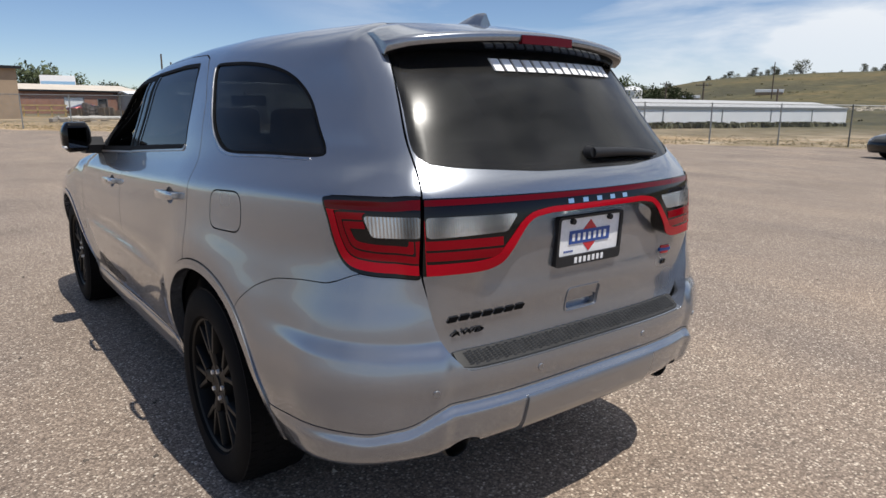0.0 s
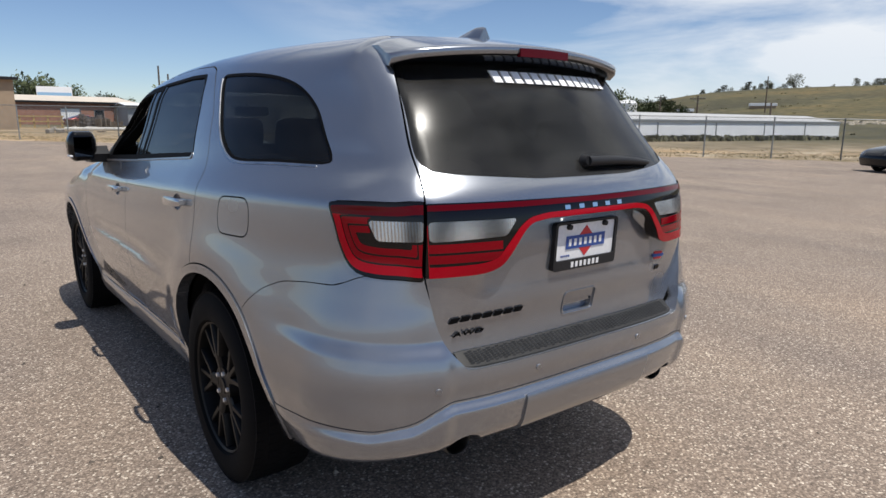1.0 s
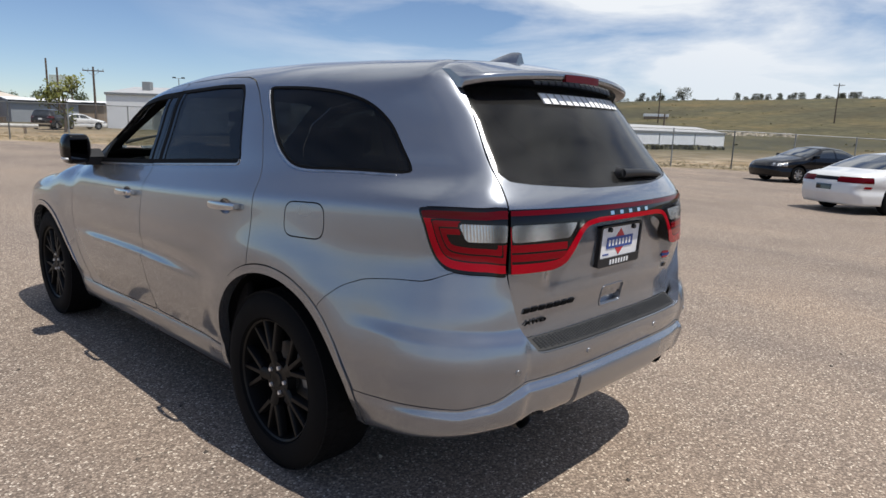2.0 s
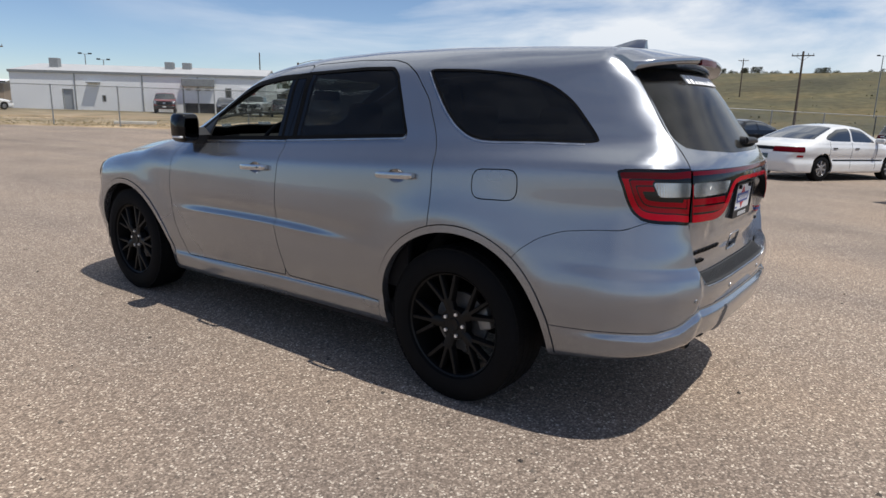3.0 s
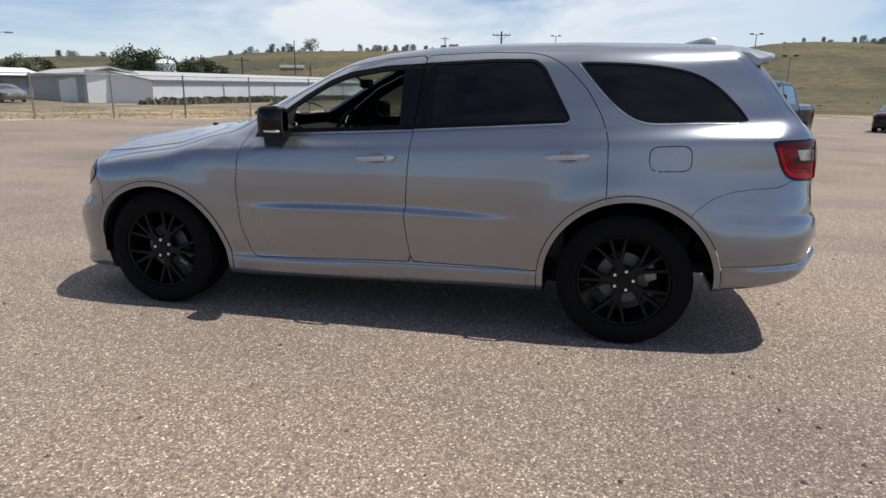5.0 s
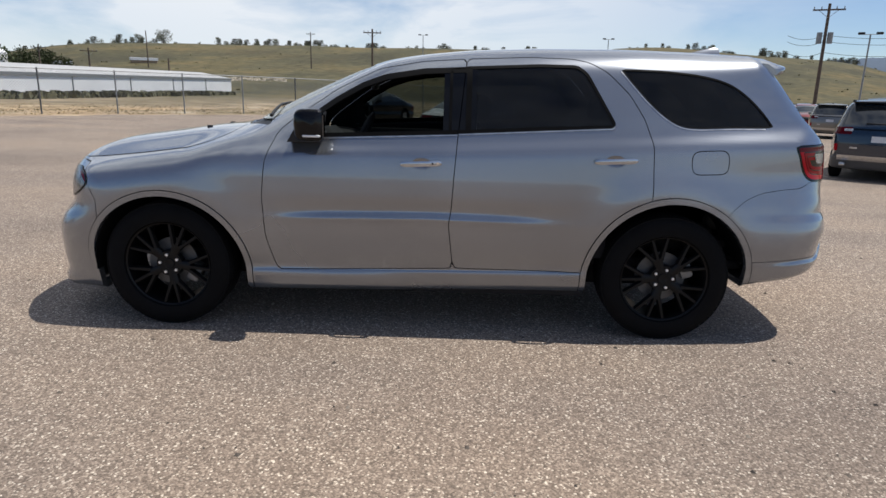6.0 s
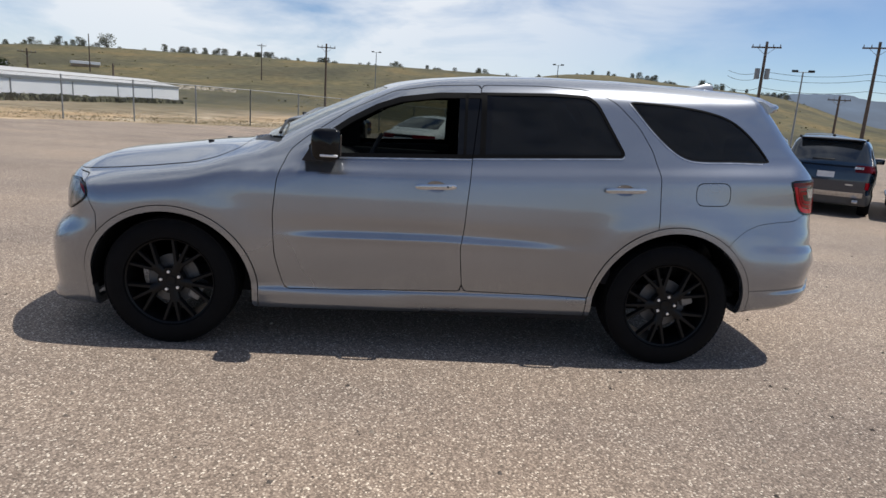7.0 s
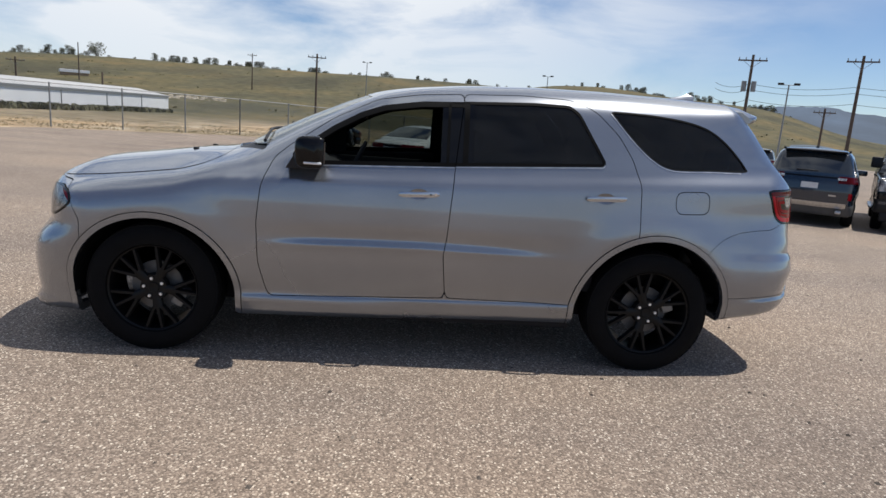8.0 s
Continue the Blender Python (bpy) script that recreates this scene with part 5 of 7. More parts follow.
# badges as plain bars
def badge(name, x0, x1, z0, z1, count, mat, label, slant=.0, fill=.72, parent=gate, depth=.006, fn=skin):
    for k in range(count):
        a = x0 + (x1 - x0) * k / count
        b = a + (x1 - x0) / count * fill
        bm = bmesh.new()
        vs = []
        for x, z in ((a, z0), (b, z0), (b + slant, z1), (a + slant, z1)):
            y = float(tail_y(x, z, fn))
            vs.append((x, y, z))
        front = [bm.verts.new((x, y - depth, z)) for x, y, z in vs]
        rear = [bm.verts.new((x, y + .004, z)) for x, y, z in vs]
        bm.faces.new(front)
        bm.faces.new(rear[::-1])
        for q in range(4):
            bm.faces.new((front[q], rear[q], rear[(q + 1) % 4], front[(q + 1) % 4]))
        part(name, bm, mat, parent, label if k == 0 else "")


badge("badge_bar", -.152, .172, 1.161, 1.1745, 5, CHROME, "chrome badge bar", fill=.36, parent=bar, depth=.0105)
badge("badge_bar", -.556, -.266, .834, .850, 7, SEAL, "black badge bar", .008, .72, fn=gate_skin)
badge("window_letter_bar", -.205, .425, 1.563, 1.603, 14, BRIGHT, "white window lettering bar", 0, .72, depth=.004)
badge("badge_bar", .445, .475, .875, .890, 2, GLOSS_BLACK, "black badge bar", .004, .7, fn=gate_skin)
badge("sticker_bar", .440, .480, .915, .945, 1, RED, "red and blue sticker", 0, 1.0, depth=.003, fn=gate_skin)
badge("sticker_bar", .432, .488, .924, .936, 1, BLUE, "blue sticker band", 0, 1.0, depth=.005, fn=gate_skin)
word = bpy.data.curves.new("awd", "FONT")
word.body, word.size, word.extrude, word.shear = "AWD", .040, .003, .25
word.space_character = 1.15
made = new("awd_source", word)
bpy.context.view_layer.update()
text_mesh = bpy.data.meshes.new_from_object(made.evaluated_get(bpy.context.evaluated_depsgraph_get()))
bpy.data.objects.remove(made)
text_mesh.materials.append(SEAL)
awd = new("badge_letters", text_mesh)
awd.parent = gate
ya, yb = float(tail_y(-.535, .80, gate_skin)), float(tail_y(-.44, .80, gate_skin))
awd.matrix_basis = Matrix.Translation((-.538, ya - .004, .788)) @ Matrix.Rotation(math.atan2(yb - ya, .095), 4, "Z") @ Matrix.Rotation(radians(90), 4, "X") @ Matrix.Diagonal((1.08, .50, 1, 1))
awd["label"] = "black lettering"

# painted ledge of the bumper below the gate, and its step pad with raised hexagons
rows = []
for x in np.linspace(-.565, .565, 41):
    yo, yi = float(tail_y(x, .70)), float(tail_y(x, .735, gate_skin))
    rows.append([(x, yo + .004, .672), (x, yo + .004, .6985), (x, yo + .010, .702), (x, yi + .02, .731), (x, yi + .02, .70)])
loft(rows, SILVER, "bumper_ledge", suv, "silver ledge of the rear bumper", 40)
xs = np.linspace(-.535, .535, 41)
out_y, in_y = tail_y(xs, np.full(41, .690)) + .012, tail_y(xs, np.full(41, .738), gate_skin) - .004
rows = []
for x, yo, yi in zip(xs, out_y, in_y):
    k = .014 * max(0, abs(x) - .50) / .035
    rows.append([(x, yo + k, .688), (x, yo + k, .7075), (x, yo + k + .006, .710), (x, yi, .739), (x, yi + .004, .725)])
pad = loft(rows, STEP, "step_pad", suv, "black textured bumper step pad", 50)
bm = bmesh.new()
for i in range(-30, 31):
    for j in range(7):
        x = i * .0172
        if abs(x) > .508:
            continue
        v = (j + (.5 if i % 2 else 0) + .6) / 7.6
        yo, yi = float(np.interp(x, xs, out_y)) + .006, float(np.interp(x, xs, in_y))
        if v > .93:
            continue
        c = Vector((x, yo + (yi - yo) * v, .7105 + .0285 * v))
        r = .0098
        sq = (yi - yo) / 7.6 / .0199
        lo = [bm.verts.new(c + Vector((r * math.cos(q * math.pi / 3), r * sq * math.sin(q * math.pi / 3), .02 * r * math.sin(q * math.pi / 3) - .002))) for q in range(6)]
        hi = [bm.verts.new(c + Vector((.72 * r * math.cos(q * math.pi / 3), .72 * r * sq * math.sin(q * math.pi / 3), .004))) for q in range(6)]
        bm.faces.new(hi)
        for q in range(6):
            bm.faces.new((lo[q], lo[(q + 1) % 6], hi[(q + 1) % 6], hi[q]))
tagged(part("hexagon_studs", bm, worn("grey_rubber_studs", (.032, .032, .033), .5, 30, .3), pad), kind="stuff")
# parking sensors, tow cover, exhaust tips
for x, z in ((-.632, .655), (-.258, .660), (.258, .660), (.632, .655)):
    y = float(tail_y(x, z))
    nrm = skin_normal(np.array([[x, y, z]]))[0]
    bm = bmesh.new()
    c = np.array([x, y, z])
    tube(bm, c - nrm * .004, c + nrm * .003, .0115, .0095, 18)
    part("parking_sensor", bm, SILVER_DARK, suv, "round grey parking sensor", sharp=40)
tow_loop = rounded([(-.315, .60), (.315, .60), (.30, .30), (-.30, .30)], .02)
V, F = near(GV, GF, lambda p: (p[:, 1] < -.9) & (p[:, 2] < .7) & (np.abs(p[:, 0]) < .45))
V, F = cut(V, F, ((lambda p: poly_sd(p[:, 0], p[:, 2], tow_loop)), 0), (fascia_f, .028))
shell("tow_cover", V, F, [SILVER_DARK, LINER], suv, "silver tow hitch cover", offset=.010, thick=.02)
for sgn in (-1, 1):
    bm = bmesh.new()
    m = Matrix.Translation((sgn * .515, 0, .438)) @ Matrix.Diagonal((1.3, 1, 1, 1))
    lathe(bm, [(-1.002, .040), (-1.008, .037), (-1.002, .034), (-.80, .033), (-.80, .038)], 28, "y", m)
    pipe = part("exhaust_tip", bm, DARK_STEEL, suv, "steel exhaust tip", sharp=40)
    bm = bmesh.new()
    lathe(bm, [(-.93, .0005), (-.93, .036)], 28, "y", m, closed=False)
    part("pipe_inside", bm, LINER, pipe)

# cabin
bm = bmesh.new()
box(bm, (-.70, -.55, .40), (.70, 2.55, .46), .02)
part("cabin_floor", bm, LINER, suv)
rows = []
for x in np.linspace(-.72, .72, 13):
    b = .06 * math.cos(x * 2)
    rows.append([(x, 2.62, .70), (x, 2.12 - b * .3, .72), (x, 1.98 - b, .92), (x, 2.02 - b, 1.06), (x, 2.14, 1.135 + .075 * (x < -.1) * (x > -.62)), (x, 2.50, 1.165)])
part_dash = loft(rows, LINER, "dashboard", suv, "black dashboard", 50)
bm = bmesh.new()
wm = Matrix.Translation((-.38, 1.92, 1.135)) @ Matrix.Rotation(radians(-66), 4, "X")
lathe(bm, [(.012 * math.cos(a), .185 + .014 * math.sin(a)) for a in np.linspace(0, 2 * math.pi, 9)[:-1]], 40, "z", wm)
for a in (radians(0), radians(180), radians(270)):
    c, s = math.cos(a), math.sin(a)
    box(bm, (.03, -.022, -.012), (.18, .022, .008), .004, 1, wm @ Matrix.Rotation(a, 4, "Z"))
box(bm, (-.07, -.06, -.03), (.07, .06, .02), .02, 2, wm)
tube(bm, wm @ Vector((0, 0, -.02)), wm @ Vector((0, 0, -.35)), .035, .04, 12)
part("steering_wheel", bm, LINER, suv, "black steering wheel", sharp=40)


def seat(x, y, wide):
    bm = bmesh.new()
    box(bm, (x - wide / 2, y, .46), (x + wide / 2, y + .50, .66), .05, 3)
    cushion = part("seat", bm, FABRIC, suv, "black leather seat", sharp=50)
    bm = bmesh.new()
    box(bm, (x - wide / 2, -.07, 0), (x + wide / 2, .07, .62), .05, 3, Matrix.Translation((0, y + .02, .62)) @ Matrix.Rotation(radians(14), 4, "X"))
    part("seat_back", bm, FABRIC, cushion, sharp=50)
    for hx in ([x] if wide < .8 else [x - wide / 3, x + wide / 3]):
        bm = bmesh.new()
        box(bm, (hx - .13, -.05, .0), (hx + .13, .05, .17), .045, 3, Matrix.Translation((0, y - .145, 1.27)) @ Matrix.Rotation(radians(8), 4, "X"))
        part("headrest", bm, FABRIC, cushion, sharp=50)


seat(-.37, 1.28, .52)
seat(.37, 1.28, .52)
seat(0, .38, 1.25)
seat(0, -.42, 1.1)
bm = bmesh.new()
box(bm, (-.07, 1.30, .45), (.07, 2.05, .72), .03)
part("centre_console", bm, LINER, suv, sharp=40)
bm = bmesh.new()
box(bm, (-.12, 1.86, 1.455), (.12, 1.89, 1.52), .015)
tube(bm, (0, 1.89, 1.49), (0, 1.95, 1.54), .012)
part("inside_mirror", bm, TRIM, suv, "black inside mirror", sharp=40)
for sgn in (-1, 1):
    bm = bmesh.new()
    for y0, y1 in ((1.40, 2.30), (.35, 1.22)):
        box(bm, (min(sgn * .80, sgn * .85), y0, .48), (max(sgn * .80, sgn * .85), y1, 1.14), .02)
    part("door_lining", bm, LINER, suv, "black door lining", sharp=40)

# windshield wipers resting over the cowl
for x0, x1 in ((-.58, .02), (-.06, .54)):
    bm = bmesh.new()
    pts = []
    for u in np.linspace(0, 1, 9):
        x = x0 + (x1 - x0) * u
        y = 2.53 - .20 * x * x - .03 * math.sin(u * math.pi)
        pts.append((x, y, crown_z(x, y) + .016))
    sweep(bm, pts, [.011 - .005 * u for u in np.linspace(0, 1, 9)], 8)
    part("windshield_wiper", bm, TRIM, suv, "black windshield wiper", sharp=60)
# washer nozzles on the hood
for x in (-.233, .233):
    z = float(TOP_Z(2.99)) - .085 * x * x
    bm = bmesh.new()
    box(bm, (x - .012, 2.975, z - .012), (x + .012, 3.01, z + .008), .004)
    part("washer_nozzle", bm, TRIM, suv, "black washer nozzle", sharp=40)


# ---------------------------------------------------------------- far things
CAM0 = (-4.8, 1.4)


def at_az(az, r, eye=CAM0):
    """A place on the ground by bearing (from +y towards +x) and distance."""
    x, y = eye[0] + r * math.sin(radians(az)), eye[1] + r * math.cos(radians(az))
    return Vector((x, y, float(ground_z(x, y))))


# mountains beyond the valley
def build_mountain(name, az0, az1, r, heights, mat, label):
    verts, faces = [], []
    n = 120
    prof = soft_curve(heights, 1.0)
    for i in range(n + 1):
        az = az0 + (az1 - az0) * i / n
        for k, u in enumerate((0, .3, .55, .8, 1.0)):
            rr = r * (.72 + .28 * u)
            h = float(prof(az)) * u ** 1.4
            j = (noise.noise(Vector((az * .9, u * 3, 1.3))) * .06 + noise.noise(Vector((az * 3.1, u * 7, 4.3))) * .02) * h
            verts.append((CAM0[0] + rr * math.sin(radians(az)), CAM0[1] + rr * math.cos(radians(az)), -8 + h + j))
    for i in range(n):
        for k in range(4):
            a = i * 5 + k
            faces.append((a, a + 1, a + 6, a + 5))
    return tagged(mesh_ob(name, verts, faces, mat, smooth=True), label, "mountain", kind="structure")


# blue distance haze is mixed into the forest colour of the ridge
HAZED_HILL = worn("hazed_forested_slope", (.075, .105, .150), .95, .004, .3)
build_mountain("backdrop", 112, 150, 2400, [(110, 85), (117, 100), (119, 116), (121, 124), (123.5, 121), (125.2, 108), (127, 101), (132, 104), (140, 90), (150, 60)], HAZED_HILL, "forested mountain ridge far away, coloured with blue distance haze")
BARK = worn("grey_brown_bark", (.10, .075, .055), .9, 8, .3)
WOOD_POLE = worn("weathered_pole_wood", (.115, .085, .065), .9, 5, .3)
GALV = worn("galvanised_steel", (.30, .31, .31), .55, 8, .2, metal=.6)
WIRE = material("dark_cable", (.03, .03, .03), .7)


def leaf_mat(name, color):
    m = material(name, color, .8)
    t = noise_of(m, 1.4, 4)
    c = color_of(m, t.outputs["Fac"], [(.3, tuple(v * .55 for v in color)), (.7, tuple(v * 1.35 for v in color))])
    n, l = m.node_tree.nodes, m.node_tree.links
    g = n.new("ShaderNodeNewGeometry")
    c2 = color_of(m, g.outputs["Random Per Island"], [(0, (.65, .68, .6)), (1, (1.3, 1.25, 1.1))])
    base_of(m, mix_of(m, c, c2, .9, "MULTIPLY"))
    return m


LEAF = [leaf_mat("dark_juniper_green", (.125, .132, .100)), leaf_mat("cottonwood_green", (.078, .098, .045)), leaf_mat("sage_green", (.14, .14, .095))]


def build_tree(name, seed, tall, wide, leaves, leaf, label, low=.12, size=.5, clumps=9):
    """A tapered trunk with limbs and a crown of loose leaf clumps."""
    rnd = random.Random(seed)
    t = thing(name, label, "tree")
    bm = bmesh.new()
    tube(bm, (0, 0, -.3), (.05, 0, tall * .3), tall * .030, tall * .020, 7, False)
    tube(bm, (.05, 0, tall * .3), (0, .06, tall * .75), tall * .020, tall * .006, 6, False)
    centres = []
    for i in range(clumps):
        a, h = rnd.uniform(0, 6.283), rnd.uniform(low, .9)
        spread = wide * .5 * rnd.uniform(.25, .8) * (1.15 - abs(h - .45) * 1.1)
        c = Vector((math.cos(a) * spread, math.sin(a) * spread, tall * h))
        centres.append((c, wide * rnd.uniform(.16, .30)))
        tube(bm, (.02, 0, tall * max(.1, h * .55)), c, tall * .010, tall * .003, 5, False)
    part("trunk", bm, BARK, t)
    verts, faces = [], []
    for i in range(leaves):
        c, r = centres[rnd.randrange(len(centres))]
        d = Vector((rnd.gauss(0, 1), rnd.gauss(0, 1), rnd.gauss(0, .8)))
        d = d.normalized() * r * rnd.uniform(.35, 1.05)
        p = c + d
        if p.z < tall * low * .6:
            continue
        u = Vector((rnd.gauss(0, 1), rnd.gauss(0, 1), rnd.gauss(0, 1))).normalized()
        v = u.orthogonal().normalized()
        s = size * rnd.uniform(.35, 1.0)
        b = len(verts)
        verts += [p - u * s, p + v * s * .6, p + u * s, p - v * s * .5 + u.cross(v) * s * .3]
        faces += [(b, b + 1, b + 2, b + 3)]
    mesh_ob("crown", verts, faces, leaf, t)
    return t


def plant(proto, az, r, scale, turn, up=1.0, sink=.1):
    p = at_az(az, r)
    p.z -= sink
    return copy_thing(proto, Matrix.Translation(p) @ Matrix.Rotation(turn, 4, "Z") @ Matrix.Diagonal((scale, scale, scale * up, 1)))


rnd = random.Random(5)
protos = [build_tree("tree", 1, 4.2, 8.6, 900, LEAF[0], "dark green juniper on the hill's crest", .04, .40, 20),
          build_tree("tree", 2, 5.4, 5.6, 800, LEAF[0], "tall dark juniper on the hill's crest", .05, .40, 18),
          build_tree("tree", 3, 4.4, 7.4, 700, LEAF[2], "grey-green scrub oak on the hill's crest", .06, .40, 16),
          build_tree("tree", 4, 7.2, 7.5, 1000, LEAF[0], "round dark cottonwood tree on the hill's crest", .26, .42, 16)]
for q in protos:
    q["group"] = "trees along the hill"
# bearing, which kind, size
crest = [(61.6, 2, .55), (62.6, 0, .5), (63.5, 0, .7), (64.2, 1, .8), (65.0, 0, .8), (66.0, 3, 1.05), (66.9, 0, .6), (68.6, 2, .5), (70.0, 1, .9), (70.7, 0, 1.0), (71.3, 1, .9), (72.0, 0, .8), (73.0, 0, .75), (74.0, 1, .9),
         (75.6, 1, .9), (76.2, 0, 1.05), (76.9, 2, .9), (77.9, 0, .6), (78.6, 2, .9), (80.2, 1, .7), (81.9, 0, .7), (82.6, 1, .8), (83.2, 0, .9), (85.3, 0, .7), (86.0, 2, .7), (88.0, 1, .85), (88.7, 2, .9), (91.0, 1, .7), (91.7, 0, .8),
         (93.2, 0, .55), (95.3, 0, .85), (95.9, 1, .8), (98.5, 2, .5), (106.5, 0, .55), (108.0, 1, .8), (108.8, 0, .9), (109.6, 1, .8), (111.0, 0, .8), (113.4, 1, .85), (114.2, 0, .75), (115.0, 1, .7), (115.8, 0, .9), (118.0, 0, .6), (118.7, 1, .7), (119.5, 2, .6),
         (103.6, 0, .5), (104.8, 1, .6), (58.5, 0, .7), (59.6, 1, .6), (56.4, 0, .8), (54.8, 1, .8)]
for middle, count in ((48.3, 5), (50.4, 4), (61.2, 3), (64.9, 4), (71.0, 6), (73.9, 3), (77.2, 6), (79.6, 3), (83.0, 4), (88.6, 4), (95.6, 3), (109.2, 5), (114.6, 5), (118.9, 4)):
    crest += [(middle + rnd.gauss(0, .7), rnd.choice((0, 1, 1, 2)), rnd.uniform(.6, .95)) for _ in range(count)]
crest += [(rnd.uniform(55, 121), rnd.choice((0, 0, 1, 2, 2)), rnd.uniform(.35, .7)) for _ in range(60)]
first = {}
for az, kind, s in crest:
    r = 318 + rnd.uniform(-8, 10)
    if kind not in first:
        first[kind] = True
        p = at_az(az, r)
        s *= .9
        protos[kind].matrix_world = Matrix.Translation(p - Vector((0, 0, .3))) @ Matrix.Diagonal((s, s, s, 1))
    else:
        plant(protos[kind], az, r, s * .9, rnd.uniform(0, 6.28), rnd.uniform(.85, 1.2), .3)
# darker, taller trees by the buildings
town = build_tree("tree", 7, 7.5, 8.5, 1900, LEAF[1], "leafy green cottonwood behind the buildings", .12, .42, 16)
town["group"] = "trees behind the buildings"
p = at_az(5.8, 128, (-1.65, -2.4))
town.matrix_world = Matrix.Translation(p)
for az, r, s in ((6.4, 126, 1.0), (7.2, 132, 1.05), (8.3, 135, .85), (9.4, 150, .65), (10.4, 150, .75), (11.5, 148, .72), (12.6, 150, .62), (1.2, 120, .9), (14.5, 160, .8), (16.5, 150, .7)):
    p = at_az(az, r, (-1.65, -2.4))
    copy_thing(town, Matrix.Translation(p) @ Matrix.Rotation(az * 7, 4, "Z") @ Matrix.Diagonal((s, s, s * .95, 1)))
for az, r, s in ((38.6, 165, .66), (39.6, 170, .74), (40.6, 160, .62), (41.8, 165, .70), (42.8, 170, .66), (44.2, 165, .72), (45.2, 150, .68), (46.0, 160, .66), (51.4, 150, .95), (52.2, 150, 1.05), (53.0, 152, 1.0), (53.7, 150, .9), (55.0, 155, .8), (55.9, 150, .78), (57.2, 150, .8), (58.4, 150, .6), (34.5, 160, .6)):
    p = at_az(az, r, (-4.5, -.4))
    copy_thing(town, Matrix.Translation(p) @ Matrix.Rotation(az * 5, 4, "Z") @ Matrix.Diagonal((s, s, s, 1)))


yellow_tree = build_tree("tree", 11, 4.2, 3.2, 700, leaf_mat("yellow_green_leaf", (.16, .17, .045)), "sparse yellow-green young tree by the fence", .15, .22, 10)
p = at_az(16.4, 58, (-2.8, -2.2))
yellow_tree.matrix_world = Matrix.Translation(p)


# poles and lamps
def utility_pole(az, r, tall, arms=1, box_on=False, lean=0, eye=CAM0, label="weathered wooden utility pole with a crossarm", thick=1.0):
    p = at_az(az, r, eye)
    t = thing("utility_pole", label, "utility pole", Matrix.Translation(p) @ Matrix.Rotation(radians(-az), 4, "Z") @ Matrix.Rotation(radians(lean), 4, "Y"), "utility poles")
    bm = bmesh.new()
    tube(bm, (0, 0, -.5), (0, 0, tall), .17 * thick, .11 * thick, 10)
    part("pole", bm, WOOD_POLE, t)
    for k in range(arms):
        z = tall - .5 - k * 1.1
        bm = bmesh.new()
        box(bm, (-1.2, -.14, z - .06), (1.2, -.02, z + .06))
        arm = part("crossarm", bm, WOOD_POLE, t)
        for x in (-1.1, -.55, .55, 1.1):
            bm = bmesh.new()
            tube(bm, (x, -.08, z + .06), (x, -.08, z + .28), .05, .035, 7)
            part("insulator", bm, GALV, arm)
        bm = bmesh.new()
        tube(bm, (-.7, -.08, z - .05), (0, -.1, z - .65), .02, n=5)
        tube(bm, (.7, -.08, z - .05), (0, -.1, z - .65), .02, n=5)
        part("brace", bm, GALV, arm)
    if box_on:
        for x in (-.42, .38):
            bm = bmesh.new()
            tube(bm, (x, -.1, tall - 3.2), (x, -.1, tall - 2.3), .21, .21, 12)
            part("transformer", bm, GALV, t, "grey transformer can", sharp=40)
    return t


utility_pole(82.4, 92, 9.2, 1)
utility_pole(117.5, 66, 9.9, 1, True, 0)
utility_pole(124.8, 66, 10.0, 1, False, 0)
utility_pole(60.8, 118, 6.3, 1)
utility_pole(57.6, 140, 6.6, 1)
utility_pole(123.0, 92, 7.2, 1)
utility_pole(66.3, 108, 4.9, 0, label="bare weathered wooden pole")
utility_pole(77.3, 190, 9.5, 1)
utility_pole(64.8, 190, 9.0, 0, label="bare weathered wooden pole")
utility_pole(18.3, 95, 7.2, 1, eye=(-2.8, -2.2))
utility_pole(15.9, 105, 7.4, 0, eye=(-2.8, -2.2), label="bare weathered wooden pole")
utility_pole(37.75, 120, 9.5, 0, eye=(-4.2, -.9), label="bare weathered wooden pole", thick=.8)
utility_pole(14.6, 105, 8.5, 0, eye=(-1.65, -2.4), label="bare weathered wooden pole")


def lot_lamp(az, r, tall, eye=CAM0):
    p = at_az(az, r, eye)
    t = thing("lamp_post", "slim grey lamp post with two flood heads", "lamp post", Matrix.Translation(p) @ Matrix.Rotation(radians(-az), 4, "Z"), "lamp posts")
    bm = bmesh.new()
    tube(bm, (0, 0, -.3), (0, 0, tall), .10, .07, 10)
    part("post", bm, GALV, t)
    bm = bmesh.new()
    tube(bm, (-.7, 0, tall), (.7, 0, tall), .035, n=7)
    part("arm", bm, GALV, t)
    for x in (-.75, .75):
        bm = bmesh.new()
        box(bm, (x - .30, -.3, tall - .02), (x + .30, .2, tall + .20), .05)
        part("lamp_head", bm, TRIM, t, "dark lamp head")
    return t


lot_lamp(120.3, 78, 8.5)
lot_lamp(101.9, 130, 11.8)
lot_lamp(86.6, 150, 11.2)
lot_lamp(24.2, 130, 8.2, (-2.8, -2.2))
lot_lamp(25.4, 130, 7.4, (-2.8, -2.2))
lot_lamp(103.6, 110, 7.6, (-4.5, -.4))


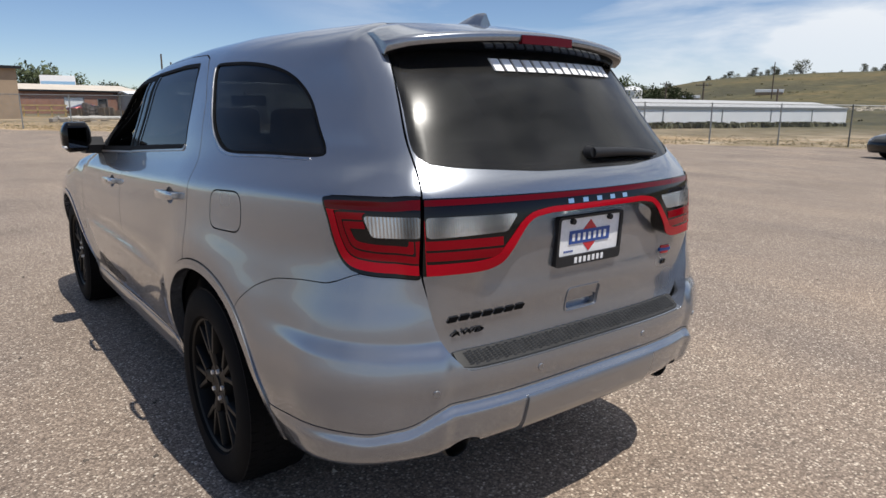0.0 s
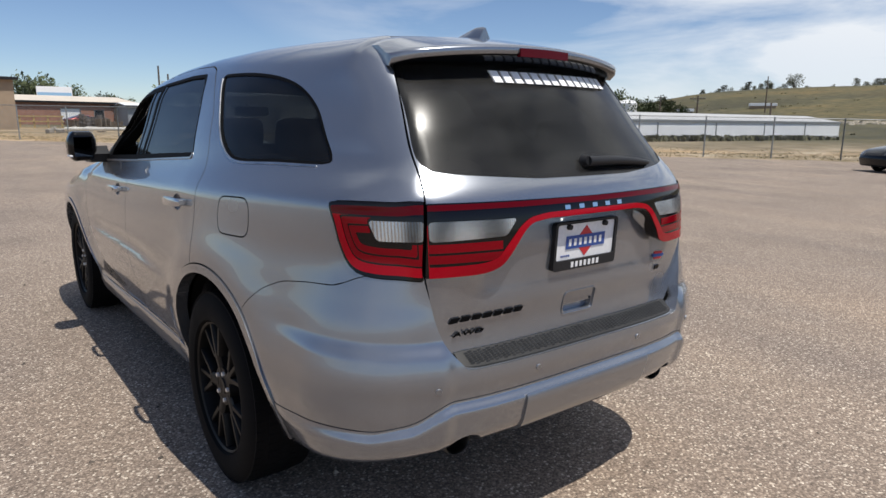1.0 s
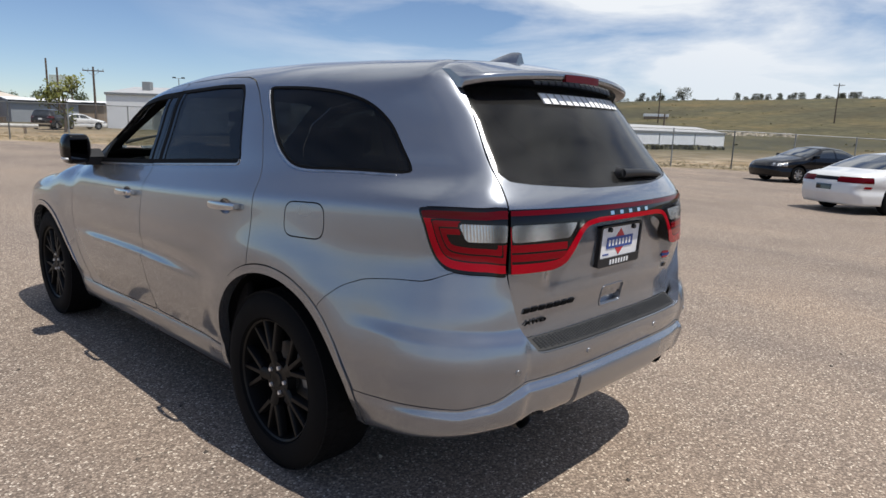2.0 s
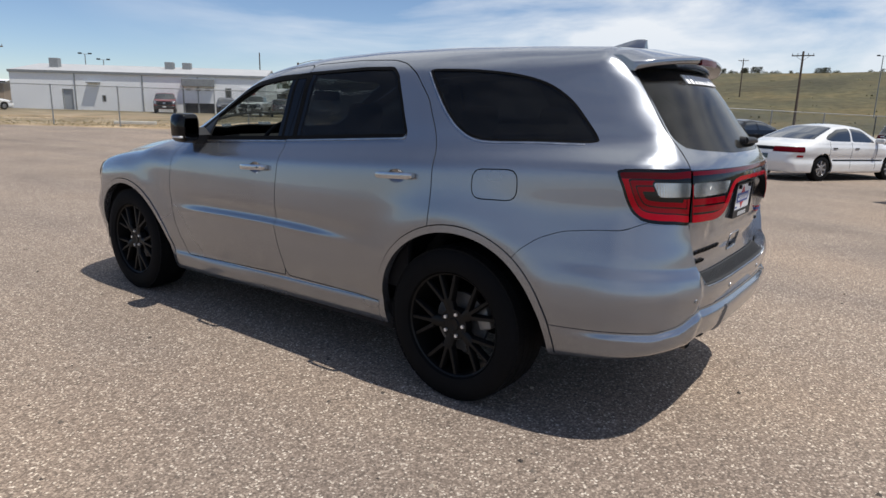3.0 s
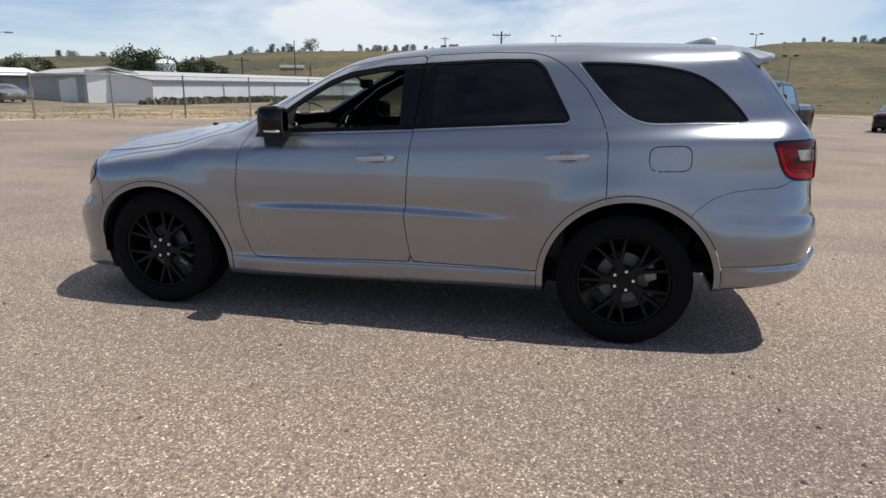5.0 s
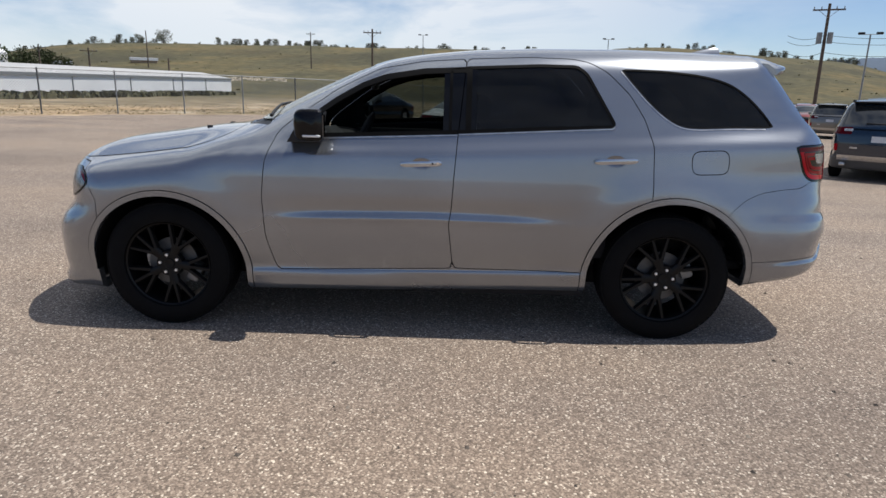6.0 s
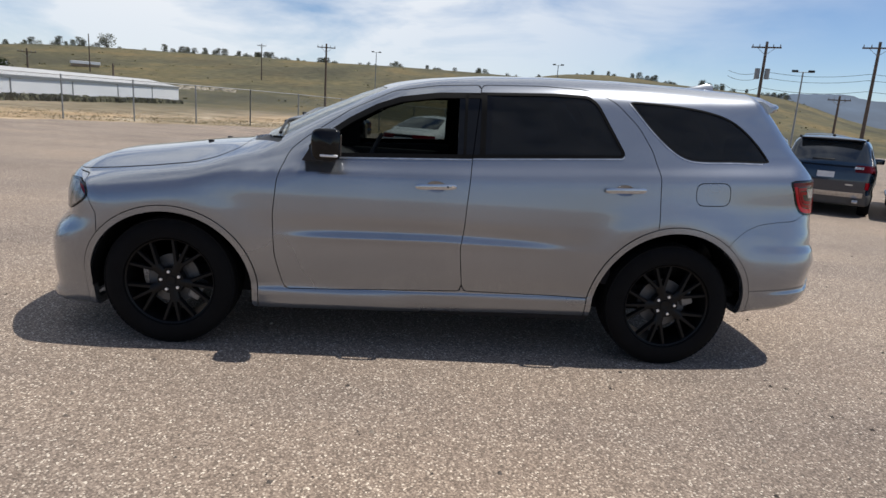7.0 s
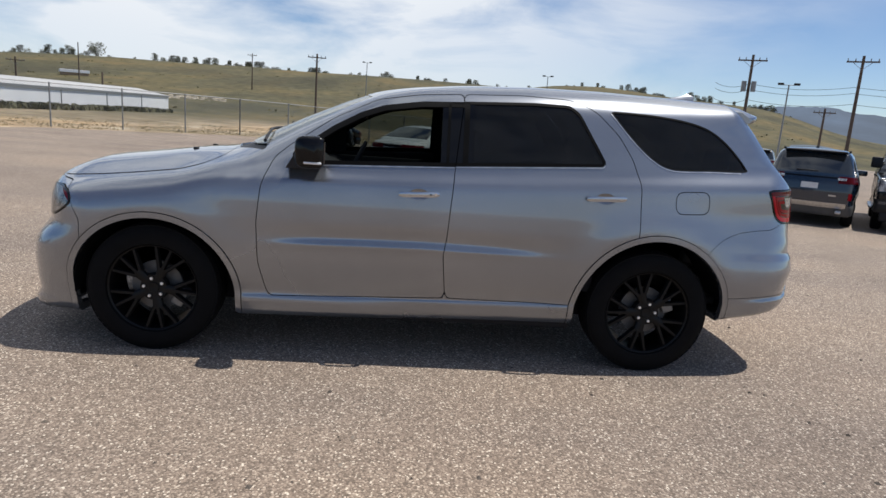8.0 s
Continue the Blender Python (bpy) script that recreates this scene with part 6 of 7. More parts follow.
def street_lamp(az, r, tall, eye):
    """A pole with one curved arm and a flat lamp head."""
    t = thing("street_lamp", "dark street lamp pole with one curved arm", "street lamp", Matrix.Translation(at_az(az, r, eye)) @ Matrix.Rotation(radians(-az), 4, "Z"))
    bm = bmesh.new()
    tube(bm, (0, 0, -.3), (0, 0, tall), .13, .09, 10)
    part("pole", bm, WOOD_POLE, t)
    bm = bmesh.new()
    sweep(bm, [(2.0 * u, 0, tall - .15 + .45 * math.sin(u * 1.5)) for u in np.linspace(0, 1, 9)], .03, 6)
    part("arm", bm, GALV, t)
    bm = bmesh.new()
    box(bm, (1.9, -.12, tall + .22), (2.45, .12, tall + .34), .03)
    part("lamp_head", bm, GALV, t)


street_lamp(41.35, 62, 4.9, (-4.2, -.9))
# cables between the poles
p1, p2 = at_az(117.5, 66), at_az(124.5, 66)
d = (p2 - p1)
for k, dz in enumerate((7.4, 6.9, 6.0)):
    for a, b in ((p1 - d * .35, p1), (p1, p2), (p2, p2 + d * 2)):
        bm = bmesh.new()
        pts = []
        for i in range(13):
            u = i / 12
            q = a.lerp(b, u)
            q.z = (p1.z + dz) - .35 * 4 * u * (1 - u)
            pts.append(q)
        sweep(bm, pts, .018, 5)
        tagged(part("cable", bm, WIRE), "thin dark overhead cable between poles", "cable", "overhead cables")


# chain-link fence along the lot
MESHWIRE = tinted_glass("chain_link_mesh", (.80, .80, .79), (.25, .25, .25))


def fence_run(a, b, gap, tall, label, group):
    a, b = Vector(a), Vector(b)
    n = max(1, round((b - a).length / gap))
    t = thing("chain_link_fence", label, "fence", Matrix.Identity(4), group)
    pts = []
    for i in range(n + 1):
        q = a.lerp(b, i / n)
        q = Vector((q.x, q.y, float(ground_z(q.x, q.y)) - .03))
        pts.append(q)
        bm = bmesh.new()
        tube(bm, q - Vector((0, 0, .2)), q + Vector((0, 0, tall + .04)), .034, n=8)
        part("post", bm, GALV, t)
    for q, w in zip(pts, pts[1:]):
        bm = bmesh.new()
        tube(bm, q + Vector((0, 0, tall)), w + Vector((0, 0, tall)), .022, n=6)
        part("top_rail", bm, GALV, t)
        bm = bmesh.new()
        step_m = .11
        m = int((w - q).length / step_m)
        dirv = (w - q).normalized()
        up = Vector((0, 0, 1))
        for s in range(-int(tall / step_m), m):
            for sg in (1, -1):
                p0 = s * step_m
                p1_ = p0 + tall
                lo, hi = max(0, p0), min((w - q).length, p1_)
                if hi - lo < .05:
                    continue
                za, zb = (lo - p0, hi - p0) if sg > 0 else (tall - (lo - p0), tall - (hi - p0))
                A, B = q + dirv * lo + up * (za + .03), q + dirv * hi + up * (zb + .03)
                side = dirv.cross(up) * .0028
                wv = (dirv * -sg + up).normalized() * .0028
                vs = [bm.verts.new(v) for v in (A - wv, A + wv, B + wv, B - wv)]
                bm.faces.new(vs)
        tagged(part("wire_mesh", bm, GALV, t), kind="stuff")
    return t


FX = lambda along: (LOT_N[0] * (LOT_D + 1.3) + LOT_N[1] * along, LOT_N[1] * (LOT_D + 1.3) - LOT_N[0] * along, 0)
for a0, a1 in ((-34, -22), (-22, -10), (-10, 2), (2, 14), (14, 26), (26, 41)):
    fence_run(FX(a0), FX(a1), 3.0, 1.85, "galvanised chain-link fence along the lot's edge", "fence along the lot")


# buildings
def siding(name, color, ribs=5.0, amount=.06):
    m = worn(name, color, .55, .5, amount)
    w = noise_of(m, 1, kind="ShaderNodeTexWave", where="Object")
    w.inputs["Scale"].default_value = ribs
    w.wave_profile = "SAW"
    bump_of(m, w.outputs["Fac"], .35, .03)
    return m


WHITE_METAL = siding("white_metal_siding", (.87, .88, .88), 2.0, .03)
GREY_METAL = siding("grey_metal_siding", (.34, .36, .38))
ROOF_METAL = siding("pale_metal_roof", (.46, .46, .46), 4.0)
TAN_WALL = worn("tan_stucco", (.36, .27, .19), .9, 1.0, .12)
BRICK_WALL = worn("red_brown_brick", (.33, .17, .12), .9, 1.5, .2)
CREAM_ROOF = siding("cream_metal_roof", (.66, .58, .48), 3.0)
DARK_GLASS = material("dark_window_glass", (.02, .024, .028), .08, 0, .5)


def building(name, az0, r0, az1, r1, deep, tall, rise, wall, roof, label, eye=CAM0, over=.35, z_off=0.0, openings=(), trim=TRIM, extra=None):
    """A long shed: front wall from one bearing to the other, gabled across its depth. openings: (from, to, sill, head, material, name) as fractions and metres."""
    a, b = at_az(az0, r0, eye), at_az(az1, r1, eye)
    z0 = min(a.z, b.z) + z_off
    ex = Vector((b.x - a.x, b.y - a.y, 0))
    ln = ex.length
    ang = math.atan2(ex.y, ex.x)
    t = thing(name, label, "building", Matrix.Translation((a.x, a.y, z0)) @ Matrix.Rotation(ang, 4, "Z"))
    bm = bmesh.new()
    # front wall in strips, so that openings go through it
    cuts = sorted({0.0, 1.0, *[o[0] for o in openings], *[o[1] for o in openings]})
    for u, v in zip(cuts, cuts[1:]):
        hit = [o for o in openings if o[0] <= u + 1e-6 and o[1] >= v - 1e-6]
        if not hit:
            box(bm, (u * ln, 0, -.8), (v * ln, .2, tall))
        else:
            o = hit[0]
            box(bm, (u * ln, 0, o[3]), (v * ln, .2, tall))
            box(bm, (u * ln, 0, -.8), (v * ln, .2, max(-.79, o[2])))
    box(bm, (0, deep - .2, -.8), (ln, deep, tall))
    for x in (0, ln - .2):
        prism(bm, [(.2, -.8), (deep - .2, -.8), (deep - .2, tall), (deep / 2, tall + rise), (.2, tall)], x, x + .2, "x")
    part("wall", bm, wall, t)
    bm = bmesh.new()
    prism(bm, [(-over, tall - .05), (deep / 2, tall + rise), (deep + over, tall - .05), (deep + over, tall + .09), (deep / 2, tall + rise + .14), (-over, tall + .09)], -over, ln + over, "x")
    roof_ob = part("roof", bm, roof, t)
    bm = bmesh.new()
    box(bm, (-over, -over - .06, tall - .16), (ln + over, -over, tall + .10))
    part("fascia", bm, trim, roof_ob, "dark eave trim")
    for o in openings:
        bm = bmesh.new()
        box(bm, (o[0] * ln + .03, .10, o[2] + .02), (o[1] * ln - .03, .14, o[3] - .02))
        leaf = part(o[5], bm, o[4], t)
        bm = bmesh.new()
        w = .07
        for lo, hi in (((o[0] * ln - w, -.02, o[2]), (o[0] * ln, .05, o[3] + w)), ((o[1] * ln, -.02, o[2]), (o[1] * ln + w, .05, o[3] + w)), ((o[0] * ln, -.02, o[3]), (o[1] * ln, .05, o[3] + w))):
            box(bm, lo, hi)
        part("frame", bm, GALV, leaf)
    if extra:
        extra(t, ln, deep, tall, rise)
    return t


def pipes(t, ln, deep, tall, rise):
    for k in range(1, 5):
        bm = bmesh.new()
        x = ln * k / 5
        tube(bm, (x, -.06, 0), (x, -.06, tall - .1), .05, n=6)
        part("downpipe", bm, GALV, t)


building("storage_building", 54.4, 60, 70.9, 110, 9, 2.35, .75, WHITE_METAL, ROOF_METAL, "long low white storage building with a pale metal roof", z_off=-.1, extra=pipes, trim=GALV, over=.06)


def shed_door(t, ln, deep, tall, rise):
    bm = bmesh.new()
    box(bm, (ln + .02, .15, -.4), (ln + .10, deep - .1, tall + .25))
    part("sliding_door", bm, WHITE_METAL, t, "white sliding door")
    bm = bmesh.new()
    box(bm, (ln, .1, tall + .25), (ln + .16, deep, tall + .34))
    part("door_rail", bm, GALV, t)


building("shed", 45.0, 82, 48.2, 63, 4.0, 2.3, .5, GREY_METAL, ROOF_METAL, "grey metal shed with a pale roof and a white sliding door", (-4.5, -.4), extra=shed_door, trim=GALV)


RED_BOARD = worn("red_board_paint", (.36, .05, .045), .6, 3, .2)


def shop_bits(t, ln, deep, tall, rise):
    for x, y in ((.10, 3.5), (.55, 5), (.62, 5.5)):
        bm = bmesh.new()
        box(bm, (ln * x, y, tall + rise * .4), (ln * x + .9, y + .9, tall + rise + .55), .04)
        part("roof_unit", bm, GALV, t, "grey roof air unit")
    for x in (.24, .50, .72):
        bm = bmesh.new()
        box(bm, (ln * x, -.08, 0), (ln * x + .10, 0, tall))
        part("downpipe", bm, GALV, t)
    bm = bmesh.new()
    box(bm, (ln * .90, -.06, 1.75), (ln * .965, 0, 2.75))
    sign = part("wall_sign", bm, WHITE, t, "white wall sign with a red panel")
    bm = bmesh.new()
    box(bm, (ln * .94, -.08, 2.0), (ln * .955, -.06, 2.4))
    part("sign_panel", bm, RED_BOARD, sign)
    # the big door: grey shutter box above, a half-raised white door, and below it a black panel for the bay's shade
    bm = bmesh.new()
    box(bm, (ln * .66, -.45, 2.75), (ln * .79, 0, 3.55), .05)
    part("shutter_box", bm, GALV, t, "grey shutter box over the big door")
    bm = bmesh.new()
    box(bm, (ln * .665, .02, 1.05), (ln * .785, .06, 2.75))
    leaf = part("raised_door", bm, WHITE_METAL, t, "half-raised white door")
    for k in range(3):
        bm = bmesh.new()
        box(bm, (ln * (.675 + k * .038), .0, 2.35), (ln * (.695 + k * .038), .03, 2.55))
        part("door_pane", bm, DARK_GLASS, leaf)
    bm = bmesh.new()
    box(bm, (ln * .29, -.55, 2.85), (ln * .34, 0, 2.95))
    part("awning", bm, GALV, t)


building("workshop", 19.6, 80, 37.6, 74, 16, 3.9, .95, WHITE_METAL, ROOF_METAL, "white metal workshop with a dark eave and roll-up doors", (-3.4, -1.8), openings=[
    (.195, .23, 0, 2.15, GREY_METAL, "door"), (.345, .355, 1, 1.6, DARK_GLASS, "window"), (.665, .785, -.3, 2.75, LINER, "dark_bay"), (.835, .855, 1.6, 2.6, DARK_GLASS, "window")], extra=shop_bits, over=.10, trim=GALV)
building("low_house", 41.9, 92, 45.8, 96, 8, 2.3, .9, TAN_WALL, WHITE_METAL, "low tan house with a white metal roof", (-4.5, -.4), openings=[(.2, .32, .9, 1.8, DARK_GLASS, "window"), (.6, .72, 0, 1.95, GREY_METAL, "door")])
building("low_house", 38.0, 96, 41.2, 98, 8, 2.4, .8, GREY_METAL, ROOF_METAL, "low grey house with a pale roof", (-4.5, -.4), openings=[(.55, .8, .2, 2.0, WHITE_METAL, "garage_door")])
building("tan_building", -4.0, 70, 4.85, 72, 14, 4.55, .2, TAN_WALL, BRICK_WALL, "tan flat-roofed building with a dark brown eave", (-1.65, -2.4), openings=[(.2, .35, .8, 2.6, DARK_GLASS, "window")])
building("brick_building", 4.9, 106, 12.8, 112, 14, 3.2, .9, BRICK_WALL, CREAM_ROOF, "low red-brown brick building with a pale roof", (-1.65, -2.4), openings=[(.34, .5, .4, 2.3, WHITE_METAL, "garage_door"), (.62, .70, 1, 2.1, DARK_GLASS, "window"), (.8, .86, 1, 2.1, DARK_GLASS, "window")])
building("carport", 12.2, 104, 16.5, 106, 8, 2.8, .4, GREY_METAL, WHITE_METAL, "grey building with a white roof edge", (-1.65, -2.4))
building("long_warehouse", 9.5, 112, 18.8, 108, 12, 2.9, .3, TAN_WALL, WHITE_METAL, "long tan warehouse with a white roof", (-2.8, -2.2))
for az, r, w in ((64.5, 205, 6.6), (58.9, 196, 4.5)):
    p = at_az(az, r)
    t = thing("mobile_home", "long white flat-roofed trailer on the slope", "trailer", Matrix.Translation(p + Vector((0, 0, .2))) @ Matrix.Rotation(radians(-az + 4), 4, "Z"))
    bm = bmesh.new()
    box(bm, (-w / 2, -1.5, -.4), (w / 2, 1.5, .35), .08)
    part("body", bm, TAN_WALL, t)
    bm = bmesh.new()
    box(bm, (-w / 2 - .2, -1.7, .35), (w / 2 + .2, 1.7, 1.1), .05)
    part("roof", bm, WHITE, t, "white roof")
# water tank
p = at_az(52.9, 150, (-1.65, -2.4))
t = thing("water_tank", "round white water tank behind the storage building", "tank", Matrix.Translation(p))
bm = bmesh.new()
lathe(bm, [(-.5, .01), (-.5, 2.3), (4.9, 2.3), (5.5, 1.7), (5.8, .01)], 28, "z", closed=False)
part("tank_body", bm, WHITE, t, sharp=40)
# sign board behind the brick building
p = at_az(7.4, 120, (-1.65, -2.4))
t = thing("sign_board", "pale blue and white sign board on two posts", "sign", Matrix.Translation(p) @ Matrix.Rotation(radians(-8), 4, "Z"))
for x in (-1.5, 1.5):
    bm = bmesh.new()
    tube(bm, (x, 0, -.3), (x, 0, 4.4), .09, n=8)
    part("post", bm, GALV, t)
bm = bmesh.new()
box(bm, (-2.4, -.1, 4.0), (2.4, .1, 5.6), .03)
part("board", bm, WHITE, t)
bm = bmesh.new()
box(bm, (-2.3, -.13, 4.1), (2.3, -.11, 4.7))
part("board_band", bm, material("pale_blue_paint", (.25, .42, .6), .5), t, "pale blue band")
# billboard beyond the warehouse
p = at_az(16.2, 118, (-2.8, -2.2))
t = thing("billboard", "grey-green billboard on two dark posts", "sign", Matrix.Translation(p) @ Matrix.Rotation(radians(-16), 4, "Z"))
for x in (-1.1, 1.1):
    bm = bmesh.new()
    tube(bm, (x, 0, -.3), (x, 0, 4.6), .12, n=8)
    part("post", bm, WOOD_POLE, t)
bm = bmesh.new()
box(bm, (-1.8, -.1, 4.7), (1.8, .1, 7.0), .03)
part("board", bm, worn("faded_grey_green_board", (.33, .37, .34), .7, .8, .2), t)
bm = bmesh.new()
box(bm, (-1.9, -.5, 4.45), (1.9, .1, 4.65))
part("walkway", bm, TRIM, t, "dark walkway below the board")
# timber rack by the brick building
p = at_az(5.9, 84, (-1.65, -2.4))
t = thing("timber_rack", "low yellow timber rack on bare earth", "rack", Matrix.Translation(p) @ Matrix.Rotation(radians(-6), 4, "Z"))
YELLOW = worn("pale_timber", (.42, .31, .14), .85, 3, .25)
for x in np.linspace(-2.6, 2.6, 5):
    bm = bmesh.new()
    box(bm, (x - .09, -.09, -.2), (x + .09, .09, 1.25))
    part("upright", bm, YELLOW, t)
for z in (.55, 1.1):
    bm = bmesh.new()
    box(bm, (-2.8, -.15, z), (2.8, -.09, z + .14))
    part("rail", bm, YELLOW, t)
# weeds along the storage building and tufts along the lot
def tufts(name, count, place, tall, mat, label, wide=(.05, .14), blades=5):
    rnd2 = random.Random(len(name) + count)
    verts, faces = [], []
    for i in range(count):
        x, y = place(rnd2)
        z = float(ground_z(x, y)) - .04
        size = tall * rnd2.uniform(.4, 1.25)
        for k in range(blades):
            a, h, w = rnd2.uniform(0, 6.28), size * rnd2.uniform(.4, 1.1), size * rnd2.uniform(*wide)
            dx, dy = math.cos(a), math.sin(a)
            b = len(verts)
            lean = size * rnd2.uniform(.1, .5)
            ox, oy = rnd2.uniform(-1, 1) * size * wide[1] * 2, rnd2.uniform(-1, 1) * size * wide[1] * 2
            verts += [(x + ox - dy * w, y + oy + dx * w, z), (x + ox + dy * w, y + oy - dx * w, z), (x + ox + dx * lean + dy * w * .6, y + oy + dy * lean - dx * w * .6, z + h), (x + ox + dx * lean - dy * w * .6, y + oy + dy * lean + dx * w * .6, z + h * .9)]
            faces.append((b, b + 1, b + 2, b + 3))
    tagged(mesh_ob(name, verts, faces, mat), label, "grass", kind="stuff")


def verge(r2):
    al, aw = r2.uniform(-60, 60), r2.uniform(.1, 1) ** 1.5 * 16
    return (LOT_N[0] * (LOT_D + .25 + aw) + LOT_N[1] * al, LOT_N[1] * (LOT_D + .25 + aw) - LOT_N[0] * al)


def by_store(r2):
    a, b = at_az(54.6, 57.0), at_az(70.8, 104)
    u = r2.random() ** 1.3 * .93
    return (a.x + (b.x - a.x) * u + r2.uniform(-1, 1), a.y + (b.y - a.y) * u + r2.uniform(-1.2, .8))


def hillside(r2):
    q = at_az(r2.uniform(52, 122), r2.uniform(130, 310))
    return (q.x, q.y)


tufts("dry_grass", 16000, verge, .055, leaf_mat("straw_grass", (.33, .265, .155)), "dry straw-coloured grass along the lot's edge", (.15, .5), 3)
tufts("green_weeds", 4500, verge, .04, leaf_mat("dull_weed_green", (.25, .23, .125)), "low green weeds along the lot's edge", (.15, .5), 3)
tufts("weeds", 420, by_store, .5, leaf_mat("weed_green", (.12, .115, .065)), "dark green weeds along the storage building", (.15, .6), 12)
tufts("hill_shrubs", 260, hillside, .30, leaf_mat("sage_shrub", (.16, .145, .075)), "low shrubs scattered over the hillside", (.3, 1.2), 4)


def rubble(az0, az1, r, count, seed):
    """A bank of broken pale stone on the slope."""
    rnd3 = random.Random(seed)
    verts, faces = [], []
    for i in range(count):
        q = at_az(rnd3.uniform(az0, az1), r + rnd3.uniform(-4, 4))
        size = rnd3.uniform(.15, .55)
        b = len(verts)
        for dx, dy, dz in ((-1, -1, -.4), (1, -1, -.4), (1, 1, -.4), (-1, 1, -.4), (-.6, -.7, .7), (.7, -.6, .5), (.5, .7, .6), (-.7, .5, .5)):
            verts.append((q.x + dx * size * rnd3.uniform(.8, 1.6), q.y + dy * size * rnd3.uniform(.8, 1.3), q.z + dz * size * .7))
        faces += [tuple(b + k for k in f) for f in ((3, 2, 1, 0), (4, 5, 6, 7), (0, 1, 5, 4), (1, 2, 6, 5), (2, 3, 7, 6), (3, 0, 4, 7))]
    tagged(mesh_ob("rubble", verts, faces, worn("pale_broken_stone", (.46, .40, .31), .95, 1.5, .3)), "pale broken stone banked on the hillside", "stones", kind="stuff")


rubble(68.2, 70.0, 150, 130, 3)
rubble(70.0, 75.2, 160, 90, 4)


# clutter on the bare earth by the brick building
EYE0 = (-1.65, -2.4)
PALE_PIPE = worn("pale_plastic_pipe", (.55, .54, .50), .6, 3, .15)
OLD_WOOD = worn("grey_old_wood", (.22, .17, .12), .9, 4, .3)


def pallet_stack(az, r, count, turn):
    t = thing("pallet_stack", "stack of weathered wooden pallets on bare earth", "pallets", Matrix.Translation(at_az(az, r, EYE0)) @ Matrix.Rotation(turn, 4, "Z"), "yard clutter")
    for k in range(count):
        bm = bmesh.new()
        for x in (-.5, 0, .5):
            box(bm, (x - .05, -.6, k * .15), (x + .05, .6, k * .15 + .10))
        for j in range(6):
            y = -.58 + j * .21
            box(bm, (-.6, y, k * .15 + .10), (.6, y + .12, k * .15 + .125))
        part("pallet", bm, OLD_WOOD, t)
    return t


def pipe_rack(az, r, length, high, turn):
    t = thing("pipe_rack", "pale pipe lying on two low trestles", "pipe", Matrix.Translation(at_az(az, r, EYE0)) @ Matrix.Rotation(turn, 4, "Z"), "yard clutter")
    for x in (-length * .35, length * .35):
        bm = bmesh.new()
        box(bm, (x - .06, -.25, -.1), (x + .06, .25, high))
        part("trestle", bm, OLD_WOOD, t)
    bm = bmesh.new()
    tube(bm, (-length / 2, 0, high + .12), (length / 2, 0, high + .12), .13, n=12)
    part("pipe", bm, PALE_PIPE, t, "pale pipe")


def block_pile(az, r, seed, count):
    rnd4 = random.Random(seed)
    t = thing("block_pile", "heap of broken concrete blocks on bare earth", "rubble", Matrix.Translation(at_az(az, r, EYE0)), "yard clutter")
    for k in range(count):
        bm = bmesh.new()
        m = Matrix.Translation((rnd4.uniform(-1.3, 1.3), rnd4.uniform(-.5, .5), rnd4.uniform(.0, .35))) @ Matrix.Rotation(rnd4.uniform(0, 6), 4, "Z") @ Matrix.Rotation(rnd4.uniform(-.5, .5), 4, "X")
        box(bm, (-.3, -.2, -.15), (.3, .2, .15), .03, 1, m)
        part("block", bm, worn("grey_concrete_block", (.33, .30, .26), .9, 3, .2) if k == 0 else t.children[0].data.materials[0], t)


def drum_row(az0, az1, r, count):
    rnd5 = random.Random(8)
    for k in range(count):
        az = az0 + (az1 - az0) * k / (count - 1)
        t = thing("steel_drum", "dull dark steel drum standing on bare earth", "drum", Matrix.Translation(at_az(az, r + rnd5.uniform(-2, 2), EYE0)), "steel drums in the yard")
        bm = bmesh.new()
        h = rnd5.uniform(.9, 1.5)
        lathe(bm, [(-.1, .01), (-.1, .29), (h * .33, .29), (h * .35, .305), (h * .37, .29), (h * .66, .29), (h * .68, .305), (h * .7, .29), (h, .29), (h, .01)], 16, "z", closed=False)
        part("drum_body", bm, OLD_DRUM, t, sharp=40)
        bm = bmesh.new()
        lathe(bm, [(h - .01, .24), (h + .02, .24), (h + .02, .27), (h - .01, .27)], 16, "z")
        part("drum_rim", bm, GALV, t, sharp=40)


OLD_DRUM = worn("dull_drum_paint", (.10, .085, .075), .7, 4, .4)
drum_row(9.0, 10.6, 86, 9)
pallet_stack(10.4, 78, 7, .3)
pallet_stack(11.3, 84, 5, 1.1)
pallet_stack(8.4, 88, 6, .7)
block_pile(7.9, 60, 2, 9)
block_pile(9.2, 64, 5, 7)
pipe_rack(10.6, 52, 5.2, .35, -.35)


